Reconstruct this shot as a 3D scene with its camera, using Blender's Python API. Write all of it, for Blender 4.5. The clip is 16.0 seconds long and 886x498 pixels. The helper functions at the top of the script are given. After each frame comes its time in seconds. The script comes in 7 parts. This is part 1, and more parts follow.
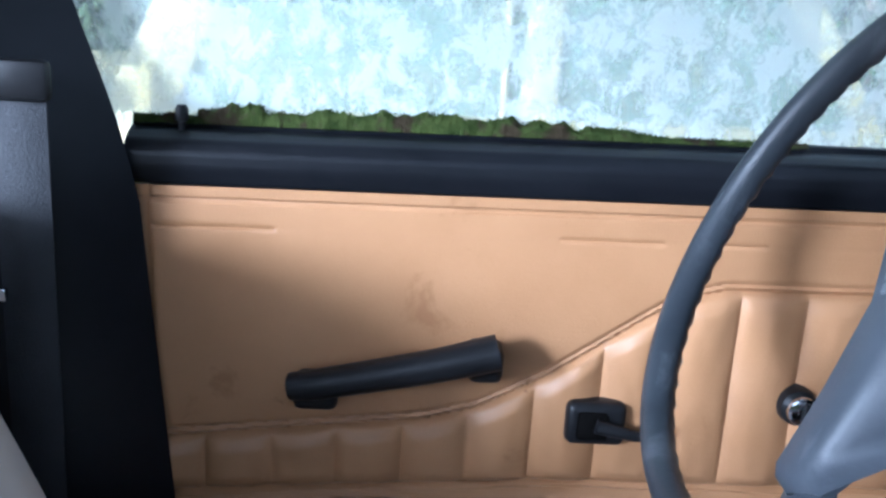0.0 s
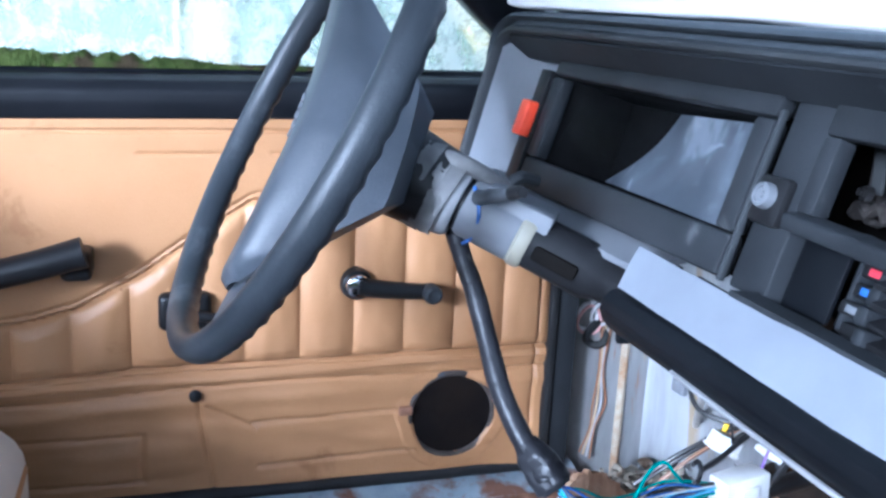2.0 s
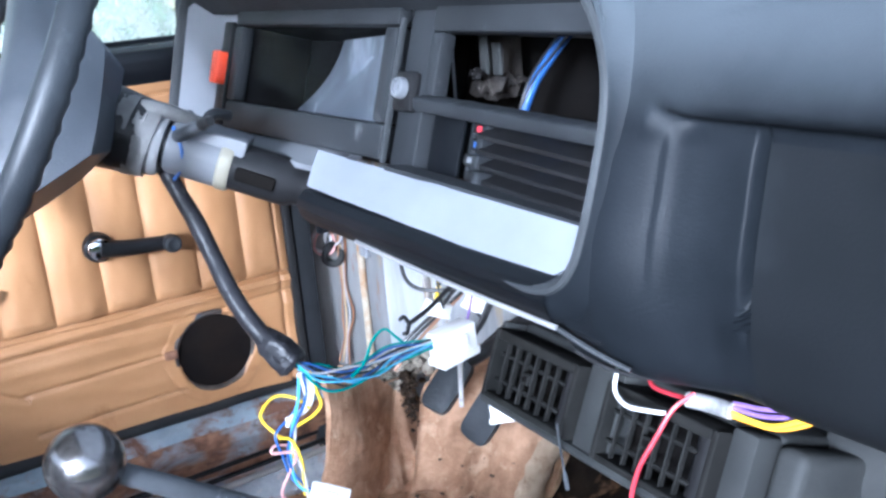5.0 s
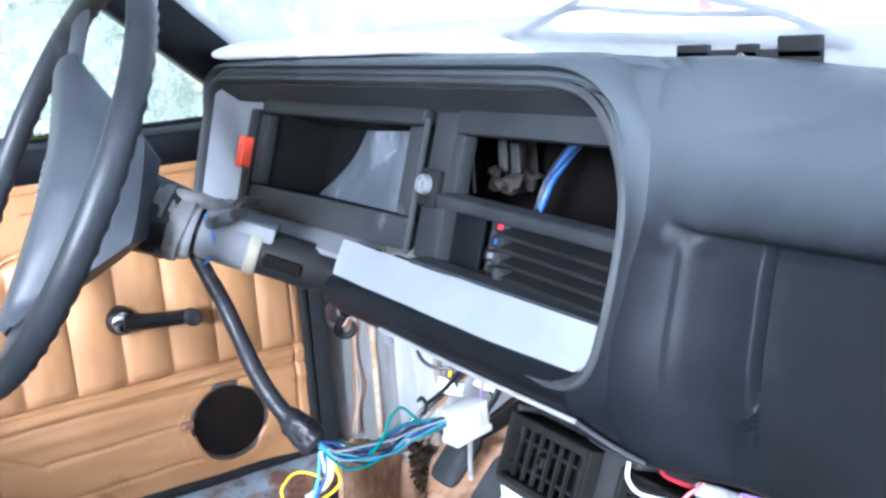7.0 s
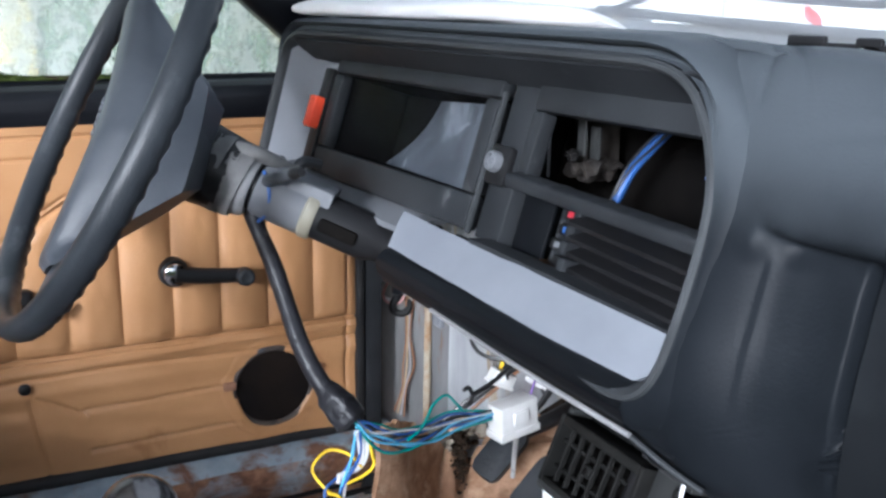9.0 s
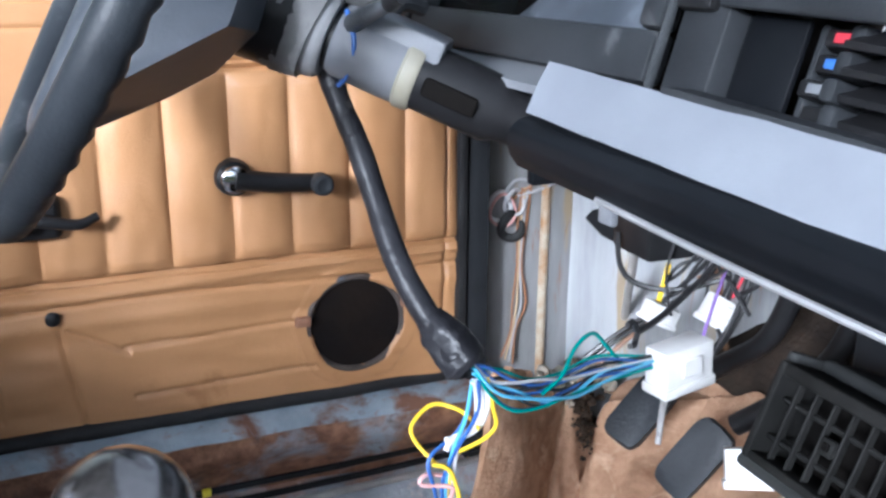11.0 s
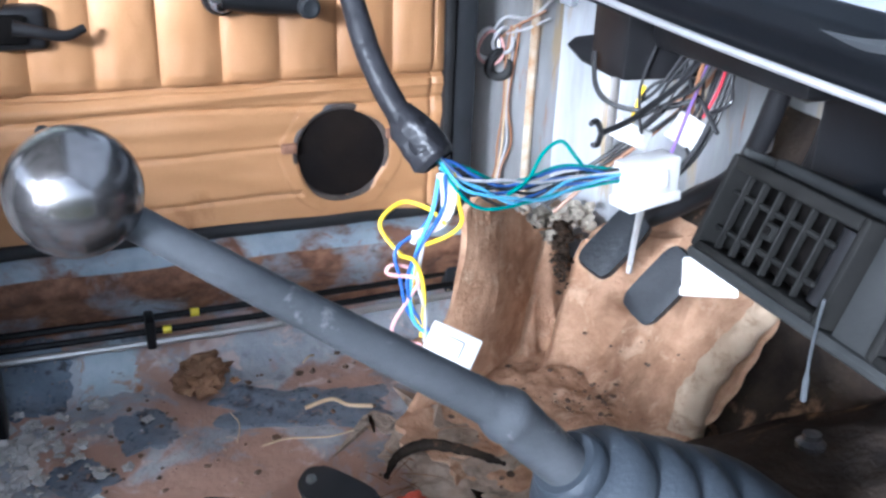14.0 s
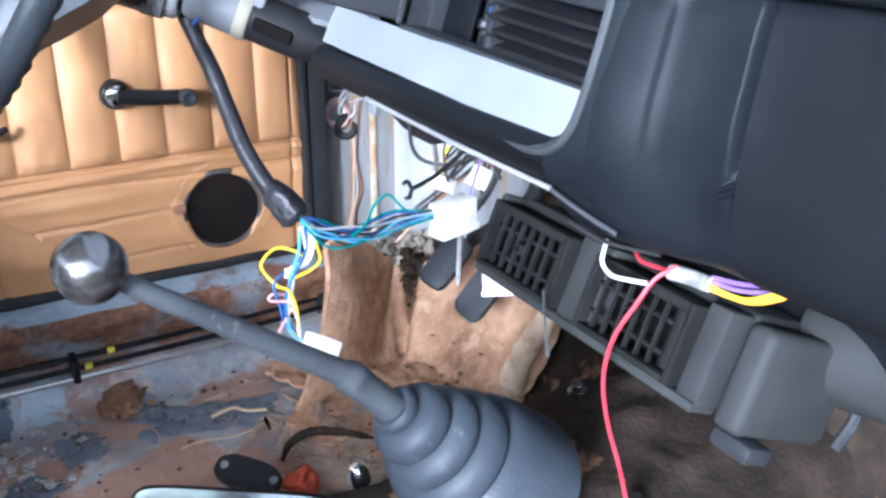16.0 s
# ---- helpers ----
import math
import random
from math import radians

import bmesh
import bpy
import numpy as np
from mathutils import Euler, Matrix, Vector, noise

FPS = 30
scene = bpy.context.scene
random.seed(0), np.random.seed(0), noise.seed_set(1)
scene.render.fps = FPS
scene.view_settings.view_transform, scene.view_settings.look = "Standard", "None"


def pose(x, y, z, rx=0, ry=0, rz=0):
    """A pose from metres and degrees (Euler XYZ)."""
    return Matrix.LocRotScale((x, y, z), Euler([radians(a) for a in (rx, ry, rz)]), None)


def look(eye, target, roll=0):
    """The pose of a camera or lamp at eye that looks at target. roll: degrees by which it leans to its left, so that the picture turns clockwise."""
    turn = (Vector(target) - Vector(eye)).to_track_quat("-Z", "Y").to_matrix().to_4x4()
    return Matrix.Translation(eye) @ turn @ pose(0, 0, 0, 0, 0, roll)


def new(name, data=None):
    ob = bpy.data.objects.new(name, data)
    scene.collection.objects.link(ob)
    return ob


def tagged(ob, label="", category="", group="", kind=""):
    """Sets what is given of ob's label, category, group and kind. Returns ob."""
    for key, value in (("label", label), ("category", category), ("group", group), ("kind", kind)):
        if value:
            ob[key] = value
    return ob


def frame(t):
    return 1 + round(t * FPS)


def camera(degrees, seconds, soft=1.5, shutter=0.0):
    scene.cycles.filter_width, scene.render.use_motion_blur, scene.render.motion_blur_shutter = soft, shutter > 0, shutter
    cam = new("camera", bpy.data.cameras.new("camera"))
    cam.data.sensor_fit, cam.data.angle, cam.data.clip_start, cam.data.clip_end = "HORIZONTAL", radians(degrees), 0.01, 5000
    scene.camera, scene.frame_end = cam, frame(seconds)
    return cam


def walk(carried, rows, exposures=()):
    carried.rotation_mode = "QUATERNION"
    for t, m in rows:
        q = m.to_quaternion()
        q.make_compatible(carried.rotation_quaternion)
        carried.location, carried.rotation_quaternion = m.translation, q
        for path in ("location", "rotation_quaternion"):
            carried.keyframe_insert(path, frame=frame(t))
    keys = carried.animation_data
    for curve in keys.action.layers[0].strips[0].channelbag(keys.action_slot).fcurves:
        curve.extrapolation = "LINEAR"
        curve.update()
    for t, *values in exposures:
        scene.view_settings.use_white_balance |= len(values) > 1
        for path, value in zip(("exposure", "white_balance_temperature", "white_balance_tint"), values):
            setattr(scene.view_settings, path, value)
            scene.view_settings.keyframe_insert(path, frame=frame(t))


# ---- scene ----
cam = camera(50.0, 16.0, soft=2.7)
PATH = [
    (0, (-0.052, -0.215, 1.123), (0.038, 1.712, 0.587), 3.5),
    (0.5, (-0.030, -0.259, 1.111), (0.213, 1.667, 0.606), 4.1),
    (1, (0.052, -0.318, 1.105), (0.350, 1.599, 0.626), 5.5),
    (1.5, (0.11, -0.383, 1.097), (0.539, 1.515, 0.633), 5.0),
    (2, (0.136, -0.445, 1.072), (0.686, 1.412, 0.575), 2.9),
    (2.2, (0.149, -0.47, 1.071), (0.754, 1.372, 0.583), 2.9),
    (2.5, (0.159, -0.492, 1.064), (0.819, 1.324, 0.548), 0.9),
    (3, (0.155, -0.549, 1.059), (0.933, 1.22, 0.543), -0.3),
    (3.5, (0.153, -0.584, 1.045), (0.984, 1.143, 0.473), -1.7),
    (4, (0.136, -0.621, 1.054), (1.067, 1.049, 0.469), -3.4),
    (4.2, (0.126, -0.629, 1.052), (1.092, 1.035, 0.505), -4.0),
    (6.5, (0.161, -0.59, 1.067), (1.09, 1.073, 0.457), -6.0),
    (7, (0.1, -0.639, 1.097), (1.095, 1.035, 0.639), -4.0),
    (7.5, (0.045, -0.667, 1.125), (1.056, 0.999, 0.674), -4.6),
    (7.6, (0.042, -0.676, 1.126), (1.056, 0.991, 0.685), -4.5),
    (8, (0.054, -0.681, 1.167), (1.036, 1.023, 0.807), -2.2),
    (8.2, (0.052, -0.675, 1.157), (0.983, 1.063, 0.824), -2.5),
    (8.5, (0.074, -0.661, 1.141), (0.988, 1.071, 0.733), -2.1),
    (8.7, (0.1, -0.636, 1.116), (0.998, 1.096, 0.676), -0.1),
    (10.8, (0.199, -0.37, 0.97), (0.911, 1.396, 0.358), 0.6),
    (11, (0.198, -0.347, 0.96), (0.901, 1.433, 0.377), 0.4),
    (11.5, (0.191, -0.307, 0.92), (0.781, 1.478, 0.238), 1.0),
    (12, (0.188, -0.288, 0.891), (0.736, 1.49, 0.157), 0.6),
    (12.5, (0.185, -0.27, 0.862), (0.718, 1.488, 0.073), 0.7),
    (12.9, (0.185, -0.261, 0.858), (0.724, 1.493, 0.061), 1.9),
    (13, (0.186, -0.266, 0.858), (0.72, 1.491, 0.066), 1.9),
    (13.5, (0.201, -0.306, 0.88), (0.787, 1.436, 0.091), 2.9),
    (14, (0.209, -0.397, 0.905), (0.875, 1.31, 0.104), 2.2),
    (14.5, (0.206, -0.398, 0.9), (0.869, 1.275, 0.029), 1.3),
    (15, (0.195, -0.41, 0.929), (0.852, 1.281, 0.087), 2.2),
    (15.5, (0.186, -0.498, 0.971), (0.911, 1.177, 0.153), 2.0),
    (15.7, (0.175, -0.565, 0.994), (0.977, 1.082, 0.191), 1.8),
    (16, (0.127, -0.651, 1.023), (1.029, 0.968, 0.271), 0.1),
]
# seconds, stops, kelvin, tint
EXPOSURES = [(0.0, 1.3, 4600, 10), (1.0, 1.34, 4450, 10), (2.5, 1.95, 4750, 10), (4.2, 2.12, 4950, 10), (6.5, 2.14, 5000, 10), (7.6, 1.98, 5200, 10), (8.2, 1.08, 5400, 10), (8.7, 1.15, 5500, 10), (11.0, 1.65, 5300, 10), (12.7, 2.09, 5200, 10), (14.5, 2.23, 5100, 10), (16.0, 2.2, 5050, 10)]
walk(cam, [(t, look(eye, target, roll)) for t, eye, target, roll in PATH], EXPOSURES)

# ---- world and light ----
world = bpy.data.worlds.new("sky")
scene.world = world
world.use_nodes = True
wn, wl = world.node_tree.nodes, world.node_tree.links
sky = wn.new("ShaderNodeTexSky")
sky.sky_type = "NISHITA"
sky.sun_disc = False
sky.sun_elevation, sky.sun_rotation = radians(16), radians(229)
sky.air_density, sky.dust_density, sky.ozone_density = 1.0, 3.0, 1.0
wn["Background"].inputs["Strength"].default_value = 0.18
# an overcast day: the sky's blue washed out by cloud
cloud = wn.new("ShaderNodeHueSaturation")
cloud.inputs["Saturation"].default_value = 0.28
wl.new(sky.outputs["Color"], cloud.inputs["Color"])
wl.new(cloud.outputs["Color"], wn["Background"].inputs["Color"])
sun = new("sun", bpy.data.lights.new("sun", "SUN"))
sun.data.energy, sun.data.angle, sun.data.color = 3.4, radians(12), (1.0, 0.965, 0.92)
sun.matrix_world = look((0, 0, 10), (7.0, 6.0, 10 - 2.4))


# ---- small tools ----
BASE = {}


def thing(name, at, label, category, group="", kind=""):
    ob = new(name)
    ob.location = at
    BASE[ob.name] = Vector(at)
    ob.empty_display_size = 0.02
    return tagged(ob, label, category, group, kind)


def part(name, bm, material, parent=None, label="", smooth=True, kind="", category=""):
    """One mesh object from a bmesh in world coordinates, under a thing or a part."""
    base = Vector((0, 0, 0))
    p = parent
    while p is not None:
        base = base + Vector(p.location)
        p = p.parent
    own = Vector((0, 0, 0))
    if parent is None and len(bm.verts):
        own = Vector((sum(v.co.x for v in bm.verts) / len(bm.verts), sum(v.co.y for v in bm.verts) / len(bm.verts), min(v.co.z for v in bm.verts)))
    bmesh.ops.translate(bm, verts=bm.verts, vec=-(base + own))
    bmesh.ops.recalc_face_normals(bm, faces=bm.faces)
    if smooth:
        for f in bm.faces:
            f.smooth = True
    me = bpy.data.meshes.new(name)
    bm.to_mesh(me)
    bm.free()
    if smooth:
        me.set_sharp_from_angle(angle=radians(38))
    me.materials.append(material)
    ob = new(name, me)
    if parent is not None:
        ob.parent = parent
    else:
        ob.location = own
    return tagged(ob, label, category, "", kind)


def add_box(bm, lo, hi, bevel=0.0, segs=2, m=None):
    r = bmesh.ops.create_cube(bm, size=1.0)
    vs = r["verts"]
    for v in vs:
        v.co = Vector([(lo[i] + hi[i]) / 2 + v.co[i] * (hi[i] - lo[i]) for i in range(3)])
    if bevel > 0:
        es = list({e for v in vs for e in v.link_edges})
        out = bmesh.ops.bevel(bm, geom=es, offset=bevel, segments=segs, affect="EDGES", profile=0.5)
        vs = list({v for f in out["faces"] for v in f.verts} | {v for v in vs if v.is_valid})
    if m is not None:
        bmesh.ops.transform(bm, matrix=m, verts=vs)
    return vs


def box(lo, hi, bevel=0.0, segs=2, m=None):
    bm = bmesh.new()
    add_box(bm, lo, hi, bevel, segs, m)
    return bm


def smooth_line(pts, n=6):
    """Catmull-Rom through the points."""
    p = [Vector(q) for q in pts]
    p = [2 * p[0] - p[1]] + p + [2 * p[-1] - p[-2]]
    out = []
    for i in range(1, len(p) - 2):
        for k in range(n):
            t = k / n
            a, b, c, d = p[i - 1], p[i], p[i + 1], p[i + 2]
            out.append(0.5 * ((2 * b) + (c - a) * t + (2 * a - 5 * b + 4 * c - d) * t * t + (3 * b - a - 3 * c + d) * t ** 3))
    out.append(p[-2])
    return out


def add_tube(bm, pts, radius, sides=8, closed=False, caps=True):
    """A tube along the points; radius is a number or a function of the fraction along it."""
    n = len(pts)
    rings = []
    up = None
    for i, q in enumerate(pts):
        a = pts[i - 1] if (i or closed) else pts[0]
        b = pts[(i + 1) % n] if (i < n - 1 or closed) else pts[-1]
        d = (b - a).normalized()
        if up is None:
            up = d.orthogonal().normalized()
        up = (up - d * up.dot(d)).normalized()
        side = d.cross(up)
        r = radius(i / (n - 1)) if callable(radius) else radius
        rings.append([bm.verts.new(q + r * (math.cos(w) * up + math.sin(w) * side)) for w in [2 * math.pi * k / sides for k in range(sides)]])
    for i in range(n if closed else n - 1):
        a, b = rings[i], rings[(i + 1) % n]
        for k in range(sides):
            bm.faces.new((a[k], a[(k + 1) % sides], b[(k + 1) % sides], b[k]))
    if caps and not closed:
        bm.faces.new(rings[0][::-1])
        bm.faces.new(rings[-1])
    return [v for r in rings for v in r]


def tube(pts, radius, sides=8, n=6, closed=False):
    bm = bmesh.new()
    add_tube(bm, smooth_line(pts, n) if n > 1 else [Vector(q) for q in pts], radius, sides, closed)
    return bm


def lathe(profile, origin, axis, sides=32, bm=None):
    """Turned shape: profile of (distance along the axis, radius)."""
    bm = bm or bmesh.new()
    d = Vector(axis).normalized()
    u = d.orthogonal().normalized()
    w = d.cross(u)
    rings = []
    for s, r in profile:
        c = Vector(origin) + d * s
        if r < 1e-5:
            rings.append([bm.verts.new(c)])
        else:
            rings.append([bm.verts.new(c + r * (math.cos(a) * u + math.sin(a) * w)) for a in [2 * math.pi * k / sides for k in range(sides)]])
    for a, b in zip(rings, rings[1:]):
        for k in range(sides):
            q = []
            for v in (a[k % len(a)], a[(k + 1) % len(a)], b[(k + 1) % len(b)], b[k % len(b)]):
                if v not in q:
                    q.append(v)
            if len(q) > 2:
                bm.faces.new(q)
    for r in (rings[0], rings[-1]):
        if len(r) > 2:
            bm.faces.new(r)
    return bm


def sheet(f, nu, nv, thick=0.0):
    """A grid f(u, v) with u, v in 0..1; thick: a solid of that thickness behind it."""
    bm = bmesh.new()
    g = [[bm.verts.new(f(i / nu, j / nv)) for j in range(nv + 1)] for i in range(nu + 1)]
    for i in range(nu):
        for j in range(nv):
            bm.faces.new((g[i][j], g[i + 1][j], g[i + 1][j + 1], g[i][j + 1]))
    if thick:
        bm.normal_update()
        bmesh.ops.solidify(bm, geom=bm.faces[:], thickness=thick)
    return bm


def lerp_line(x, pts):
    """Piecewise linear function through (x, y) pairs."""
    if x <= pts[0][0]:
        return pts[0][1]
    for (a, fa), (b, fb) in zip(pts, pts[1:]):
        if x <= b:
            return fa + (fb - fa) * (x - a) / (b - a)
    return pts[-1][1]


def extrude_poly(poly, a, b, bevel=0.0, m=None):
    """A prism: poly in (p, q), swept between two offsets; m turns (p, q, offset) into the world."""
    bm = bmesh.new()
    lo = [bm.verts.new((p, q, a)) for p, q in poly]
    hi = [bm.verts.new((p, q, b)) for p, q in poly]
    bm.faces.new(lo[::-1])
    bm.faces.new(hi)
    n = len(poly)
    for i in range(n):
        bm.faces.new((lo[i], lo[(i + 1) % n], hi[(i + 1) % n], hi[i]))
    if bevel:
        bmesh.ops.bevel(bm, geom=bm.edges[:], offset=bevel, segments=2, affect="EDGES", profile=0.5)
    if m is not None:
        bmesh.ops.transform(bm, matrix=m, verts=bm.verts)
    return bm


def ngauss(x, w):
    return math.exp(-(x / w) ** 2)


def ease(t):
    t = max(0.0, min(1.0, t))
    return t * t * (3 - 2 * t)


# ---- materials ----
def surf(name, c1, c2, scale=8.0, rough=0.5, metal=0.0, bump=0.1, bump_scale=120.0, stain=None, stain_scale=6.0, stain_at=0.6, rough2=None, stain2=None, stain2_at=0.62, detail=6.0, spec=0.5, streak=1.0, edge=0.07, sheen=0.0):
    """Two tones mottled at one scale, fine relief at another, and stains or wear of a third tone over them."""
    m = bpy.data.materials.new(name)
    m.use_nodes = True
    n, l = m.node_tree.nodes, m.node_tree.links
    b = n["Principled BSDF"]
    tc = n.new("ShaderNodeTexCoord")
    runs = n.new("ShaderNodeMapping")
    runs.inputs["Scale"].default_value = (1, 1, streak)
    l.new(tc.outputs["Object"], runs.inputs["Vector"])

    def fog(s, d=detail, w=0.0, run=False):
        q = n.new("ShaderNodeTexNoise")
        q.inputs["Scale"].default_value, q.inputs["Detail"].default_value, q.inputs["Roughness"].default_value = s, d, 0.62
        q.inputs["Distortion"].default_value = w
        l.new(runs.outputs["Vector"] if run else tc.outputs["Object"], q.inputs["Vector"])
        return q

    def ramp(src, lo, hi):
        r = n.new("ShaderNodeMapRange")
        r.inputs["From Min"].default_value, r.inputs["From Max"].default_value = lo, hi
        l.new(src, r.inputs["Value"])
        return r.outputs["Result"]

    def mix(fac, a, c):
        q = n.new("ShaderNodeMix")
        q.data_type = "RGBA"
        l.new(fac, q.inputs["Factor"])
        if isinstance(a, tuple):
            q.inputs["A"].default_value = (*a, 1)
        else:
            l.new(a, q.inputs["A"])
        q.inputs["B"].default_value = (*c, 1)
        return q.outputs["Result"]

    col = mix(ramp(fog(scale, run=True).outputs["Fac"], 0.35, 0.65), c1, c2)
    ro = None
    if stain:
        s = ramp(fog(stain_scale, 9.0, 0.4, True).outputs["Fac"], stain_at, stain_at + edge)
        col = mix(s, col, stain)
        ro = s
    if stain2:
        s2 = ramp(fog(stain_scale * 2.3, 10.0, 0.8, True).outputs["Fac"], stain2_at, stain2_at + edge)
        col = mix(s2, col, stain2)
    l.new(col, b.inputs["Base Color"])
    b.inputs["Roughness"].default_value, b.inputs["Metallic"].default_value = rough, metal
    b.inputs["Specular IOR Level"].default_value = spec
    b.inputs["Sheen Weight"].default_value, b.inputs["Sheen Roughness"].default_value = sheen, 0.45
    r = n.new("ShaderNodeMapRange")
    r.inputs["To Min"].default_value, r.inputs["To Max"].default_value = max(0.02, rough - 0.08), min(1.0, rough + 0.1)
    l.new(fog(scale * 4).outputs["Fac"], r.inputs["Value"])
    if ro is not None and rough2 is not None:
        q = n.new("ShaderNodeMix")
        l.new(ro, q.inputs["Factor"])
        l.new(r.outputs["Result"], q.inputs["A"])
        q.inputs["B"].default_value = rough2
        l.new(q.outputs["Result"], b.inputs["Roughness"])
        mm = n.new("ShaderNodeMath")
        mm.operation = "MULTIPLY_ADD"
        mm.inputs[1].default_value, mm.inputs[2].default_value = -metal, metal
        l.new(ro, mm.inputs[0])
        l.new(mm.outputs["Value"], b.inputs["Metallic"])
    else:
        l.new(r.outputs["Result"], b.inputs["Roughness"])
    if bump:
        k = n.new("ShaderNodeBump")
        k.inputs["Strength"].default_value, k.inputs["Distance"].default_value = bump, 0.002
        l.new(fog(bump_scale, 4.0).outputs["Fac"], k.inputs["Height"])
        l.new(k.outputs["Normal"], b.inputs["Normal"])
    return m


TAN = surf("tan_vinyl", (0.335, 0.172, 0.074), (0.385, 0.204, 0.091), 7, 0.42, bump=0.25, bump_scale=420, stain=(0.275, 0.134, 0.056), stain_scale=9, stain_at=0.62, stain2=(0.225, 0.11, 0.048), stain2_at=0.69, spec=0.38)
BLACK_PAINT = surf("black_paint", (0.004, 0.0045, 0.006), (0.007, 0.0075, 0.0095), 12, 0.34, bump=0.06, bump_scale=300, stain=(0.015, 0.015, 0.018), stain_scale=16, stain_at=0.68, spec=0.28)
BLACK_PLASTIC = surf("black_plastic", (0.007, 0.007, 0.0075), (0.012, 0.012, 0.013), 20, 0.42, bump=0.12, bump_scale=350, spec=0.2)
DASH_SKIN = surf("dash_skin", (0.0052, 0.0063, 0.0078), (0.0090, 0.0106, 0.0130), 9, 0.40, bump=0.16, bump_scale=420, stain=(0.0105, 0.0124, 0.0150), stain_scale=7, stain_at=0.58, stain2=(0.020, 0.023, 0.026), stain2_at=0.69, spec=0.05)


def crown_sheen(m, colour, lo, hi):
    """Sheen painted into the vinyl: paler towards the crown of the moulding, with an uneven border."""
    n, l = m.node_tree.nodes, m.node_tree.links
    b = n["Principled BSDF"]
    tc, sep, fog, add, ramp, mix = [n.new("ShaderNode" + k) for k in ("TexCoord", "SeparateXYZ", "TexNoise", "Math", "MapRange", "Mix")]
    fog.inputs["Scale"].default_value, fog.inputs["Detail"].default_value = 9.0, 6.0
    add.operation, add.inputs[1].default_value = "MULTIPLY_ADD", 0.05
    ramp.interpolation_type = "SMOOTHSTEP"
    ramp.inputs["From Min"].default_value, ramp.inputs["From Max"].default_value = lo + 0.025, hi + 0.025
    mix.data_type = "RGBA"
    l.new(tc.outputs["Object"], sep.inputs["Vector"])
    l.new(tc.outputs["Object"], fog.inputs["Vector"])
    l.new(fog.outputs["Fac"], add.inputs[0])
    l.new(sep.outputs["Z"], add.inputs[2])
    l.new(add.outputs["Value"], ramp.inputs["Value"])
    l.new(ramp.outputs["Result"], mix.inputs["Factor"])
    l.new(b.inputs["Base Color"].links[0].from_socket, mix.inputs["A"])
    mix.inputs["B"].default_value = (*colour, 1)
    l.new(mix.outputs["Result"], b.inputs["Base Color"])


# the sky's sheen on the upper padding, put into its colour by height
crown_sheen(DASH_SKIN, (0.046, 0.053, 0.060), 0.150, 0.222)
KNEE_BLACK = surf("smooth_black_panel", (0.0032, 0.0037, 0.0047), (0.0055, 0.0063, 0.0078), 7, 0.4, bump=0.05, bump_scale=300, stain=(0.0085, 0.0098, 0.0118), stain_scale=9, stain_at=0.62, spec=0.15)
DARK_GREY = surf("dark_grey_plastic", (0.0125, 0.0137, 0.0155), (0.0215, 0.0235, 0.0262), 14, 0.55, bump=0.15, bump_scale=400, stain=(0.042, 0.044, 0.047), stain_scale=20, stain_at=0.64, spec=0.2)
MID_GREY = surf("grey_plastic", (0.10, 0.105, 0.115), (0.14, 0.145, 0.155), 10, 0.5, bump=0.15, bump_scale=400, stain=(0.08, 0.08, 0.09), stain_scale=8, stain_at=0.62, spec=0.3)
SHELF_GREY = surf("light_grey_plastic", (0.125, 0.134, 0.152), (0.155, 0.166, 0.185), 9, 0.5, bump=0.1, bump_scale=400, stain=(0.13, 0.142, 0.16), stain_scale=14, stain_at=0.64, spec=0.35)
WHEEL_GREY = surf("wheel_plastic", (0.043, 0.049, 0.059), (0.070, 0.078, 0.091), 7, 0.44, bump=0.14, bump_scale=350, stain=(0.098, 0.107, 0.122), stain_scale=11, stain_at=0.61, spec=0.38)
RUBBER = surf("grey_rubber", (0.024, 0.0295, 0.037), (0.037, 0.0445, 0.054), 16, 0.5, bump=0.3, bump_scale=260, stain=(0.070, 0.077, 0.086), stain_scale=70, stain_at=0.63, spec=0.25)
SEAL = surf("rubber_seal", (0.008, 0.008, 0.009), (0.018, 0.018, 0.018), 20, 0.65, bump=0.3, bump_scale=200, stain=(0.11, 0.085, 0.065), stain_scale=22, stain_at=0.66, spec=0.3)
STEEL = surf("polished_steel", (0.155, 0.148, 0.148), (0.235, 0.225, 0.225), 40, 0.20, 0.9, bump=0.05, bump_scale=120, stain=(0.10, 0.094, 0.092), stain_scale=26, stain_at=0.5)
SHAFT_GREY = surf("dusty_grey_sleeve", (0.040, 0.044, 0.049), (0.066, 0.071, 0.078), 22, 0.5, bump=0.3, bump_scale=260, stain=(0.11, 0.113, 0.117), stain_scale=60, stain_at=0.6, spec=0.3)
CHROME = surf("chrome", (0.62, 0.62, 0.64), (0.72, 0.72, 0.74), 20, 0.14, 1.0, bump=0.02, bump_scale=300)
RUSTY_SIDE = surf("rusted_sill_paint", (0.10, 0.042, 0.022), (0.27, 0.14, 0.08), 48, 0.7, bump=1.0, bump_scale=80, stain=(0.25, 0.285, 0.32), stain_scale=9, stain_at=0.51, stain2=(0.085, 0.045, 0.03), stain2_at=0.56, detail=12.0, edge=0.12)
ROCKER_PAINT = surf("rusty_blue_paint", (0.15, 0.19, 0.225), (0.28, 0.33, 0.375), 14, 0.4, bump=0.9, bump_scale=80, stain=(0.13, 0.06, 0.035), stain_scale=12, stain_at=0.49, rough2=0.8, stain2=(0.22, 0.10, 0.055), stain2_at=0.57, detail=12.0, edge=0.11)
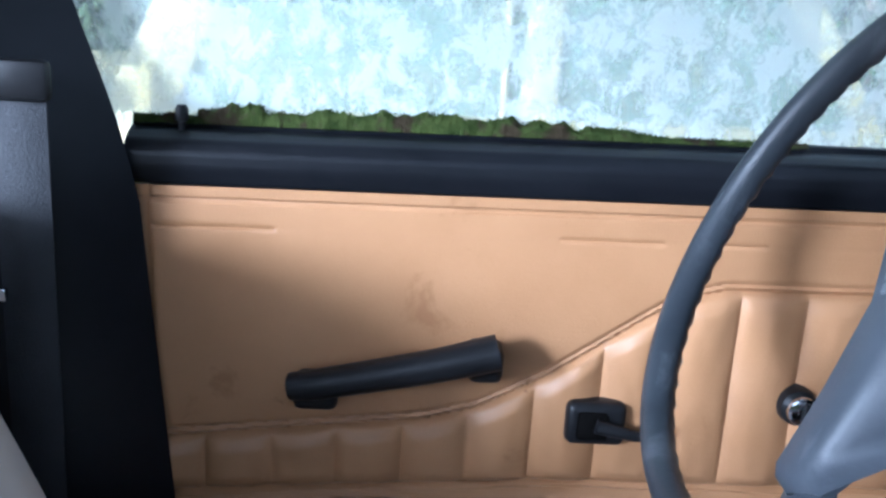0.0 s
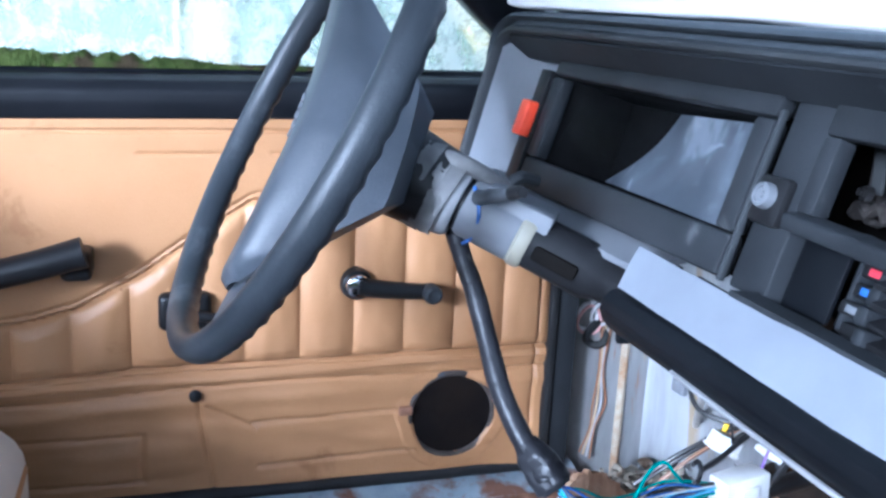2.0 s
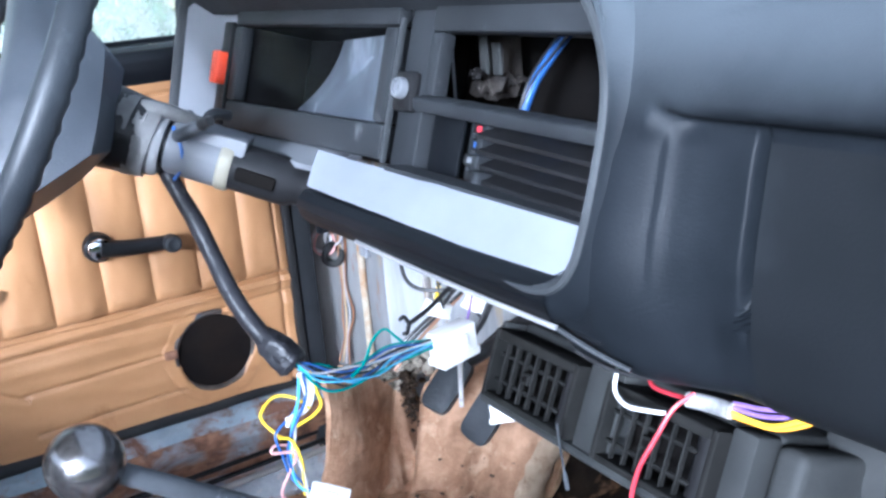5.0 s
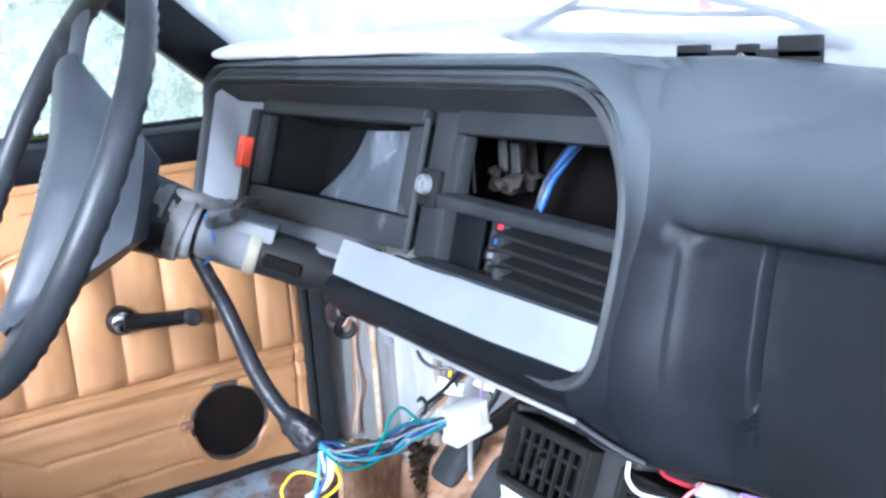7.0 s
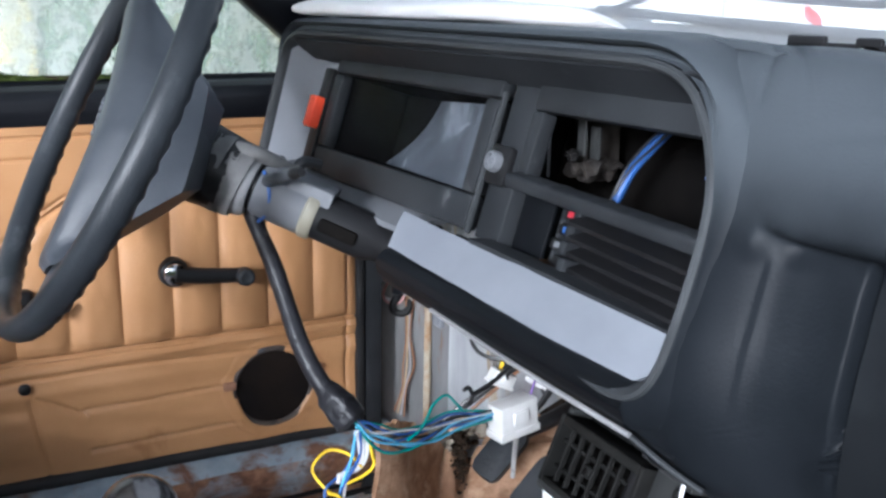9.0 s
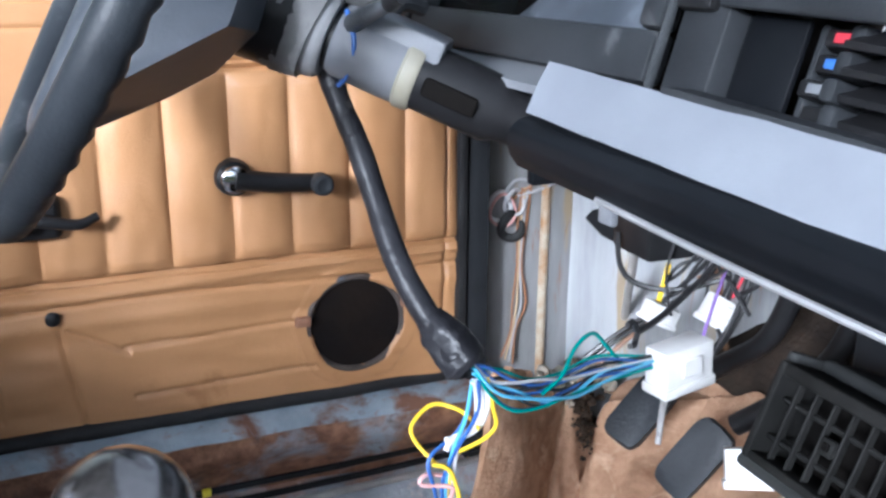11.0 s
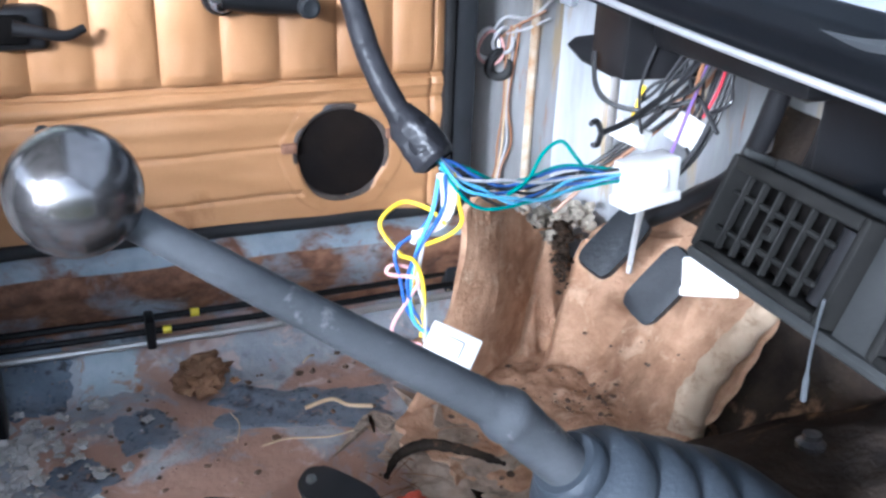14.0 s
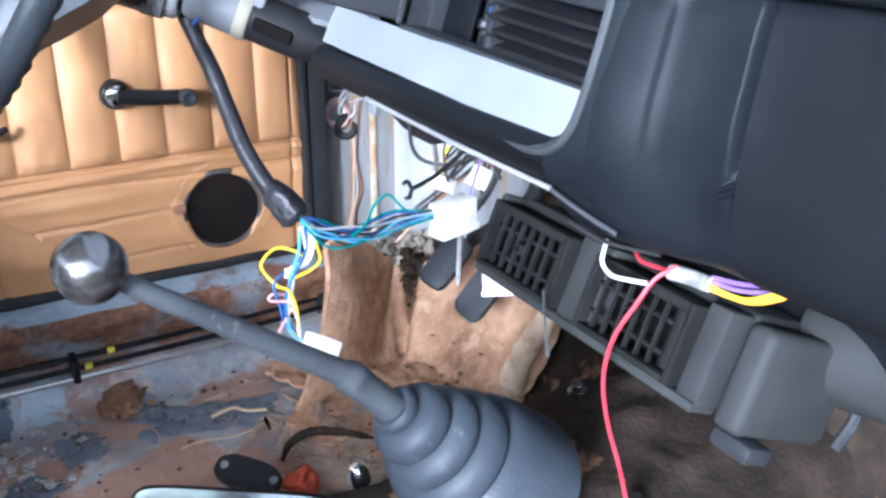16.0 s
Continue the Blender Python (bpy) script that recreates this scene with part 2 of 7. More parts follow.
FLOOR_PAINT = surf("rusty_floor_paint", (0.17, 0.19, 0.215), (0.40, 0.41, 0.43), 13, 0.28, bump=1.0, bump_scale=60, stain=(0.33, 0.205, 0.155), stain_scale=8.5, stain_at=0.46, rough2=0.5, stain2=(0.50, 0.40, 0.36), stain2_at=0.575, detail=14.0, edge=0.075)
SLATE_PAINT = surf("old_slate_paint", (0.085, 0.108, 0.14), (0.15, 0.18, 0.22), 26, 0.28, bump=0.8, bump_scale=70, stain=(0.030, 0.034, 0.042), stain_scale=30, stain_at=0.56, stain2=(0.30, 0.20, 0.15), stain2_at=0.60, detail=12.0, edge=0.08)
SKY_PAINT = surf("flaking_light_blue_paint", (0.33, 0.40, 0.44), (0.48, 0.53, 0.56), 22, 0.35, bump=0.7, bump_scale=70, stain=(0.33, 0.17, 0.085), stain_scale=24, stain_at=0.50, rough2=0.7, stain2=(0.14, 0.07, 0.04), stain2_at=0.63, detail=12.0, edge=0.09)
BARE_METAL = surf("weathered_grey_paint", (0.22, 0.23, 0.24), (0.40, 0.41, 0.42), 20, 0.36, 0.2, bump=0.15, bump_scale=90, stain=(0.30, 0.24, 0.16), stain_scale=22, stain_at=0.56, rough2=0.8, stain2=(0.28, 0.12, 0.05), stain2_at=0.66, streak=0.12)
KICK_GREY = surf("kick_panel_grey", (0.14, 0.142, 0.145), (0.25, 0.25, 0.25), 22, 0.42, bump=0.2, bump_scale=90, stain=(0.24, 0.19, 0.12), stain_scale=26, stain_at=0.56, rough2=0.85, stain2=(0.19, 0.085, 0.04), stain2_at=0.61, streak=0.14)
FELT = surf("brown_felt", (0.30, 0.172, 0.103), (0.48, 0.305, 0.195), 34, 0.95, bump=1.0, bump_scale=240, stain=(0.22, 0.122, 0.072), stain_scale=12, stain_at=0.54, stain2=(0.58, 0.42, 0.29), stain2_at=0.55, detail=12.0, spec=0.1, edge=0.18)
DARK_FELT = surf("sooty_felt", (0.011, 0.009, 0.008), (0.036, 0.026, 0.019), 14, 0.95, bump=1.0, bump_scale=130, stain=(0.17, 0.10, 0.056), stain_scale=13, stain_at=0.585, spec=0.1)
DIRT = surf("dry_dirt", (0.18, 0.10, 0.056), (0.29, 0.17, 0.10), 30, 0.95, bump=1.0, bump_scale=120, spec=0.1)
STRAW = surf("dry_straw", (0.4, 0.29, 0.17), (0.5, 0.38, 0.24), 30, 0.8, bump=0.2)
SEAT_CLOTH = surf("beige_seat_vinyl", (0.55, 0.5, 0.44), (0.62, 0.57, 0.51), 8, 0.5, bump=0.2, bump_scale=300)
WHITE_PLASTIC = surf("white_nylon", (0.50, 0.50, 0.49), (0.58, 0.58, 0.57), 25, 0.4, bump=0.05)
# darker copy of the white nylon: the roof connector's shade put into its colour
SHADED_NYLON = surf("shaded_nylon", (0.27, 0.265, 0.265), (0.36, 0.355, 0.35), 60, 0.5, bump=0.1, stain=(0.22, 0.21, 0.2), stain_scale=90, stain_at=0.58)
ORANGE = surf("orange_plastic", (0.8, 0.065, 0.018), (0.86, 0.085, 0.024), 20, 0.4, bump=0.05)
PAD_WHITE = surf("white_foam_sheet", (0.66, 0.66, 0.67), (0.74, 0.74, 0.75), 6, 0.7, bump=0.3, bump_scale=30, spec=0.2)
TAPE_CREAM = surf("cream_tape", (0.16, 0.15, 0.115), (0.21, 0.195, 0.15), 20, 0.5, bump=0.2, stain=(0.2, 0.18, 0.13), stain_scale=40, stain_at=0.58)
TAPE_GREY = surf("old_grey_tape", (0.17, 0.17, 0.175), (0.26, 0.26, 0.265), 22, 0.5, bump=0.4, bump_scale=90, stain=(0.12, 0.12, 0.12), stain_scale=20, stain_at=0.6)
TAPE_BLACK = surf("glossy_black_tape", (0.010, 0.010, 0.012), (0.02, 0.02, 0.023), 30, 0.4, bump=0.5, bump_scale=70, stain=(0.075, 0.072, 0.070), stain_scale=38, stain_at=0.62, rough2=0.75, spec=0.25)
MOSS = surf("moss", (0.020, 0.030, 0.006), (0.044, 0.058, 0.014), 60, 0.95, bump=1.0, bump_scale=300, stain=(0.03, 0.022, 0.012), stain_scale=40, stain_at=0.52, spec=0.1)
# near black: the shade inside hollows, put into the colour
CAVITY_SHADE = surf("cavity_shade", (0.0022, 0.002, 0.002), (0.005, 0.0043, 0.0038), 12, 0.85, bump=0.2, spec=0.04)
HEADLINER = surf("pale_headliner", (0.55, 0.53, 0.49), (0.62, 0.60, 0.56), 8, 0.8, bump=0.2)
CREAM_PAINT = surf("cream_car_paint", (0.52, 0.42, 0.21), (0.58, 0.48, 0.26), 4, 0.35, bump=0.05, bump_scale=60, stain=(0.4, 0.35, 0.2), stain_scale=5, stain_at=0.62)
WHITE_PAINT = surf("white_van_paint", (0.78, 0.79, 0.80), (0.82, 0.83, 0.84), 3, 0.35, bump=0.04, bump_scale=60, stain=(0.62, 0.62, 0.6), stain_scale=3, stain_at=0.64)
RED_SIGN = surf("red_reflective_foil", (0.7, 0.03, 0.04), (0.76, 0.05, 0.06), 12, 0.35, bump=0.02)
GRASS = surf("grass_ground", (0.10, 0.13, 0.035), (0.2, 0.19, 0.09), 3, 0.95, bump=1.0, bump_scale=30, stain=(0.24, 0.19, 0.12), stain_scale=0.8, stain_at=0.52, spec=0.1)
LEAF = surf("leaf_green", (0.045, 0.08, 0.025), (0.09, 0.125, 0.05), 6, 0.7, bump=0.1, spec=0.3)
BODY_BLUE = surf("faded_blue_car_paint", (0.34, 0.42, 0.47), (0.42, 0.5, 0.55), 4, 0.4, bump=0.08, bump_scale=60, stain=(0.28, 0.2, 0.14), stain_scale=5, stain_at=0.66, rough2=0.8)
BONNET_PAINT = surf("bleached_bonnet_paint", (0.58, 0.62, 0.65), (0.66, 0.70, 0.72), 4, 0.45, bump=0.08, bump_scale=60, stain=(0.5, 0.5, 0.48), stain_scale=5, stain_at=0.62)
BARK = surf("bark", (0.16, 0.12, 0.09), (0.26, 0.21, 0.16), 9, 0.9, bump=1.0, bump_scale=40)


def wire_mat(name, c, rough=0.35):
    return surf(name, c, tuple(min(1, q * 1.15 + 0.005) for q in c), 40, rough, bump=0.05)


W = {"blue": wire_mat("blue_wire", (0.028, 0.085, 0.27)), "teal": wire_mat("teal_wire", (0.0, 0.19, 0.17)), "cyan": wire_mat("light_blue_wire", (0.10, 0.33, 0.5)),
     "yellow": wire_mat("yellow_wire", (0.75, 0.5, 0.02)), "white": wire_mat("white_wire", (0.6, 0.6, 0.61)), "black": wire_mat("black_wire", (0.015, 0.015, 0.016)),
     "red": wire_mat("red_wire", (0.32, 0.022, 0.034)), "pink": wire_mat("pink_wire", (0.55, 0.3, 0.28)), "violet": wire_mat("violet_wire", (0.15, 0.09, 0.26)),
     "orange": wire_mat("orange_wire", (0.8, 0.32, 0.02)), "grey": wire_mat("grey_wire", (0.35, 0.35, 0.36)), "brown": wire_mat("brown_wire", (0.25, 0.12, 0.06))}


def dirty_glass(name, film, amount, scale, streak=1.0, at=0.45, tint=(0.93, 0.97, 0.96), swirl=0.3, ior=1.45, soft=0.16, power=5.0, least=0.35):
    """Clear glass under a patchy film of dirt that scatters light."""
    m = bpy.data.materials.new(name)
    m.use_nodes = True
    n, l = m.node_tree.nodes, m.node_tree.links
    n.remove(n["Principled BSDF"])
    out = n["Material Output"]
    clear = n.new("ShaderNodeBsdfTransparent")
    clear.inputs["Color"].default_value = (*tint, 1)
    gloss = n.new("ShaderNodeBsdfGlossy")
    gloss.inputs["Roughness"].default_value = 0.05
    side, steep, fres = n.new("ShaderNodeLayerWeight"), n.new("ShaderNodeMath"), n.new("ShaderNodeMath")
    side.inputs["Blend"].default_value = 0.5
    f0 = ((ior - 1) / (ior + 1)) ** 2
    steep.operation, steep.inputs[1].default_value = "POWER", power
    fres.operation, fres.inputs[1].default_value, fres.inputs[2].default_value = "MULTIPLY_ADD", 1 - f0, f0
    l.new(side.outputs["Facing"], steep.inputs[0])
    l.new(steep.outputs["Value"], fres.inputs[0])
    glass = n.new("ShaderNodeMixShader")
    l.new(fres.outputs["Value"], glass.inputs[0])
    l.new(clear.outputs["BSDF"], glass.inputs[1])
    l.new(gloss.outputs["BSDF"], glass.inputs[2])
    dif, tra, film_mix = n.new("ShaderNodeBsdfDiffuse"), n.new("ShaderNodeBsdfTranslucent"), n.new("ShaderNodeMixShader")
    for q in (dif, tra):
        q.inputs["Color"].default_value = (*film, 1)
    film_mix.inputs[0].default_value = 0.62
    l.new(dif.outputs["BSDF"], film_mix.inputs[1])
    l.new(tra.outputs["BSDF"], film_mix.inputs[2])
    tc, mp, q = n.new("ShaderNodeTexCoord"), n.new("ShaderNodeMapping"), n.new("ShaderNodeTexNoise")
    mp.inputs["Scale"].default_value = (1, 1, streak)
    q.inputs["Scale"].default_value, q.inputs["Detail"].default_value, q.inputs["Roughness"].default_value, q.inputs["Distortion"].default_value = scale, 8, 0.68, swirl
    l.new(tc.outputs["Object"], mp.inputs["Vector"])
    l.new(mp.outputs["Vector"], q.inputs["Vector"])
    r = n.new("ShaderNodeMapRange")
    r.inputs["From Min"].default_value, r.inputs["From Max"].default_value = at, at + soft
    r.inputs["To Min"].default_value, r.inputs["To Max"].default_value = amount * least, amount
    l.new(q.outputs["Fac"], r.inputs["Value"])
    top = n.new("ShaderNodeMixShader")
    l.new(r.outputs["Result"], top.inputs[0])
    l.new(glass.outputs["Shader"], top.inputs[1])
    l.new(film_mix.outputs["Shader"], top.inputs[2])
    l.new(top.outputs["Shader"], out.inputs["Surface"])
    return m


SIDE_GLASS = dirty_glass("algae_stained_glass", (0.82, 0.865, 0.83), 0.70, 36, 0.8, 0.46, soft=0.10)
SCREEN_GLASS = dirty_glass("dusty_windscreen_glass", (0.9, 0.9, 0.9), 0.62, 8, 0.8, 0.28, swirl=0.1, ior=1.35, soft=0.4, least=0.7)
LENS = dirty_glass("scuffed_clear_plastic", (0.5, 0.52, 0.55), 0.005, 14, 1.0, 0.42, (0.9, 0.92, 0.95), 0.3, 1.05, power=9.0)
OLD_GLASS = dirty_glass("mossy_car_glass", (0.42, 0.52, 0.42), 0.8, 16, 0.7, 0.44)


# ---- outside ----
gx = sheet(lambda u, v: Vector((-150 + 300 * u, -150 + 300 * v, 0.02 * noise.noise((u * 300, v * 300, 0)))), 60, 60)
tagged(part("ground", gx, GRASS, label="rough grass and bare soil round the parked cars", kind="structure"), category="ground")

# ---- car body (the setting) ----
DOOR_Y = 0.66
body = thing("car_body", (0, 0, 0.2), "stripped old hatchback body with rusty bare floor", "car", kind="structure")


def floor_z(x, y):
    z = 0.30 + 0.006 * noise.noise((x * 9, y * 9, 0)) + 0.0025 * noise.noise((x * 40, y * 40, 3))
    z += 0.05 * max(0.0, min(1.0, (y - 0.60) / 0.06)) ** 2
    t = (x - 0.76) / 0.19
    if t > 0:
        z += 0.34 * t ** 1.15
    return z


part("floor_pan", sheet(lambda u, v: Vector((-1.0 + 1.76 * u, -0.72 + 1.40 * v, floor_z(-1.0 + 1.76 * u, -0.72 + 1.40 * v))), 140, 110), FLOOR_PAINT, body, "rusty bare steel floor with flaking dark paint")


def paint_patch(cx, cy, rx, ry, turn, seed, mat_, label):
    """What is left of an old coat of paint: a thin film with a ragged outline on the floor."""
    def at(u, v):
        a = 2 * math.pi * v
        edge = 1 + 0.30 * noise.noise((2.2 * math.cos(a), 2.2 * math.sin(a), seed)) + 0.16 * noise.noise((7 * math.cos(a), 7 * math.sin(a), seed)) + 0.08 * noise.noise((20 * math.cos(a), 20 * math.sin(a), seed))
        square = (abs(math.cos(a)) ** 5 + abs(math.sin(a)) ** 5) ** -0.2
        p, q = rx * u * edge * square * math.cos(a), ry * u * edge * square * math.sin(a)
        x, y = cx + p * math.cos(turn) - q * math.sin(turn), cy + p * math.sin(turn) + q * math.cos(turn)
        return Vector((x, y, floor_z(x, y) + 0.0016 - 0.0016 * max(0.0, u - 0.9) * 8))
    part("old_paint", sheet(at, 16, 72), mat_, body, label)


paint_patch(0.400, 0.515, 0.095, 0.040, -0.32, 1.0, SLATE_PAINT, "patch of dark slate paint left on the floor")
paint_patch(0.228, 0.520, 0.030, 0.038, 0.2, 2.0, SLATE_PAINT, "patch of dark slate paint left on the floor")
paint_patch(0.112, 0.625, 0.042, 0.045, 0.1, 3.0, SLATE_PAINT, "patch of dark slate paint left on the floor")
paint_patch(0.160, 0.455, 0.028, 0.032, 0.6, 4.0, SLATE_PAINT, "patch of dark slate paint left on the floor")
paint_patch(0.198, 0.625, 0.034, 0.028, 0.05, 5.0, SKY_PAINT, "patch of rust-spotted light-blue paint")
part("toe_board", sheet(lambda u, v: Vector((0.758 + 0.19 * u, -0.72 + 1.40 * v, floor_z(0.758 + 0.19 * u, -0.72 + 1.40 * v))), 16, 60), DARK_FELT, body, "toe board under sooty felt")


def tunnel_pt(u, v):
    x = 0.22 + 0.72 * u
    prof = [(0.315, 0.30), (0.30, 0.315), (0.20, 0.395), (0.10, 0.468), (0.06, 0.482), (0.0, 0.487), (-0.10, 0.484), (-0.15, 0.468), (-0.25, 0.395), (-0.35, 0.315), (-0.36, 0.30)]
    k = v * (len(prof) - 1)
    i = min(int(k), len(prof) - 2)
    f = k - i
    y, z = [prof[i][q] * (1 - f) + prof[i + 1][q] * f for q in (0, 1)]
    if y > 0:
        y *= lerp_line(x, [(0.22, 0.46), (0.46, 0.52), (0.62, 0.80), (0.74, 1.0)])
    n = 0.008 * noise.noise((x * 16, y * 16, 1)) + 0.003 * noise.noise((x * 60, y * 60, 1))
    return Vector((x, y, z + n + 0.04 * max(0, x - 0.6)))


part("transmission_tunnel", sheet(tunnel_pt, 70, 60), DARK_FELT, body, "sooty felt-covered transmission tunnel")


def rocker_pt(u, v):
    x = -0.6 + 1.27 * u
    prof = [(0.700, 0.470), (0.688, 0.462), (0.660, 0.458), (0.642, 0.452), (0.632, 0.440), (0.634, 0.415), (0.650, 0.392), (0.668, 0.365), (0.68, 0.325)]
    k = v * (len(prof) - 1)
    i = min(int(k), len(prof) - 2)
    f = k - i
    y, z = [prof[i][q] * (1 - f) + prof[i + 1][q] * f for q in (0, 1)]
    return Vector((x, y + 0.0015 * noise.noise((x * 30, v * 9, 2)), z + 0.002 * noise.noise((x * 18, v * 7, 5))))


part("sill", sheet(lambda u, v: rocker_pt(u, v * 0.5), 130, 14), ROCKER_PAINT, body, "worn light-blue door sill")
part("sill_side", sheet(lambda u, v: rocker_pt(u, 0.5 + v * 0.5), 130, 14), RUSTY_SIDE, body, "rusty inner side of the sill")

# front side: pillar flange, kick panel, bulkhead
part("door_post", box((0.625, 0.655, 0.30), (0.655, 0.72, 1.06), 0.006), DARK_GREY, body, "dull grey door post with rubber edge")
part("kick_panel", sheet(lambda u, v: Vector((0.652 + 0.125 * u, 0.705 - 0.03 * u + 0.004 * noise.noise((u * 3, v * 5, 0)), 0.36 + 0.68 * v)), 10, 24, 0.003), KICK_GREY, body, "grey painted kick panel with rusty seam")
part("inner_wing", sheet(lambda u, v: Vector((0.775 + 0.15 * u, 0.672 - 0.24 * u ** 1.6 - 0.022 * math.sin(math.pi * min(1, u * 1.6)) + 0.003 * noise.noise((u * 4, v * 6, 2)), 0.36 + 0.72 * v)), 18, 24, 0.003), BARE_METAL, body, "pale grey inner wing with rust runs")
part("bulkhead", sheet(lambda u, v: Vector((0.95 + 0.004 * noise.noise((u * 9, v * 6, 1)), 0.72 - 1.44 * u, 0.45 + 0.62 * v)), 30, 16, 0.003), KICK_GREY, body, "grey painted bulkhead")
part("cowl", box((0.66, -0.72, 0.985), (1.0, 0.72, 1.008), 0.006), KICK_GREY, body, "pale grey cowl below the windscreen")
part("bonnet", sheet(lambda u, v: Vector((0.90 + 1.0 * u, -0.74 + 1.46 * v, 1.0 - 0.10 * u ** 1.5 - 0.03 * (2 * v - 1) ** 2)), 12, 12, 0.004), BONNET_PAINT, body, "pale sun-bleached bonnet")
part("windscreen_seal", tube([(0.80 - 0.20 * (0.1 * k) ** 4, 0.66 - 0.068 * (10 - k), 1.027) for k in range(-10, 11)], 0.008, 8, 2), surf("olive_rubber", (0.05, 0.05, 0.03), (0.09, 0.085, 0.05), 20, 0.7, bump=0.3), body, "dull olive windscreen rubber")


def bar(a, b, w, h, mat_, name, label, bevel=0.012, up=(0, 0, 1)):
    a, b = Vector(a), Vector(b)
    d = (b - a).normalized()
    s = d.cross(Vector(up)).normalized()
    n = s.cross(d)
    m = Matrix((( d.x, s.x, n.x, a.x), (d.y, s.y, n.y, a.y), (d.z, s.z, n.z, a.z), (0, 0, 0, 1)))
    return part(name, box((0, -w / 2, -h / 2), ((b - a).length, w / 2, h / 2), bevel, 3, m), mat_, body, label)


for side in (1, -1):
    Y = 0.655 if side > 0 else -0.76
    YT = 0.60 if side > 0 else -0.66
    bar((0.56, Y, 1.045), (0.10, YT, 1.43), 0.045, 0.075, BLACK_PAINT, "windscreen_pillar", "black painted windscreen pillar", up=(0.6, 0, 0.7))
    bar((0.12, YT, 1.44), (-0.95, YT, 1.44), 0.07, 0.06, BLACK_PAINT, "roof_rail", "black painted roof rail")
bar((0.13, 0.62, 1.45), (0.13, -0.66, 1.45), 0.05, 0.06, BLACK_PAINT, "roof_header", "black painted roof header")
part("roof", sheet(lambda u, v: Vector((-1.0 + 1.14 * u, -0.72 + 1.40 * v, 1.47 + 0.02 * math.sin(math.pi * v))), 10, 10, 0.03), HEADLINER, body, "pale headliner roof")
part("rear_shelf", box((-1.04, -0.72, 0.3), (-1.0, 0.70, 0.98), 0.01), BLACK_PAINT, body, "black rear bulkhead")
# unseen black panels that close the rear and cut the light from there
part("rear_quarter_block", box((-1.0, 0.66, 0.3), (-0.55, 0.70, 0.98), 0.01), BLACK_PAINT, body, "unseen black side panel that keeps light out at the rear")
part("tailgate_block", box((-1.06, -0.72, 0.98), (-1.03, 0.70, 1.10), 0.01), BLACK_PAINT, body, "unseen black panel added below the rear window to cut light")
part("rear_quarter_block", box((-0.50, -0.80, 0.98), (-0.44, -0.77, 1.47), 0.01), BLACK_PAINT, body, "unseen black side panel that keeps light out at the rear")
part("rear_quarter_block", box((-1.0, 0.66, 0.98), (-0.70, 0.70, 1.47), 0.01), BLACK_PAINT, body, "unseen black side panel that keeps light out at the rear")
part("rear_quarter_block", box((-1.0, -0.80, 0.3), (-0.45, -0.76, 0.98), 0.01), BLACK_PAINT, body, "unseen black side panel that keeps light out at the rear")
part("passenger_kick_panel", box((0.60, -0.80, 0.44), (0.97, -0.765, 1.03), 0.01), KICK_GREY, body, "grey passenger kick panel")
part("passenger_sill", box((-0.6, -0.80, 0.25), (0.95, -0.74, 0.44), 0.015), ROCKER_PAINT, body, "rusty light-blue passenger sill")
for side in (1, -1):
    part("rear_pillar", box((-1.02, 0.60 if side > 0 else -0.76, 0.95), (-0.90, 0.69 if side > 0 else -0.66, 1.47), 0.02), BLACK_PAINT, body, "black rear pillar")

part("underbody", box((-1.45, -0.72, 0.20), (1.80, 0.66, 0.285), 0.02), BLACK_PAINT, body, "black underbody")
part("rear_panel", box((-1.50, -0.76, 0.30), (-1.07, 0.70, 0.97), 0.05, 3), BODY_BLUE, body, "faded light-blue rear panel")
part("front_panel", box((1.70, -0.76, 0.32), (1.88, 0.72, 0.86), 0.05, 3), BODY_BLUE, body, "faded light-blue front panel")
for y in (0.722, -0.80):
    part("front_wing", box((0.98, y - 0.02, 0.36), (1.72, y + 0.02, 0.94), 0.015), BODY_BLUE, body, "faded light-blue front wing")
part("door_outer_skin", box((-0.32, 0.720, 0.42), (0.64, 0.740, 0.965), 0.008), BODY_BLUE, body, "faded light-blue outer door skin")
part("rear_outer_skin", box((-1.08, 0.705, 0.42), (-0.34, 0.740, 0.965), 0.008), BODY_BLUE, body, "faded light-blue rear side")
part("outer_sill", box((-1.08, 0.702, 0.26), (0.97, 0.735, 0.415), 0.012), BODY_BLUE, body, "faded light-blue outer sill")
for x in (-1.22, 1.34):
    for y, d in ((0.60, 1), (-0.66, -1)):
        tyre = part("wheel", lathe([(0, 0.18), (0.0, 0.25), (0.015, 0.268), (0.12, 0.268), (0.135, 0.25), (0.135, 0.18)], (x, y, 0.268), (0, d, 0), 32), SEAL, body, "black tyre")
        part("wheel_rim", lathe([(0.03, 0.0), (0.04, 0.06), (0.10, 0.08), (0.115, 0.16), (0.125, 0.178), (0.10, 0.18), (0.02, 0.178)], (x, y, 0.268), (0, d, 0), 28), MID_GREY, tyre, "grey steel wheel rim")


def post_pt(u, v):
    # centre post: front edge leans back as it rises
    z = 0.30 + 1.15 * v
    front = lerp_line(z, [(0.30, -0.240), (0.60, -0.268), (0.92, -0.297), (1.0, -0.318), (1.1, -0.352), (1.45, -0.40)])
    x = front - 0.24 * u
    y = 0.652 - 0.055 * math.sin(min(1.0, u * 2.2) * math.pi / 2) - 0.03 * max(0, z - 1.0) - 0.012 * ngauss(u - 0.55, 0.12)
    return Vector((x, y, z))


part("centre_post", sheet(post_pt, 24, 30, 0.004), BLACK_PAINT, body, "glossy black centre post")
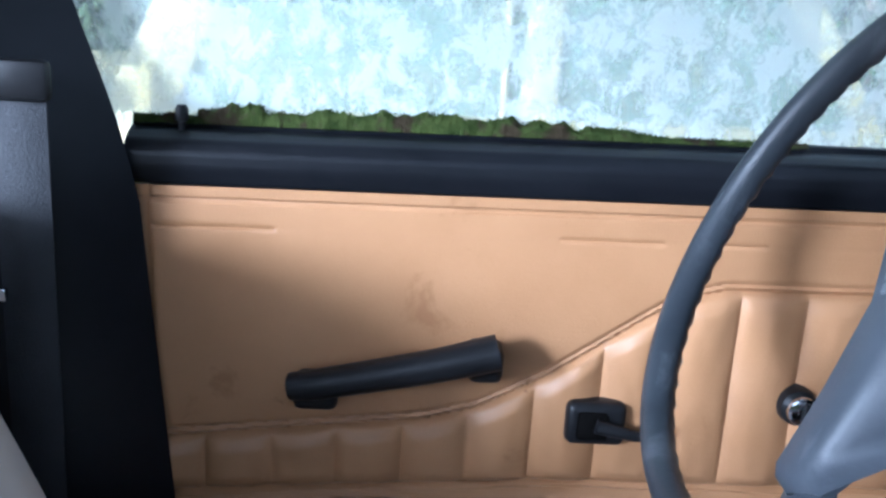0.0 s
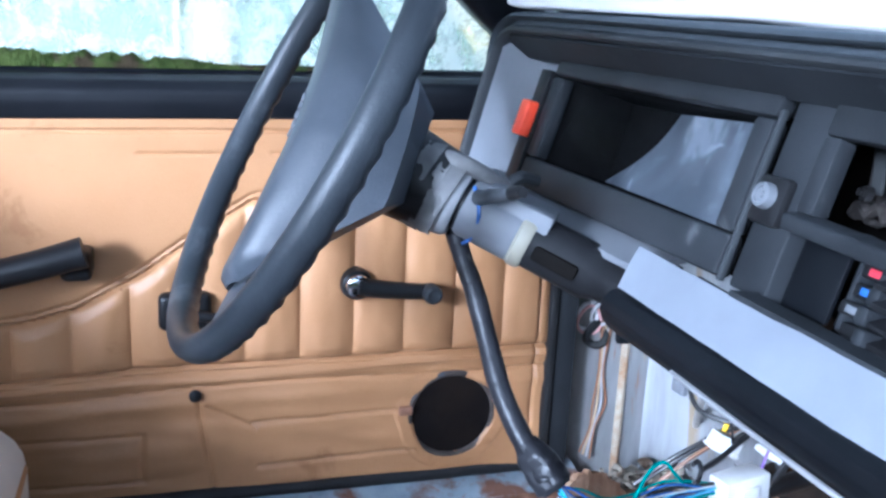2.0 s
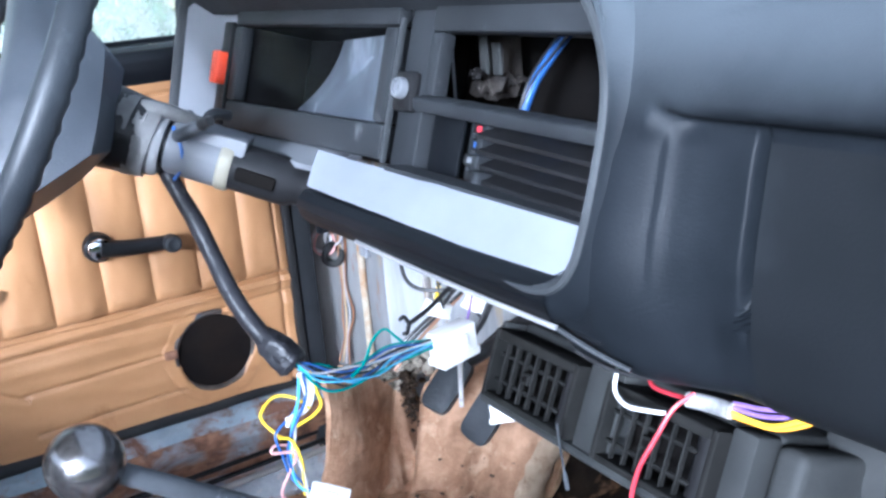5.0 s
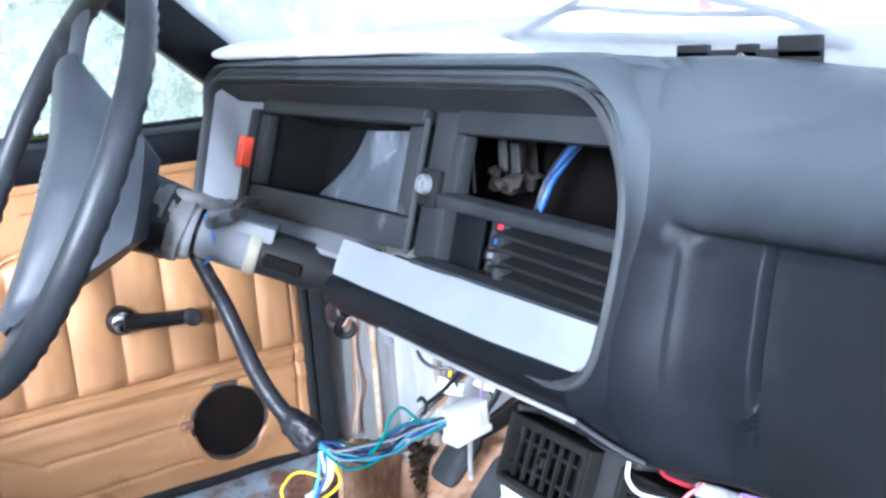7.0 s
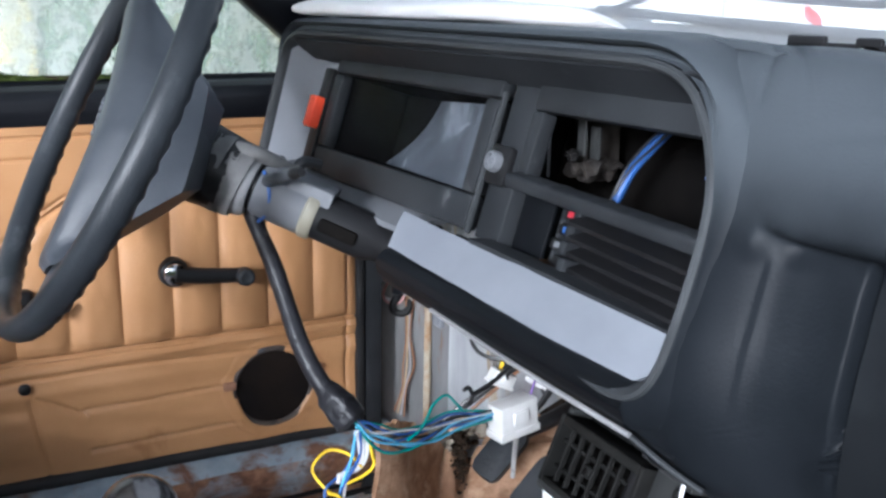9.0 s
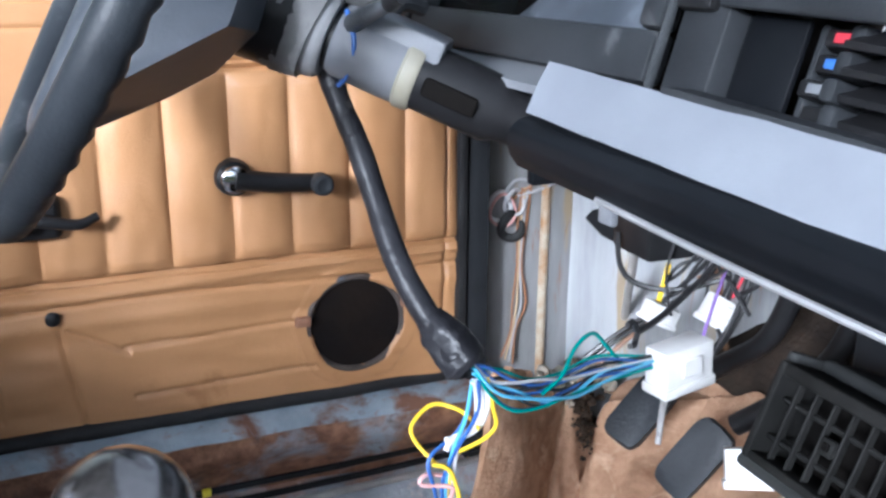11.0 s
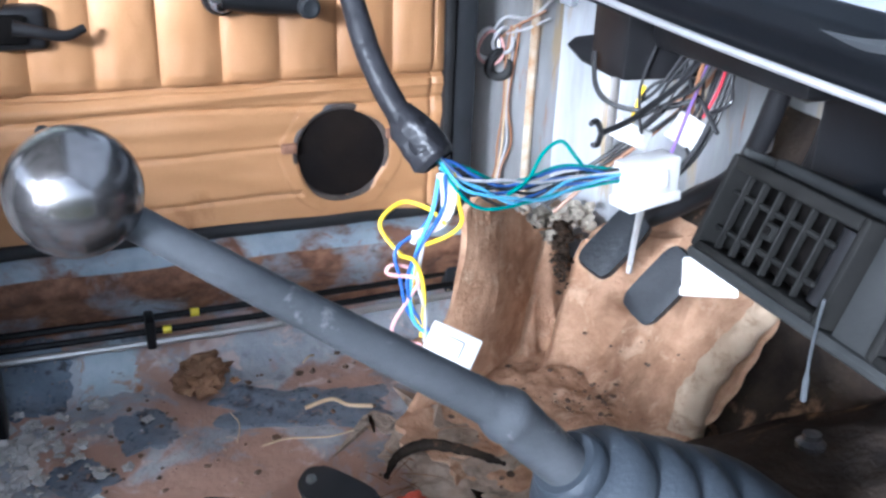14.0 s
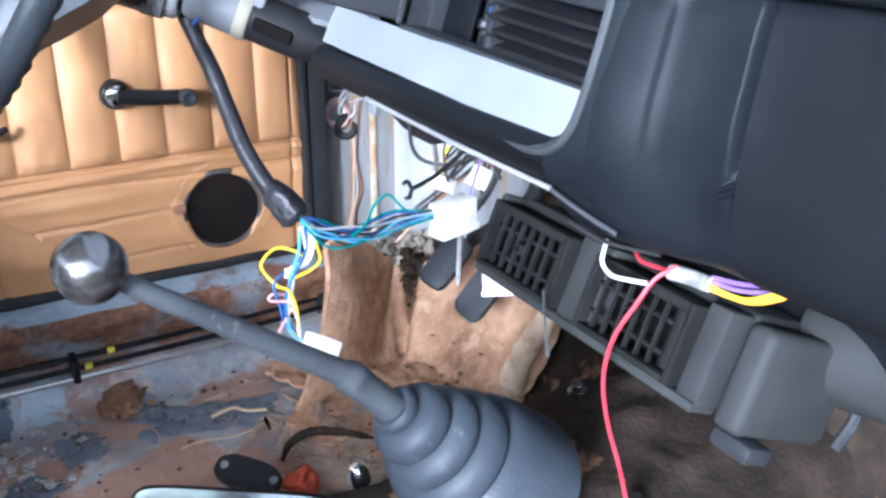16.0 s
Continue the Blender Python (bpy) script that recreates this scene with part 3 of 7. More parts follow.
windscreen = part("windscreen", sheet(lambda u, v: Vector((0.80 - 0.66 * v - 0.20 * (2 * u - 1) ** 4 * (1 - v), 0.66 - 1.36 * u + 0.06 * v * (2 * u - 1), 1.02 + 0.42 * v)), 40, 10), SCREEN_GLASS, body, "dusty windscreen glass")

# ---- driver's door ----
door = thing("car_door", (0.15, 0.70, 0.46), "closed car door with tan pleated vinyl trim", "car door", kind="structure")
WAVE = [(-0.30, 0.668), (-0.02, 0.700), (0.03, 0.714), (0.10, 0.752), (0.19, 0.815), (0.225, 0.838), (0.27, 0.850), (0.45, 0.852), (0.62, 0.838)]
SPK = (0.487, 0.550, 0.057)


def seam_z(x):
    return lerp_line(x, [(-0.30, 0.610), (0.10, 0.637), (0.62, 0.642)])


def panel_relief(x, z):
    """How far the vinyl stands out from its board."""
    h = 0.0
    w = lerp_line(x, WAVE)
    s = seam_z(x)
    if s < z < w:
        p = ((x - 0.0235) / 0.0655) % 1.0
        h += 0.0105 * (abs(math.sin(math.pi * p)) ** 0.55) * min(1.0, (w - z) / 0.018, (z - s) / 0.016) ** 0.6
        h += 0.0020 * noise.noise((x * 22, z * 16, 1)) + 0.0012 * noise.noise((x * 60, z * 30, 2))
    if z > w:
        h += 0.004 * (1 - math.exp(-(z - w) / 0.03))
    for c, d, q in ((w, 0.0052, 0.0024), (w + 0.008, 0.0034, 0.0020), (s, 0.0056, 0.0026), (s - 0.008, 0.003, 0.0020)):
        h -= d * ngauss(z - c, q)
    if z < s:
        h += 0.0055 * ngauss(z - (s - 0.013 - 0.004 * math.sin(x * 9)), 0.0065)
        h -= 0.0042 * ngauss(z - (s - 0.028 - 0.003 * math.sin(x * 14 + 1)), 0.0026)
        h += 0.005 * ngauss(z - (s - 0.048), 0.010) * (0.6 + 0.4 * math.sin(x * 12))
        h -= 0.0036 * ngauss(z - (0.556 + 0.028 * (x - 0.2)), 0.0026) * (1 if 0.225 < x < 0.42 else 0)
        h -= 0.0036 * ngauss(z - (0.497 + 0.03 * (x - 0.2)), 0.0026) * (1 if 0.235 < x < 0.44 else 0)
        h -= 0.003 * ngauss(x - 0.165 - 0.15 * max(0, 0.58 - z), 0.003) * (1 if z < s - 0.035 else 0)
        fold = (x - 0.17) * 0.55 + (z - 0.585)
        h -= 0.0035 * ngauss(fold, 0.003) * (1 if 0.17 < x < 0.235 else 0)
        if -0.12 < x < 0.11 and 0.478 < z < 0.562:
            e = min(x + 0.12, 0.11 - x, z - 0.478, 0.562 - z)
            h -= 0.0034 * ngauss(e - 0.012, 0.0026)
        h += 0.0045 * noise.noise((x * 7, z * 20, 4)) + 0.002 * noise.noise((x * 16, z * 60, 6))
    top = 0.929 + 0.011 * (x + 0.30)
    h -= 0.0038 * ngauss(z - (top - 0.013), 0.002)
    h -= 0.0026 * ngauss(z - (0.891 + 0.010 * (x + 0.3)), 0.0018) * (1 if (-0.29 < x < -0.17 or 0.10 < x < 0.20 or 0.25 < x < 0.30) else 0.15)
    h -= 0.004 * ngauss(x + 0.288, 0.0024) + 0.004 * ngauss(x - 0.598, 0.0024)
    h += 0.0012 * noise.noise((x * 5, z * 5, 8))
    return h


def panel_mesh():
    nx, nz = 330, 190
    bm = bmesh.new()
    g = []
    for i in range(nx + 1):
        x = -0.302 + 0.914 * i / nx
        col = []
        for j in range(nz + 1):
            lo = 0.470 + 0.004 * noise.noise((x * 8, 0, 0))
            hi = 0.929 + 0.012 * (x + 0.30)
            col.append(bm.verts.new((x, 0, lo + (hi - lo) * j / nz)))
        g.append(col)
    cx, cz, r = SPK
    for i in range(nx):
        for j in range(nz):
            q = (g[i][j], g[i + 1][j], g[i + 1][j + 1], g[i][j + 1])
            mx, mz = sum(v.co.x for v in q) / 4 - cx, sum(v.co.z for v in q) / 4 - cz
            if math.hypot(mx, mz) > r:
                bm.faces.new(q)
    for v in list(bm.verts):
        if not v.link_faces:
            bm.verts.remove(v)
            continue
        dx, dz = v.co.x - cx, v.co.z - cz
        d = math.hypot(dx, dz)
        if d < r + 0.004 and v.is_boundary:
            k = (r + 0.0035 * noise.noise((math.cos(math.atan2(dz, dx)) * 2.5, math.sin(math.atan2(dz, dx)) * 2.5, 0))) / d
            v.co.x, v.co.z = cx + dx * k, cz + dz * k
            v.co.y = DOOR_Y + 0.004
        else:
            v.co.y = DOOR_Y - panel_relief(v.co.x, v.co.z)
    return bm


part("trim_panel", panel_mesh(), TAN, door, "tan vinyl door trim, pleated, with speaker hole")
# steel behind the trim, painted as dark as its shade
part("door_skin", box((-0.30, 0.70, 0.47), (0.61, 0.716, 0.95), 0.004), CAVITY_SHADE, door, "inner steel of the door, coloured as its own shade")
part("trim_edge", box((0.612, 0.650, 0.46), (0.624, 0.70, 0.94), 0.004), SEAL, door, "black rubber door seal")
part("bottom_seal", tube([(-0.30, 0.668, 0.463), (0.1, 0.664, 0.463), (0.4, 0.666, 0.464), (0.62, 0.668, 0.466)], 0.010, 10), SEAL, door, "dusty black rubber seal")
sp_rim = bmesh.new()
add_tube(sp_rim, [Vector((SPK[0] + 0.058 * math.cos(a), DOOR_Y + 0.003, SPK[1] + 0.058 * math.sin(a))) for a in [2 * math.pi * k / 48 for k in range(48)]], 0.0040, 8, True)
part("speaker_rim", sp_rim, surf("rusty_hole_edge", (0.03, 0.024, 0.02), (0.075, 0.06, 0.052), 30, 0.6, bump=0.6, bump_scale=90, stain=(0.055, 0.065, 0.08), stain_scale=14, stain_at=0.56, spec=0.3), door, "rusty painted steel edge of the speaker hole")


def torn_lip_pt(u, v):
    # vinyl curling into the hole, its cut edge ragged
    a = 2 * math.pi * u
    q = (math.cos(a) * 2.2, math.sin(a) * 2.2, 0.5)
    r = 0.0555 + 0.0045 * noise.noise(q) + 0.0016 * noise.noise((q[0] * 5, q[1] * 5, 1)) + (0.077 - 0.0555) * v
    x, z = SPK[0] + r * math.cos(a), SPK[1] + r * math.sin(a)
    out = panel_relief(x, z) + 0.0014 * min(1.0, (1 - v) * 5) - 0.0002
    return Vector((x, DOOR_Y - out + 0.0030 * max(0.0, 1 - v * 6), z))


part("torn_lip", sheet(torn_lip_pt, 120, 14), TAN, door, "ragged vinyl edge round the speaker hole")
# the well's steel is coloured near black for the shade inside the hole
part("speaker_well", lathe([(0, 0.060), (0.034, 0.062), (0.036, 0.02), (0.036, 0.0)], (SPK[0], DOOR_Y + 0.004, SPK[1]), (0, 1, 0), 40), surf("rusty_steel_painted_shade", (0.004, 0.003, 0.003), (0.011, 0.007, 0.005), 18, 0.6, bump=0.5, bump_scale=60, spec=0.15), door, "empty speaker well, its shade painted near black")
part("lock_rod", tube([(0.497, 0.672, 0.606), (0.500, 0.671, 0.575), (0.490, 0.671, 0.535), (0.462, 0.672, 0.500)], 0.0050, 8), W["grey"], door, "thin grey rod inside the hole")
for a in (2.95, 0.35):
    part("speaker_clip", box((SPK[0] + 0.066 * math.cos(a) - 0.009, DOOR_Y - 0.009, SPK[1] + 0.066 * math.sin(a) - 0.006), (SPK[0] + 0.066 * math.cos(a) + 0.009, DOOR_Y - 0.002, SPK[1] + 0.066 * math.sin(a) + 0.006), 0.002), surf("rusty_clip", (0.2, 0.1, 0.06), (0.3, 0.16, 0.1), 60, 0.7, 0.3), door, "rusty spring clip")
part("snap_stud", lathe([(0, 0.0075), (0.004, 0.0075), (0.006, 0.004), (0.006, 0)], (0.160, DOOR_Y - 0.003, 0.601), (0, -1, 0), 20), BLACK_PLASTIC, door, "black trim stud")


def waist_pt(u, v):
    x = -0.31 + 0.95 * u
    rise = 0.012 * (x + 0.30)
    prof = [(0.668, 0.925), (0.660, 0.930), (0.656, 0.945), (0.657, 0.960), (0.663, 0.970), (0.676, 0.976), (0.690, 0.979), (0.694, 0.984), (0.700, 0.985), (0.706, 0.98), (0.712, 0.95)]
    k = v * (len(prof) - 1)
    i = min(int(k), len(prof) - 2)
    f = k - i
    return Vector((x, prof[i][0] * (1 - f) + prof[i + 1][0] * f, prof[i][1] * (1 - f) + prof[i + 1][1] * f + rise))


part("waist_rail", sheet(waist_pt, 40, 30), BLACK_PAINT, door, "glossy black painted waist rail")
glass = part("side_window", sheet(lambda u, v: Vector((-0.40 + (1.02 - 0.50 * v) * u, 0.704 - 0.075 * v, 0.975 + 0.018 * (u - 0.1) + 0.46 * v)), 8, 6, 0.004), SIDE_GLASS, door, "dirty side window stained with green algae")
part("lock_button", lathe([(-0.035, 0.0035), (0.0, 0.0035), (0.001, 0.006), (0.012, 0.0065), (0.016, 0.004), (0.016, 0)], (-0.262, 0.682, 0.985), (0, 0, 1), 16), BLACK_PLASTIC, door, "black lock button")


def moss_mesh():
    rng = random.Random(4)

    def height(x):
        fade = max(0.0, min(1.0, (0.20 - x) / 0.10))
        h = 0.005 + 0.022 * fade * (0.62 + 0.5 * noise.noise((x * 22, 0, 2)) + 0.35 * noise.noise((x * 75, 3, 2)))
        return h * (0.55 if x < -0.25 else 1.0)

    def ridge(u, v):
        x = -0.31 + 0.65 * u
        a = math.pi * v
        r = 1 + 0.30 * noise.noise((x * 90, v * 4, 0)) + 0.16 * noise.noise((x * 300, v * 12, 0))
        return Vector((x, 0.695 - 0.0065 * math.cos(a) * r, 0.982 + 0.012 * (x + 0.3) + height(x) * 0.8 * math.sin(a) * r))

    bm = sheet(ridge, 700, 12)
    for k in range(3000):
        x = rng.uniform(-0.31, 0.33)
        p = Vector((x, rng.uniform(0.689, 0.701), 0.983 + 0.012 * (x + 0.3) + rng.uniform(0.2, 0.85) * height(x)))
        d = [Vector((rng.gauss(0, 1), rng.gauss(0, 1), rng.gauss(0, 1) + 0.4)).normalized() * rng.uniform(0.0008, 0.0019) for q in range(4)]
        t = [bm.verts.new(p + q) for q in d]
        for a in ((0, 1, 2), (0, 1, 3), (0, 2, 3), (1, 2, 3)):
            bm.faces.new([t[q] for q in a])
    return bm


tagged(part("moss", moss_mesh(), MOSS, label="green moss growing along the window seal", kind="stuff"), category="moss")

# pull handle, opener, window crank: parts of the door
ph = part("pull_handle", tube([(-0.150, 0.628, 0.745), (-0.12, 0.622, 0.752), (-0.02, 0.616, 0.776), (0.045, 0.618, 0.793)], lambda f: 0.0135 + 0.004 * f, 14), BLACK_PLASTIC, door, "black plastic pull handle")
part("handle_foot", box((-0.148, 0.622, 0.722), (-0.105, 0.665, 0.752), 0.008, 3), BLACK_PLASTIC, ph)
part("handle_foot", box((0.018, 0.622, 0.757), (0.052, 0.665, 0.792), 0.008, 3), BLACK_PLASTIC, ph)
op = part("door_opener", box((0.120, 0.636, 0.690), (0.180, 0.664, 0.735), 0.008, 3), BLACK_PLASTIC, door, "black plastic door opener")
part("lever", tube([(0.148, 0.630, 0.715), (0.17, 0.628, 0.711), (0.195, 0.630, 0.706), (0.214, 0.636, 0.712)], lambda f: 0.0075 - 0.003 * f, 10), BLACK_PLASTIC, op)
# flat near-black patch that stands for the shade in the finger hollow
part("finger_well_shade", box((0.130, 0.633, 0.698), (0.160, 0.637, 0.727), 0.004, 2), CAVITY_SHADE, op)
cr = part("window_crank", lathe([(0, 0.020), (0.012, 0.020), (0.022, 0.0185), (0.027, 0.013), (0.028, 0.0)], (0.352, 0.663, 0.738), (0, -1, 0), 28), BLACK_PLASTIC, door, "black window crank with chrome cap")
part("crank_cap", lathe([(0, 0.015), (0.003, 0.0145), (0.005, 0.011), (0.005, 0)], (0.352, 0.6355, 0.738), (0, -1, 0), 28), CHROME, cr, "chrome cap")
part("crank_arm", tube([(0.352, 0.637, 0.738), (0.385, 0.636, 0.733), (0.42, 0.636, 0.730), (0.442, 0.637, 0.729)], lambda f: 0.0115 - 0.002 * f, 12), BLACK_PLASTIC, cr)
part("crank_knob", lathe([(-0.004, 0.008), (0.004, 0.011), (0.018, 0.0125), (0.024, 0.011), (0.025, 0.008), (0.022, 0.0)], (0.442, 0.640, 0.729), (0, -1, 0), 24), DARK_GREY, cr)

# ---- dashboard: local axes turned slightly to the driver ----
DM = pose(0.486, 0, 0, 0, 0, 4)


def dash_bm(bm):
    bmesh.ops.transform(bm, matrix=DM, verts=bm.verts)
    return bm


dash = thing("dashboard", (0.70, 0.0, 0.80), "gutted black dashboard with empty radio slot", "dashboard")


def D(name, bm, material, label="", parent=None, smooth=True):
    return part(name, dash_bm(bm), material, parent or dash, label, smooth)


def dbox(lo, hi, bevel=0.003, tilt=0.0, pivot=None):
    m = None
    if tilt:
        p = Vector(pivot or lo)
        m = Matrix.Translation(p) @ Matrix.Rotation(radians(tilt), 4, "Y") @ Matrix.Translation(-p)
    return box(lo, hi, bevel, 2, m)


def lean(z):
    return 0.004 + 0.282 * (z - 0.85)


# the opening of the binnacle, from the driver's end of its floor round to the driver's side
RIM_LINE = smooth_line([(0.205, 0.863, 0), (0.10, 0.857, 0), (0.0, 0.849, 0), (-0.08, 0.842, 0), (-0.116, 0.841, 0), (-0.136, 0.847, 0), (-0.147, 0.861, 0), (-0.151, 0.885, 0), (-0.153, 0.92, 0), (-0.153, 0.95, 0), (-0.149, 0.975, 0), (-0.138, 1.0, 0), (-0.120, 1.023, 0), (-0.100, 1.036, 0), (-0.075, 1.042, 0), (-0.03, 1.044, 0), (0.15, 1.045, 0), (0.35, 1.046, 0), (0.54, 1.046, 0), (0.582, 1.043, 0), (0.600, 1.030, 0), (0.605, 1.0, 0), (0.604, 0.95, 0), (0.600, 0.862, 0)], 6)


def rim_y(z):
    """The passenger's edge of the opening at a height."""
    best = [p.x for p in RIM_LINE if p.x < -0.06 and abs(p.y - z) < 0.008]
    return min(best) if best else (-0.112 if z < 0.9 else -0.085)


def rim_band(steps):
    """A band round the opening: each step is (outward, back) for the sides and (outward, back) for the top."""
    bm = bmesh.new()
    loops = []
    n = len(RIM_LINE)
    for g, dx, gt, dt in steps:
        row = []
        for i, p in enumerate(RIM_LINE):
            d = (RIM_LINE[min(i + 1, n - 1)] - RIM_LINE[max(i - 1, 0)]).normalized()
            ny, nz = -d.y, d.x
            w = max(0.0, min(1.0, (p.y - 1.0) / 0.03))
            out, back = g + (gt - g) * w, dx + (dt - dx) * w
            # proud of the rail along the bottom
            back -= 0.22 * max(0.0, out - 0.0085) * ease((0.885 - p.y) / 0.03)
            row.append(bm.verts.new((lean(p.y) + back, p.x + out * ny, p.y + out * nz)))
        loops.append(row)
    for a, b in zip(loops, loops[1:]):
        for k in range(len(a) - 1):
            bm.faces.new((a[k], a[k + 1], b[k + 1], b[k]))
    return bm


LIP_GREY = surf("worn_grey_edge", (0.023, 0.025, 0.027), (0.038, 0.041, 0.044), 12, 0.55, bump=0.12, bump_scale=350, stain=(0.055, 0.058, 0.063), stain_scale=18, stain_at=0.62, spec=0.2)
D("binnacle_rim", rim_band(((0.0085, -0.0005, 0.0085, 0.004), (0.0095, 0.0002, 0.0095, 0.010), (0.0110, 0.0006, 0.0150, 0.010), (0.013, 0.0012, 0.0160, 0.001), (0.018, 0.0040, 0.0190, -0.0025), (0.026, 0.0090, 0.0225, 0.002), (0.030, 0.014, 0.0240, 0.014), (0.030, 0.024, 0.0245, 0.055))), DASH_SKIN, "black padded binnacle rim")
D("binnacle_lip", rim_band(((-0.006, 0.07, -0.006, 0.075), (-0.004, 0.03, -0.004, 0.03), (-0.001, 0.006, -0.001, 0.006), (0.001, 0.0, 0.001, 0.0), (0.004, -0.003, 0.004, -0.003), (0.007, -0.0025, 0.007, -0.0025), (0.0088, 0.0005, 0.0088, 0.0005))), LIP_GREY, "worn grey edge of the binnacle opening")
D("binnacle_cheek", sheet(lambda u, v: Vector((lean(0.868 + 0.165 * v) + 0.008 + 0.075 * u, 0.599 - 0.050 * u, 0.868 + 0.170 * v)), 6, 10, 0.004), SHELF_GREY, "grey side cheek")
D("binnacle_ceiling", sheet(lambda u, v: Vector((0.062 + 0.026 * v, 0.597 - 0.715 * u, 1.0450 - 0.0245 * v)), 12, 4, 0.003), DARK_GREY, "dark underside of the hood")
D("cheek_shelf", sheet(lambda u, v: Vector((0.004 + 0.006 * u + 0.050 * v, 0.575 - 0.375 * u, 0.882 + 0.004 * (1 - u) + 0.006 * v)), 14, 4, 0.006), MID_GREY, "grey ledge below the instruments")
# shade beside the column and behind the dash, painted on near-black sheets
D("column_recess", dbox((0.050, 0.197, 0.842), (0.056, 0.345, 0.880), 0.002), CAVITY_SHADE, "black strip painted as the shade in the gap beside the column")
D("dash_back", dbox((0.22, -0.14, 0.82), (0.23, 0.60, 1.04), 0.002), CAVITY_SHADE, "near-black sheet painted as the shade behind the dash")
TILT_FACE = 17.3


def facia(y0, y1, z0, z1, depth, off, bevel=0.003):
    """A box on the leaning face of the binnacle: off is its front, in metres behind the lower edge line."""
    m = Matrix.Translation((0.036, 0, 0.87)) @ Matrix.Rotation(radians(TILT_FACE), 4, "Y")
    k = 1 / math.cos(radians(TILT_FACE))
    return box((off, y0, (z0 - 0.87) * k), (off + depth, y1, (z1 - 0.87) * k), bevel, 2, m)


# instrument frame: four bars round the window, lens, panel painted as its reflection
fr = D("instrument_frame", facia(0.139, 0.496, 0.890, 0.921, 0.016, -0.002, 0.004), DARK_GREY, "dark grey instrument frame")
for nm, a in (("frame_top", (0.139, 0.496, 1.006, 1.022)), ("frame_side", (0.139, 0.161, 0.922, 1.005)), ("frame_side", (0.472, 0.496, 0.922, 1.005))):
    D(nm, facia(*a, 0.016, -0.002, 0.004), DARK_GREY, parent=fr)
# back and walls of the box carry their shade as near-black colour
D("instrument_box", facia(0.155, 0.484, 0.91, 1.015, 0.004, 0.095), CAVITY_SHADE, parent=fr)
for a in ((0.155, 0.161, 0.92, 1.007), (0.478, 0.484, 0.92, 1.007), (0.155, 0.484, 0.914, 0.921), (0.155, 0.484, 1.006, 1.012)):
    D("box_wall", facia(*a, 0.082, 0.012), CAVITY_SHADE, parent=fr)
lens = D("instrument_lens", facia(0.161, 0.472, 0.921, 1.006, 0.002, 0.010, 0), LENS, "scuffed clear plastic lens", fr)
lens.visible_shadow = False


def reflection_pt(u, v):
    # a panel added inside the box for the lens's reflection, bowed, its far edge slanting
    y = 0.164 + (0.175 + 0.085 * (1 - v)) * u
    z = 0.922 + 0.080 * v
    k = 1 / math.cos(radians(TILT_FACE))
    return Matrix.Translation((0.036, 0, 0.87)) @ Matrix.Rotation(radians(TILT_FACE), 4, "Y") @ Vector((0.018 + 0.042 * u + 0.010 * math.sin(3.0 * v) * u, y, (z - 0.87) * k))


D("reflection_panel", sheet(reflection_pt, 20, 16, 0.002), surf("painted_grey_reflection", (0.05, 0.055, 0.062), (0.12, 0.128, 0.14), 14, 0.5, bump=0.05, stain=(0.2, 0.212, 0.228), stain_scale=12, stain_at=0.53, stain2=(0.26, 0.27, 0.285), stain2_at=0.60), "cloudy grey panel standing in for the reflection in the lens", fr)
D("pale_strip", facia(0.1325, 0.1365, 0.888, 1.012, 0.006, -0.002, 0.0015), LIP_GREY, "pale upright strip")
D("lock_panel", facia(0.088, 0.131, 0.887, 1.026, 0.006, 0.006), DARK_GREY)
D("lock_boss", facia(0.100, 0.131, 0.934, 0.968, 0.010, -0.002, 0.004), BLACK_PLASTIC, "dark boss round the lock")
D("lock_cylinder", (lambda bm: (bmesh.ops.transform(bm, matrix=Matrix.Translation((0.036, 0, 0.87)) @ Matrix.Rotation(radians(TILT_FACE), 4, "Y"), verts=bm.verts), bm)[1])(lathe([(0, 0.0095), (0.006, 0.0095), (0.009, 0.0085), (0.0095, 0.0062), (0.0075, 0.0055), (0.0075, 0.003), (0.009, 0.0026), (0.009, 0.0)], (0.000, 0.116, 0.087), (-1, 0, 0), 24)), MID_GREY, "pale grey lock cylinder")
# radio slot
for nm, a in (("radio_surround", (-0.160, 0.088, 1.001, 1.026)), ("radio_surround", (0.072, 0.088, 0.949, 1.001))):
    D(nm, facia(*a, 0.016, 0.0), DARK_GREY, "grey plastic round the empty radio slot")


def ledge_pt(u, v):
    # the bar below the slot, broken along its upper edge
    y = 0.088 - 0.245 * u
    a = 2 * math.pi * v
    ragged = 0.0022 * max(0.0, noise.noise((y * 60, 2, 0))) * max(0.0, math.sin(a)) * (1 if y < 0.05 else 0)
    return Vector((0.062 - 0.010 * u + 0.011 * math.copysign(abs(math.cos(a)) ** 0.4, math.cos(a)), y, 0.9425 - 0.007 * u + 0.0062 * math.copysign(abs(math.sin(a)) ** 0.4, math.sin(a)) + ragged))


D("slot_ledge", sheet(ledge_pt, 90, 24), DARK_GREY, "grey bar below the radio slot, broken along its edge")
# heater niche with levers and slats
D("niche_side", facia(0.084, 0.089, 0.886, 0.937, 0.06, 0.000), DARK_GREY)
D("niche_cheek", facia(0.036, 0.040, 0.888, 0.937, 0.040, 0.022), DARK_GREY)
D("niche_blank", facia(0.040, 0.084, 0.888, 0.937, 0.004, 0.014), KNEE_BLACK, "smooth black blanking plate")
# back of the niche, its shade painted in
D("niche_back", facia(-0.160, 0.088, 0.868, 0.94, 0.003, 0.072), CAVITY_SHADE)
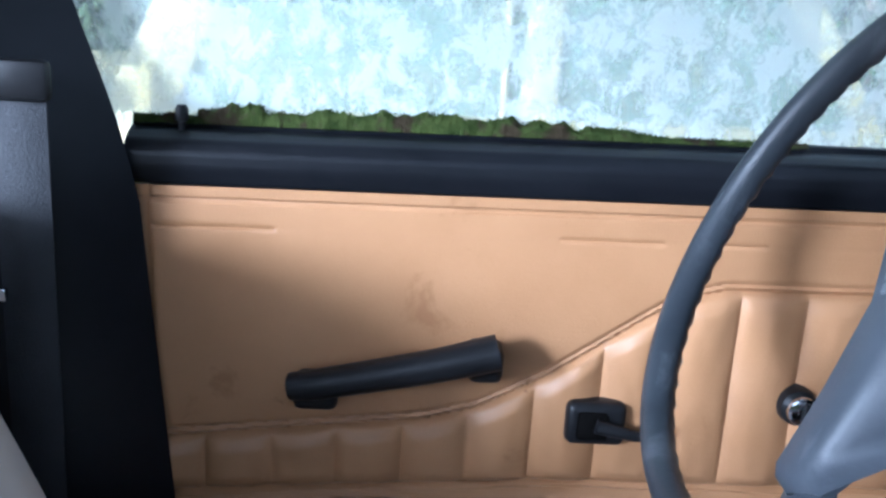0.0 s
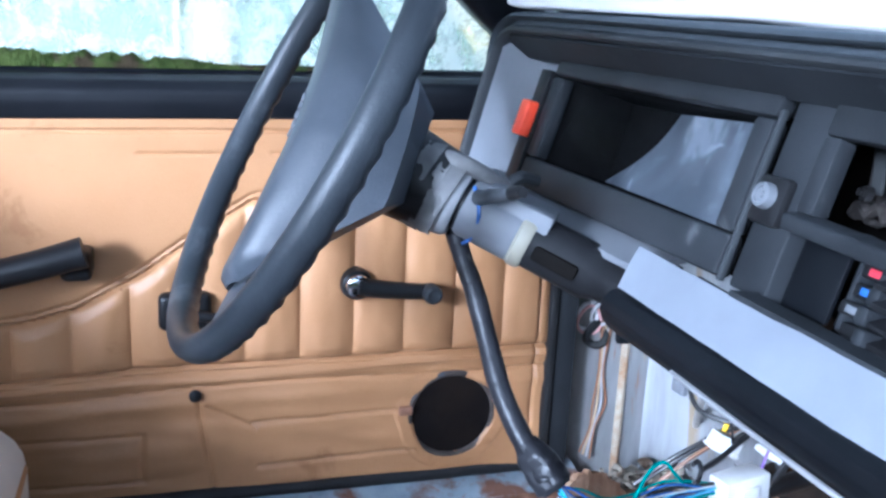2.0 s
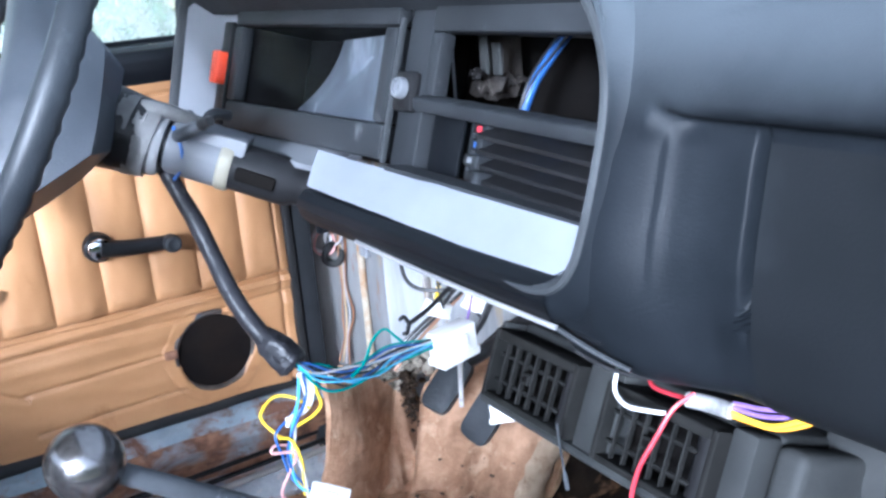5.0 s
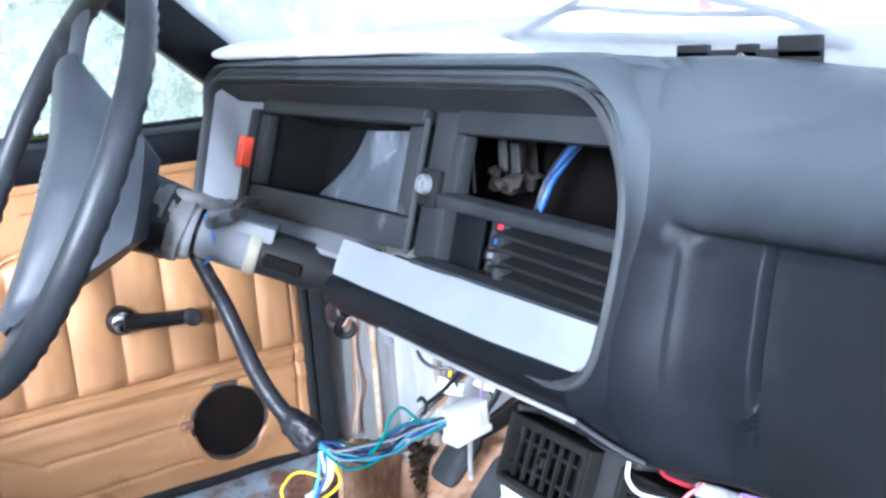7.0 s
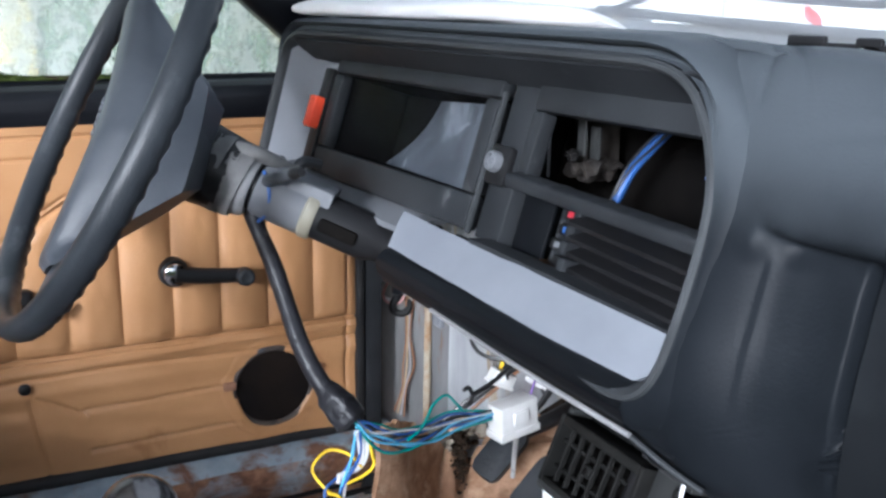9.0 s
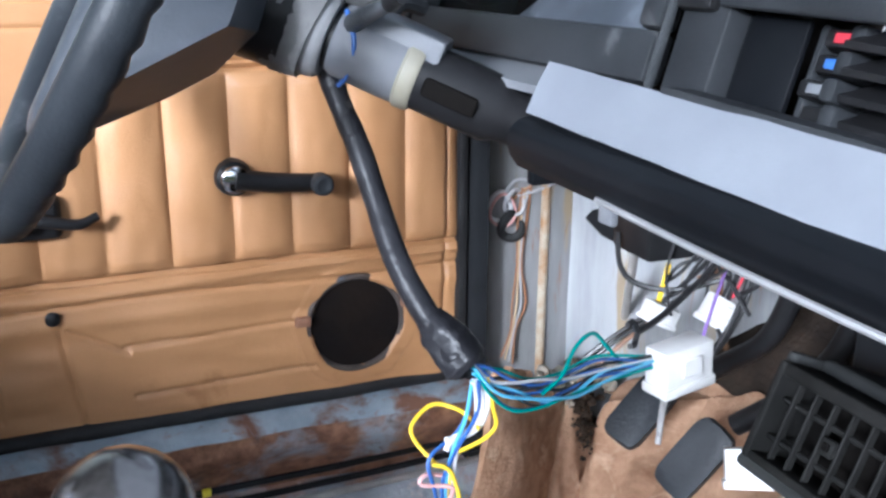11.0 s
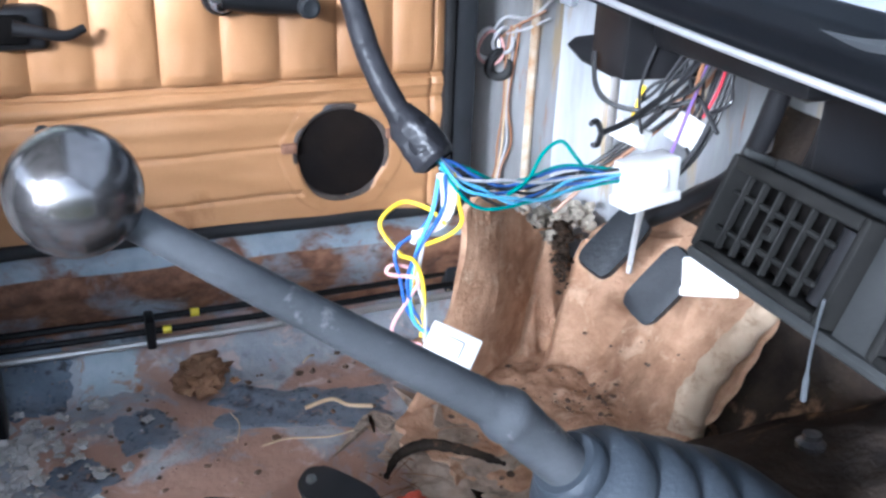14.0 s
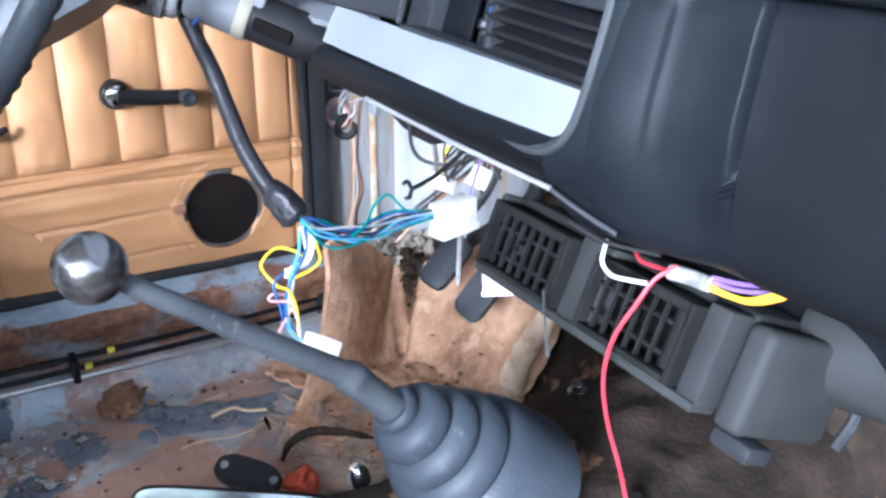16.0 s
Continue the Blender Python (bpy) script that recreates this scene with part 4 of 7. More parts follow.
D("lever_plate", facia(-0.012, 0.036, 0.884, 0.935, 0.004, 0.040), DARK_GREY, "heater lever plate")
for k in range(4):
    D("louvre", sheet(lambda u, v, k=k: Vector((0.050 + 0.030 * v - 0.006 * u, 0.000 - 0.158 * u, 0.888 - 0.008 * u + 0.0125 * k + 0.004 * v)), 8, 3, 0.0035), BLACK_PLASTIC, "black air louvre")
for k, (c, y, w, lab) in enumerate(((DARK_GREY, 0.012, 0.016, ""), (MID_GREY, 0.019, 0.010, "grey lever knob"), (W["blue"], 0.013, 0.010, "faded blue lever mark"), (W["red"], 0.012, 0.010, "red lever mark"))):
    z = 0.887 + 0.0125 * k
    lever = D("heater_lever", facia(y - 0.006, y + 0.018, z, z + 0.009, 0.030, 0.016, 0.002), BLACK_PLASTIC, "black heater lever")
    D("lever_knob", facia(y - 0.014, y - 0.004, z - 0.002, z + 0.010, 0.022, 0.004 + 0.003 * (k % 2), 0.003), DARK_GREY, "dusty lever knob", lever)
    if k:
        D("lever_mark", facia(y + 0.001, y + 0.001 + w, z + 0.002, z + 0.007, 0.003, 0.0145, 0.0008), c, lab, lever)
D("niche_floor", sheet(lambda u, v: Vector((0.018 + 0.020 * u + 0.022 * v, 0.090 - 0.245 * u, 0.8955 - 0.019 * u - 0.003 * v)), 8, 3, 0.004), DARK_GREY)


def shelf_pt(u, v):
    # leans back, drops a little towards the passenger, its outer corner rounded into the rim
    a = Vector((-0.006, 0.193, 0.868)).lerp(Vector((0.012, 0.196, 0.899)), v)
    r = 0.022 * max(0.0, 1 - v / 0.7) ** 2
    b = Vector((0.010, -0.143 + r, 0.8435)).lerp(Vector((0.034, -0.146, 0.876)), v)
    p = a.lerp(b, u)
    p.z += 0.0018 * math.sin(math.pi * v) + 0.0006 * noise.noise((u * 9, v * 3, 0))
    return p


D("parcel_shelf", sheet(shelf_pt, 30, 12, 0.004), SHELF_GREY, "light grey plastic shelf lip")
def rail_pt(u, v):
    # rounded black rail under the shelf, dropping with it towards the passenger
    prof = [(0.012, 0.864), (0.000, 0.862), (-0.007, 0.856), (-0.009, 0.848), (-0.006, 0.839), (0.000, 0.831), (-0.001, 0.8375), (0.004, 0.8365), (0.014, 0.836), (0.06, 0.835)]
    k = v * (len(prof) - 1)
    i = min(int(k), len(prof) - 2)
    x, z = [prof[i][q] + (prof[i + 1][q] - prof[i][q]) * (k - i) for q in (0, 1)]
    return Vector((x + 0.012 * u - 0.004, 0.205 - 0.335 * u, z - (0.016 + 0.006 * v) * u))


D("lower_rail", sheet(rail_pt, 30, 36), KNEE_BLACK, "black lower dash rail")
D("rail_end", dbox((0.002, 0.196, 0.818), (0.06, 0.2045, 0.860), 0.003), KNEE_BLACK)
def strip_line(a, b):
    return tube([Vector(a).lerp(Vector(b), k / 6) + Vector((0, 0, -0.0015 * math.sin(math.pi * k / 6))) for k in range(7)], 0.0021, 8, 2)


D("trim_strip", strip_line((-0.0052, 0.112, 0.8293), (0.0045, -0.136, 0.8125)), surf("satin_strip", (0.34, 0.34, 0.35), (0.42, 0.42, 0.43), 30, 0.35, 0.6, bump=0.03), "bright metal trim strip")
D("strip_tail", strip_line((0.0045, -0.137, 0.8123), (0.024, -0.185, 0.790)), DARK_GREY, "dull tail of the trim strip")
D("under_panel", sheet(lambda u, v: Vector((0.006 + 0.012 * u + 0.06 * v, 0.120 - 0.285 * u, 0.824 - 0.017 * u - 0.020 * v)), 12, 6, 0.003), KNEE_BLACK, "black panel under the dash rail")
D("strip_clip", dbox((-0.004, 0.098, 0.816), (0.001, 0.112, 0.8265), 0.0015), MID_GREY, "loose end of the strip")
D("orange_switch", facia(0.501, 0.521, 0.938, 0.975, 0.02, -0.016, 0.003), ORANGE, "orange rocker switch")
D("switch_body", facia(0.499, 0.524, 0.892, 1.010, 0.03, -0.004, 0.003), BLACK_PLASTIC)


# seam where the instrument hood meets the dash top, and a short split beside it, in plan
CROWN_SEAM = [(0.205, 0.172), (0.182, 0.118), (0.144, 0.018), (0.106, -0.072)]
CROWN_SPLIT = [(0.102, -0.140), (0.088, -0.150), (0.070, -0.160)]


def crown_groove(x, y):
    deep = 0.0
    for line, d, w in ((CROWN_SEAM, 0.010, 0.0034), (CROWN_SPLIT, 0.003, 0.0030)):
        best = 9.0
        for (ax_, ay), (bx_, by_) in zip(line, line[1:]):
            lx, ly = bx_ - ax_, by_ - ay
            t = max(0.0, min(1.0, ((x - ax_) * lx + (y - ay) * ly) / (lx * lx + ly * ly)))
            best = min(best, math.hypot(x - ax_ - t * lx, y - ay - t * ly))
        deep = max(deep, d * ngauss(best, w))
    return deep


def dash_top_pt(u, v):
    y = 0.62 - 0.805 * u
    x = 0.098 + 0.215 * v
    f = min(1.0, v / 0.7)
    low = 1 / (1 + math.exp((y + 0.135) * 55)) * 0.3
    drop = (0.044 - 0.012 * low) * f * f * (3 - 2 * f) + 0.014 * low
    hump = 0.009 * math.exp(-((y + 0.02) / 0.10) ** 4) * ngauss(v - 0.30, 0.20)
    crack = 0.0035 * ngauss((v - 0.22) - 0.9 * (y + 0.02), 0.016) * ngauss(y + 0.02, 0.10) + 0.003 * ngauss((v - 0.12) - 0.5 * (y + 0.16), 0.014) * ngauss(y + 0.15, 0.06)
    end = max(0.0, min(1.0, (-0.125 - y) / 0.06))
    return Vector((x, y, 1.0655 - drop - 0.020 * end * end + hump * (1 - end) - crack - crown_groove(x, y) + 0.001 * noise.noise((x * 12, y * 8, 0))))


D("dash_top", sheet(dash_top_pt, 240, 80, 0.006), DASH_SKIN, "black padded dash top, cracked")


# outline of the pad beside the binnacle, and of the part with the ledge further along
PAD_NEAR = [(0.085, 0.762), (0.050, 0.772), (0.026, 0.792), (0.013, 0.82), (0.010, 0.85), (0.015, 0.88), (0.023, 0.905), (0.030, 0.93), (0.035, 0.945), (0.039, 0.957), (0.042, 0.967), (0.046, 0.98), (0.053, 1.0), (0.063, 1.022), (0.078, 1.044), (0.100, 1.058), (0.135, 1.062), (0.19, 1.056), (0.25, 1.045), (0.31, 1.028)]
PAD_FAR = [(0.105, 0.762), (0.075, 0.770), (0.054, 0.790), (0.045, 0.82), (0.044, 0.85), (0.047, 0.88), (0.052, 0.905), (0.057, 0.93), (0.060, 0.945), (0.056, 0.9535), (0.042, 0.957), (0.034, 0.966), (0.038, 0.983), (0.055, 1.004), (0.082, 1.024), (0.115, 1.038), (0.15, 1.045), (0.20, 1.046), (0.255, 1.040), (0.31, 1.024)]
PAD_NEAR, PAD_FAR = [smooth_line([(x, 0, z) for x, z in q], 6) for q in (PAD_NEAR, PAD_FAR)]


def pad_point(y, v):
    k = min(len(PAD_NEAR) - 1, int(round(v * (len(PAD_NEAR) - 1))))
    a, b = PAD_NEAR[k], PAD_FAR[k]
    top = ease((a.z - 0.955) / 0.03)
    edge = -0.186 - 0.006 * math.sin((a.z - 0.80) * 20)
    lip = ease((a.z - 0.935) / 0.02)
    w = (ease((-0.165 - y) / 0.075) * (1 - lip) + ease((edge - y) / 0.03) * lip) * (1 - top) + ease((-0.160 - y) / 0.11) * top
    p = a.lerp(b, w)
    below = (1 - ease((p.z - 0.935) / 0.025)) * ease((p.z - 0.815) / 0.06)
    # a rounded column, then a groove, then the flat panel
    p.x -= 0.0022 * ngauss(y + 0.234, 0.018) * below
    p.x += 0.013 * ngauss(y + 0.259, 0.0026) * below - 0.0020 * ease((-0.197 - y) / 0.006) * ease((0.262 + y) / 0.006) * below + 0.0010 * ngauss(y + 0.208, 0.008) * below
    p.x += 0.0016 * noise.noise((y * 9, p.z * 9, 3)) + 0.0005 * noise.noise((y * 60, p.z * 20, 5))
    crease = 0.004 * ngauss((p.x - 0.100) - 0.9 * (y + 0.165), 0.0035) * ngauss(y + 0.15, 0.030) + 0.0025 * ngauss((p.x - 0.075) + 0.4 * (y + 0.25), 0.004) * ngauss(y + 0.25, 0.04)
    return Vector((p.x, y, p.z - (crease + (crown_groove(p.x, y) if p.z > 1.0 else 0.0)) * top))


def dash_side_pt(u, v):
    z = PAD_NEAR[min(len(PAD_NEAR) - 1, int(round(v * (len(PAD_NEAR) - 1))))].z
    y0 = rim_y(z) - 0.0125
    if z > 1.034:
        y0 = -0.128 + 0.03 * ease((z - 1.034) / 0.02)
    p = pad_point(y0 - (0.62 + y0 + 0.13) * u ** 1.25, v)
    # rolled in where it meets the edge of the opening
    p.x += 0.004 * max(0.0, 1 - u / 0.008) ** 2
    return p


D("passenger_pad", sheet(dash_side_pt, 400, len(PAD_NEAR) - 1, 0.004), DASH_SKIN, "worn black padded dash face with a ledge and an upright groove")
LID_BLACK = surf("smooth_lid_plastic", (0.0042, 0.0050, 0.0060), (0.0070, 0.0081, 0.0096), 6, 0.6, bump=0.14, bump_scale=420, stain=(0.0095, 0.011, 0.0128), stain_scale=4, stain_at=0.56, spec=0.12)


def lid_pt(u, v):
    # flat lid let into the hollow below the ledge
    q = pad_point(-0.2645 - 0.45 * u, 0.02 + 0.395 * v)
    return Vector((q.x - 0.0022, q.y, q.z))


D("glovebox_lid", sheet(lid_pt, 60, 40), LID_BLACK, "smooth black glovebox lid below the padded ledge")

# ---- steering wheel and column ----
WC, WN, WR = Vector((0.244, 0.356, 0.978)), Vector((0.882, 0.023, -0.470)).normalized(), 0.213
WA = Vector((0, 0, 1)) - WN * WN.z
WA.normalize()
WB = WA.cross(WN)
if WB.y < 0:
    WB = -WB
SD = WA * 0.868 + WB * 0.496
SE = WB * 0.868 - WA * 0.496


def wheel_at(a, r, h=0.0):
    return WC + r * (math.cos(a) * WA + math.sin(a) * WB) + h * WN


wheel = thing("steering_wheel", tuple(WC), "worn grey plastic two-spoke steering wheel, turned to one side", "steering wheel")
rim = bmesh.new()
ring = []
for k in range(180):
    a = 2 * math.pi * k / 180
    c, out = wheel_at(a, WR), (math.cos(a) * WA + math.sin(a) * WB)
    row = []
    for j in range(16):
        b = 2 * math.pi * j / 16
        # finger grips on the back of the rim
        grip = 1.0 + (0.10 * math.sin(a * 64) if math.sin(b) > 0.2 else 0.0)
        row.append(rim.verts.new(c + out * 0.0115 * math.cos(b) + WN * 0.0140 * math.sin(b) * grip))
    ring.append(row)
for k in range(180):
    for j in range(16):
        rim.faces.new((ring[k][j], ring[k][(j + 1) % 16], ring[(k + 1) % 180][(j + 1) % 16], ring[(k + 1) % 180][j]))
RIM_GRIP = surf("worn_rim_plastic", (0.017, 0.020, 0.024), (0.031, 0.0355, 0.041), 9, 0.40, bump=0.2, bump_scale=350, stain=(0.066, 0.071, 0.078), stain_scale=10, stain_at=0.585, spec=0.3)
part("rim", rim, RIM_GRIP, wheel, "dark rim with finger grips, worn pale in places")


COVER_L = [(-0.168, 0.000), (-0.157, 0.012), (-0.105, -0.009), (-0.048, -0.026), (0.021, -0.020), (0.078, 0.004), (0.140, 0.034), (0.150, 0.036)]


def cover_section(s):
    """One slice of the spoke cover: a narrow strip in front, its flanks running back to the hub."""
    d = 0.150 - 0.318 * s
    l = lerp_line(d, COVER_L)
    w = 0.037 + 0.006 * math.sin(math.pi * s)
    end = min(1.0, s / 0.04, (1 - s) / 0.04) ** 0.5
    hub_d = 0.046 - 0.128 * s
    fan = math.sin(math.pi * s) ** 0.6
    rows = []
    for q, h in ((-0.0005, 0.004), (-0.003, -0.006), (-0.007, -0.0105), (-0.5 * w, -0.0125), (-w + 0.006, -0.0125), (-w + 0.001, -0.0108), (-w - 0.003, -0.0075)):
        rows.append(WC + SD * d + SE * (l + q) + WN * (h + 0.006 * (1 - end)))
    m = (d, l - w - 0.003, -0.0075)
    hub = (hub_d, -0.064 - 0.010 * fan - 0.020 * s, 0.066)
    for f in (0.15, 0.3, 0.5, 0.7, 0.85, 1.0):
        bulge = 0.010 * math.sin(math.pi * f) * fan
        rows.append(WC + SD * (m[0] + (hub[0] - m[0]) * f) + SE * (m[1] + (hub[1] - m[1]) * f - bulge) + WN * (m[2] + (hub[2] - m[2]) * f - bulge))
    rows.append(WC + SD * (hub_d * 0.7 + 0.005) + SE * -0.047 + WN * 0.094)
    rows.append(WC + SD * (hub_d * 0.7 + 0.005) + SE * 0.030 + WN * 0.094)
    for f in (0.0, 0.35, 0.7):
        rows.append(WC + SD * (hub_d + (d - hub_d) * f) + SE * (0.040 + (l - 0.040) * f) + WN * (0.070 - 0.066 * f))
    return rows


def cover_mesh():
    bm = bmesh.new()
    loops = [[bm.verts.new(p) for p in cover_section(k / 40)] for k in range(41)]
    for a, b in zip(loops, loops[1:]):
        n = len(a)
        for k in range(n):
            bm.faces.new((a[k], a[(k + 1) % n], b[(k + 1) % n], b[k]))
    bm.faces.new(loops[0])
    bm.faces.new(loops[-1])
    return bm


cover = part("spoke_cover", cover_mesh(), WHEEL_GREY, wheel, "broad grey moulded spoke cover running back to the hub")
for k in range(5):
    p = WC + SD * (-0.0080 - 0.0088 * k) + SE * (lerp_line(-0.0080 - 0.0088 * k, COVER_L) - 0.019) - WN * 0.0128
    part("lettering_bar", box((-0.0034, -0.0026, -0.0012), (0.0034, 0.0026, 0.0012), 0.0006, 1, Matrix(((SD.x, SE.x, WN.x, p.x), (SD.y, SE.y, WN.y, p.y), (SD.z, SE.z, WN.z, p.z), (0, 0, 0, 1)))), SHELF_GREY, cover, "small pale raised lettering bar")
for sgn in (1, -1):
    def arm_pt(u, v, sgn=sgn):
        a = v * 2 * math.pi
        w = 0.021 + 0.007 * u ** 4
        return WC + SD * sgn * (0.12 + (WR - 0.12) * u) + SE * (w * math.cos(a) + (0.016 if sgn > 0 else -0.019) * (1 - 0.5 * u)) + WN * (0.006 * math.sin(a) + 0.008 * (1 - u))
    part("spoke", sheet(arm_pt, 10, 20), WHEEL_GREY, wheel, "flat grey spoke")
WRAP = surf("old_cloth_tape", (0.075, 0.074, 0.074), (0.14, 0.138, 0.136), 22, 0.7, bump=0.5, bump_scale=80, stain=(0.09, 0.085, 0.08), stain_scale=16, stain_at=0.6)
col = thing("steering_column", (0.43, 0.30, 0.86), "stripped steering column wrapped in old tape", "steering column")
C0, C1 = Vector((0.325, 0.350, 0.934)), Vector((0.500, 0.250, 0.848))
CD = (C1 - C0).normalized()


def on_col(prof, sides=28):
    return lathe(prof, C0, CD, sides)


part("switch_housing", on_col([(-0.014, 0.0336), (-0.010, 0.0400), (0.0, 0.0425), (0.012, 0.0415), (0.03, 0.0395), (0.052, 0.0370), (0.056, 0.0286)]), BLACK_PLASTIC, col, "black broken switch housing")
part("tape_wrap", on_col([(0.045, 0.0344), (0.048, 0.0361), (0.062, 0.0336), (0.066, 0.0302)]), TAPE_GREY, col, "old grey tape")
part("column_sleeve", on_col([(0.070, 0.0252), (0.073, 0.0268), (0.119, 0.0265), (0.124, 0.0248)]), MID_GREY, col, "pale grey column sleeve")
part("sleeve_bracket", box((-0.004, -0.020, 0.004), (0.058, 0.024, 0.030), 0.003, 2, Matrix.Translation(C0 + CD * 0.086) @ CD.to_track_quat("X", "Z").to_matrix().to_4x4()), MID_GREY, col, "pale grey square bracket")
part("tape_band", on_col([(0.121, 0.0262), (0.123, 0.0278), (0.131, 0.0276), (0.134, 0.0260)]), TAPE_CREAM, col, "cream tape band")
part("column_tube", on_col([(0.05, 0.0245), (0.19, 0.0245), (0.20, 0.020), (0.24, 0.018)]), BLACK_PLASTIC, col, "black column tube")
part("blue_lead", tube([C0 + CD * 0.070 + Vector((0, -0.020, 0.020)), C0 + CD * 0.072 + Vector((0, -0.030, 0.0)), C0 + CD * 0.070 + Vector((0, -0.022, -0.022)), C0 + CD * 0.066 + Vector((0, -0.008, -0.034))], 0.0018, 8), W["blue"], col, "blue lead")
CU = CD.orthogonal().normalized()
CV = CD.cross(CU)


def tape_pt(u, v):
    # a ribbon wound loosely round the column
    a = 2 * math.pi * 3.6 * u
    r = 0.0385 + 0.004 * noise.noise((a * 0.7, 0, 1)) + 0.0015 * noise.noise((a * 2.5, v * 3, 4))
    along = 0.006 + 0.046 * u + 0.015 * (v - 0.5) + 0.006 * math.sin(a + 0.6)
    return C0 + CD * along + (CU * math.cos(a) + CV * math.sin(a)) * r


part("cloth_wrap", sheet(tape_pt, 120, 5, 0.0016), WRAP, col, "loose grey cloth tape wound round it")
part("broken_lever", tube([(0.383, 0.292, 0.918), (0.386, 0.262, 0.926), (0.390, 0.232, 0.934)], lambda f: 0.0068 - 0.002 * f, 10), SHAFT_GREY, col, "grey broken lever")
part("lever_tip", tube([(0.390, 0.232, 0.934), (0.3915, 0.222, 0.937), (0.392, 0.214, 0.938)], lambda f: 0.0062 - 0.002 * f, 10), BLACK_PLASTIC, col)
part("stalk_plate", extrude_poly([(0, 0), (0.030, 0.004), (0.036, 0.018), (0.024, 0.034), (0.010, 0.030), (-0.004, 0.014)], -0.004, 0.004, 0.002, Matrix.Translation((0.372, 0.316, 0.915)) @ Euler((radians(78), radians(20), radians(-14))).to_matrix().to_4x4()), SHAFT_GREY, col, "grey broken stalk plate")
# dark patch for the shade of a slot
part("lock_slot_shade", box((0.140, -0.030, -0.008), (0.180, -0.024, 0.006), 0.003, 2, Matrix.Translation(C0) @ CD.to_track_quat("X", "Z").to_matrix().to_4x4()), CAVITY_SHADE, col)
part("indicator_stalk", tube([C0 + CD * 0.045 + Vector((0, -0.012, 0.03)), C0 + CD * 0.065 + Vector((0, -0.016, 0.034)), (0.418, 0.320, 0.921)], lambda f: 0.0085 - 0.002 * f, 10), WRAP, col, "bent grey taped switch stalk")
part("stalk_fork", tube([(0.418, 0.320, 0.921), (0.428, 0.318, 0.930), (0.446, 0.322, 0.926)], 0.006, 8), DARK_GREY, col)

# ---- gear lever ----
gear = thing("gear_lever", (0.50, -0.045, 0.485), "gear lever with polished steel ball knob and rubber boot", "gear lever")
K = Vector((0.201, -0.056, 0.784))
kb = bmesh.new()
bmesh.ops.create_uvsphere(kb, u_segments=48, v_segments=32, radius=0.0240)
bmesh.ops.translate(kb, verts=kb.verts, vec=K)
part("ball_knob", kb, STEEL, gear, "polished steel ball knob")
S1, S2, S3 = Vector((0.374, -0.052, 0.657)), Vector((0.417, -0.050, 0.613)), Vector((0.512, -0.046, 0.503))
SHAFT_LINE = smooth_line([K + (S1 - K) * 0.10, K + (S1 - K) * 0.4, K + (S1 - K) * 0.7, S1, S1.lerp(S2, 0.5), S2 + (S3 - S2) * 0.1], 12)
SLEEVE = [(0.0, 0.0068), (0.25, 0.0083), (0.52, 0.0100), (0.585, 0.0106), (0.61, 0.0135), (0.64, 0.0143), (0.68, 0.0132), (1.0, 0.0128)]


def bare_tube(pts, radius, sides):
    bm = bmesh.new()
    add_tube(bm, pts, radius, sides)
    return bm


part("shaft", bare_tube(SHAFT_LINE, lambda f: lerp_line(f, SLEEVE) + 0.0003 * noise.noise((f * 30, 0, 0)), 24), SHAFT_GREY, gear, "dusty grey sleeved lever shaft with a collar")
ax = (S3 - S2).normalized()
part("boot", lathe([(-0.004, 0.0130), (-0.0045, 0.0175), (-0.001, 0.0205), (0.004, 0.0208), (0.0075, 0.0195), (0.0085, 0.0235), (0.012, 0.0300), (0.018, 0.0342), (0.026, 0.0358), (0.031, 0.0352), (0.0335, 0.0330), (0.036, 0.0380), (0.042, 0.0445), (0.050, 0.0478), (0.056, 0.0472), (0.0585, 0.0450), (0.061, 0.0500), (0.068, 0.0562), (0.078, 0.0595), (0.083, 0.0590), (0.0855, 0.0568), (0.089, 0.0620), (0.10, 0.0690), (0.12, 0.0750), (0.165, 0.0830)], S2, ax, 56), RUBBER, gear, "grey ribbed rubber boot")

# ---- heater unit below the dash ----
heater = thing("heater_unit", (0.70, -0.07, 0.56), "grey plastic heater unit with two square air vents", "heater")
CASE_GREY = surf("dusty_casing_plastic", (0.0165, 0.0175, 0.0178), (0.029, 0.030, 0.0298), 9, 0.65, bump=0.2, stain=(0.058, 0.058, 0.054), stain_scale=8, stain_at=0.6, spec=0.12)
VM = Matrix.Translation((0.575, 0.085, 0.650)) @ Matrix.Rotation(radians(22), 4, "Y")
part("casing", box((0.030, -0.300, 0.004), (0.15, 0.010, 0.084), 0.008, 3, VM), CASE_GREY, heater, "grey plastic heater casing")
for a in ((-0.166, -0.122), (-0.300, -0.276), (0.0, 0.010)):
    part("casing_face", box((0.004, a[0] + (0.001 if a[0] > -0.29 else 0), 0.006), (0.032, a[1] - 0.001, 0.082), 0.003, 2, VM), CASE_GREY, heater)
part("casing_lip", box((0.0, -0.300, 0.000), (0.03, 0.010, 0.009), 0.004, 2, VM), CASE_GREY, heater)
part("side_cover", box((0.022, -0.328, -0.004), (0.13, -0.301, 0.080), 0.008, 3, VM), CASE_GREY, heater, "dusty grey casing side")
part("casing_foot", box((0.03, -0.340, -0.020), (0.06, -0.300, -0.004), 0.006, 2, VM), DARK_GREY, heater)
part("air_duct", lathe([(0, 0.020), (0.004, 0.034), (0.016, 0.040), (0.10, 0.041), (0.11, 0.045), (0.13, 0.045), (0.14, 0.041), (0.42, 0.043)], (0.705, -0.195, 0.668), (0.45, -0.88, -0.06), 32), CASE_GREY, heater, "dark moulded air duct")
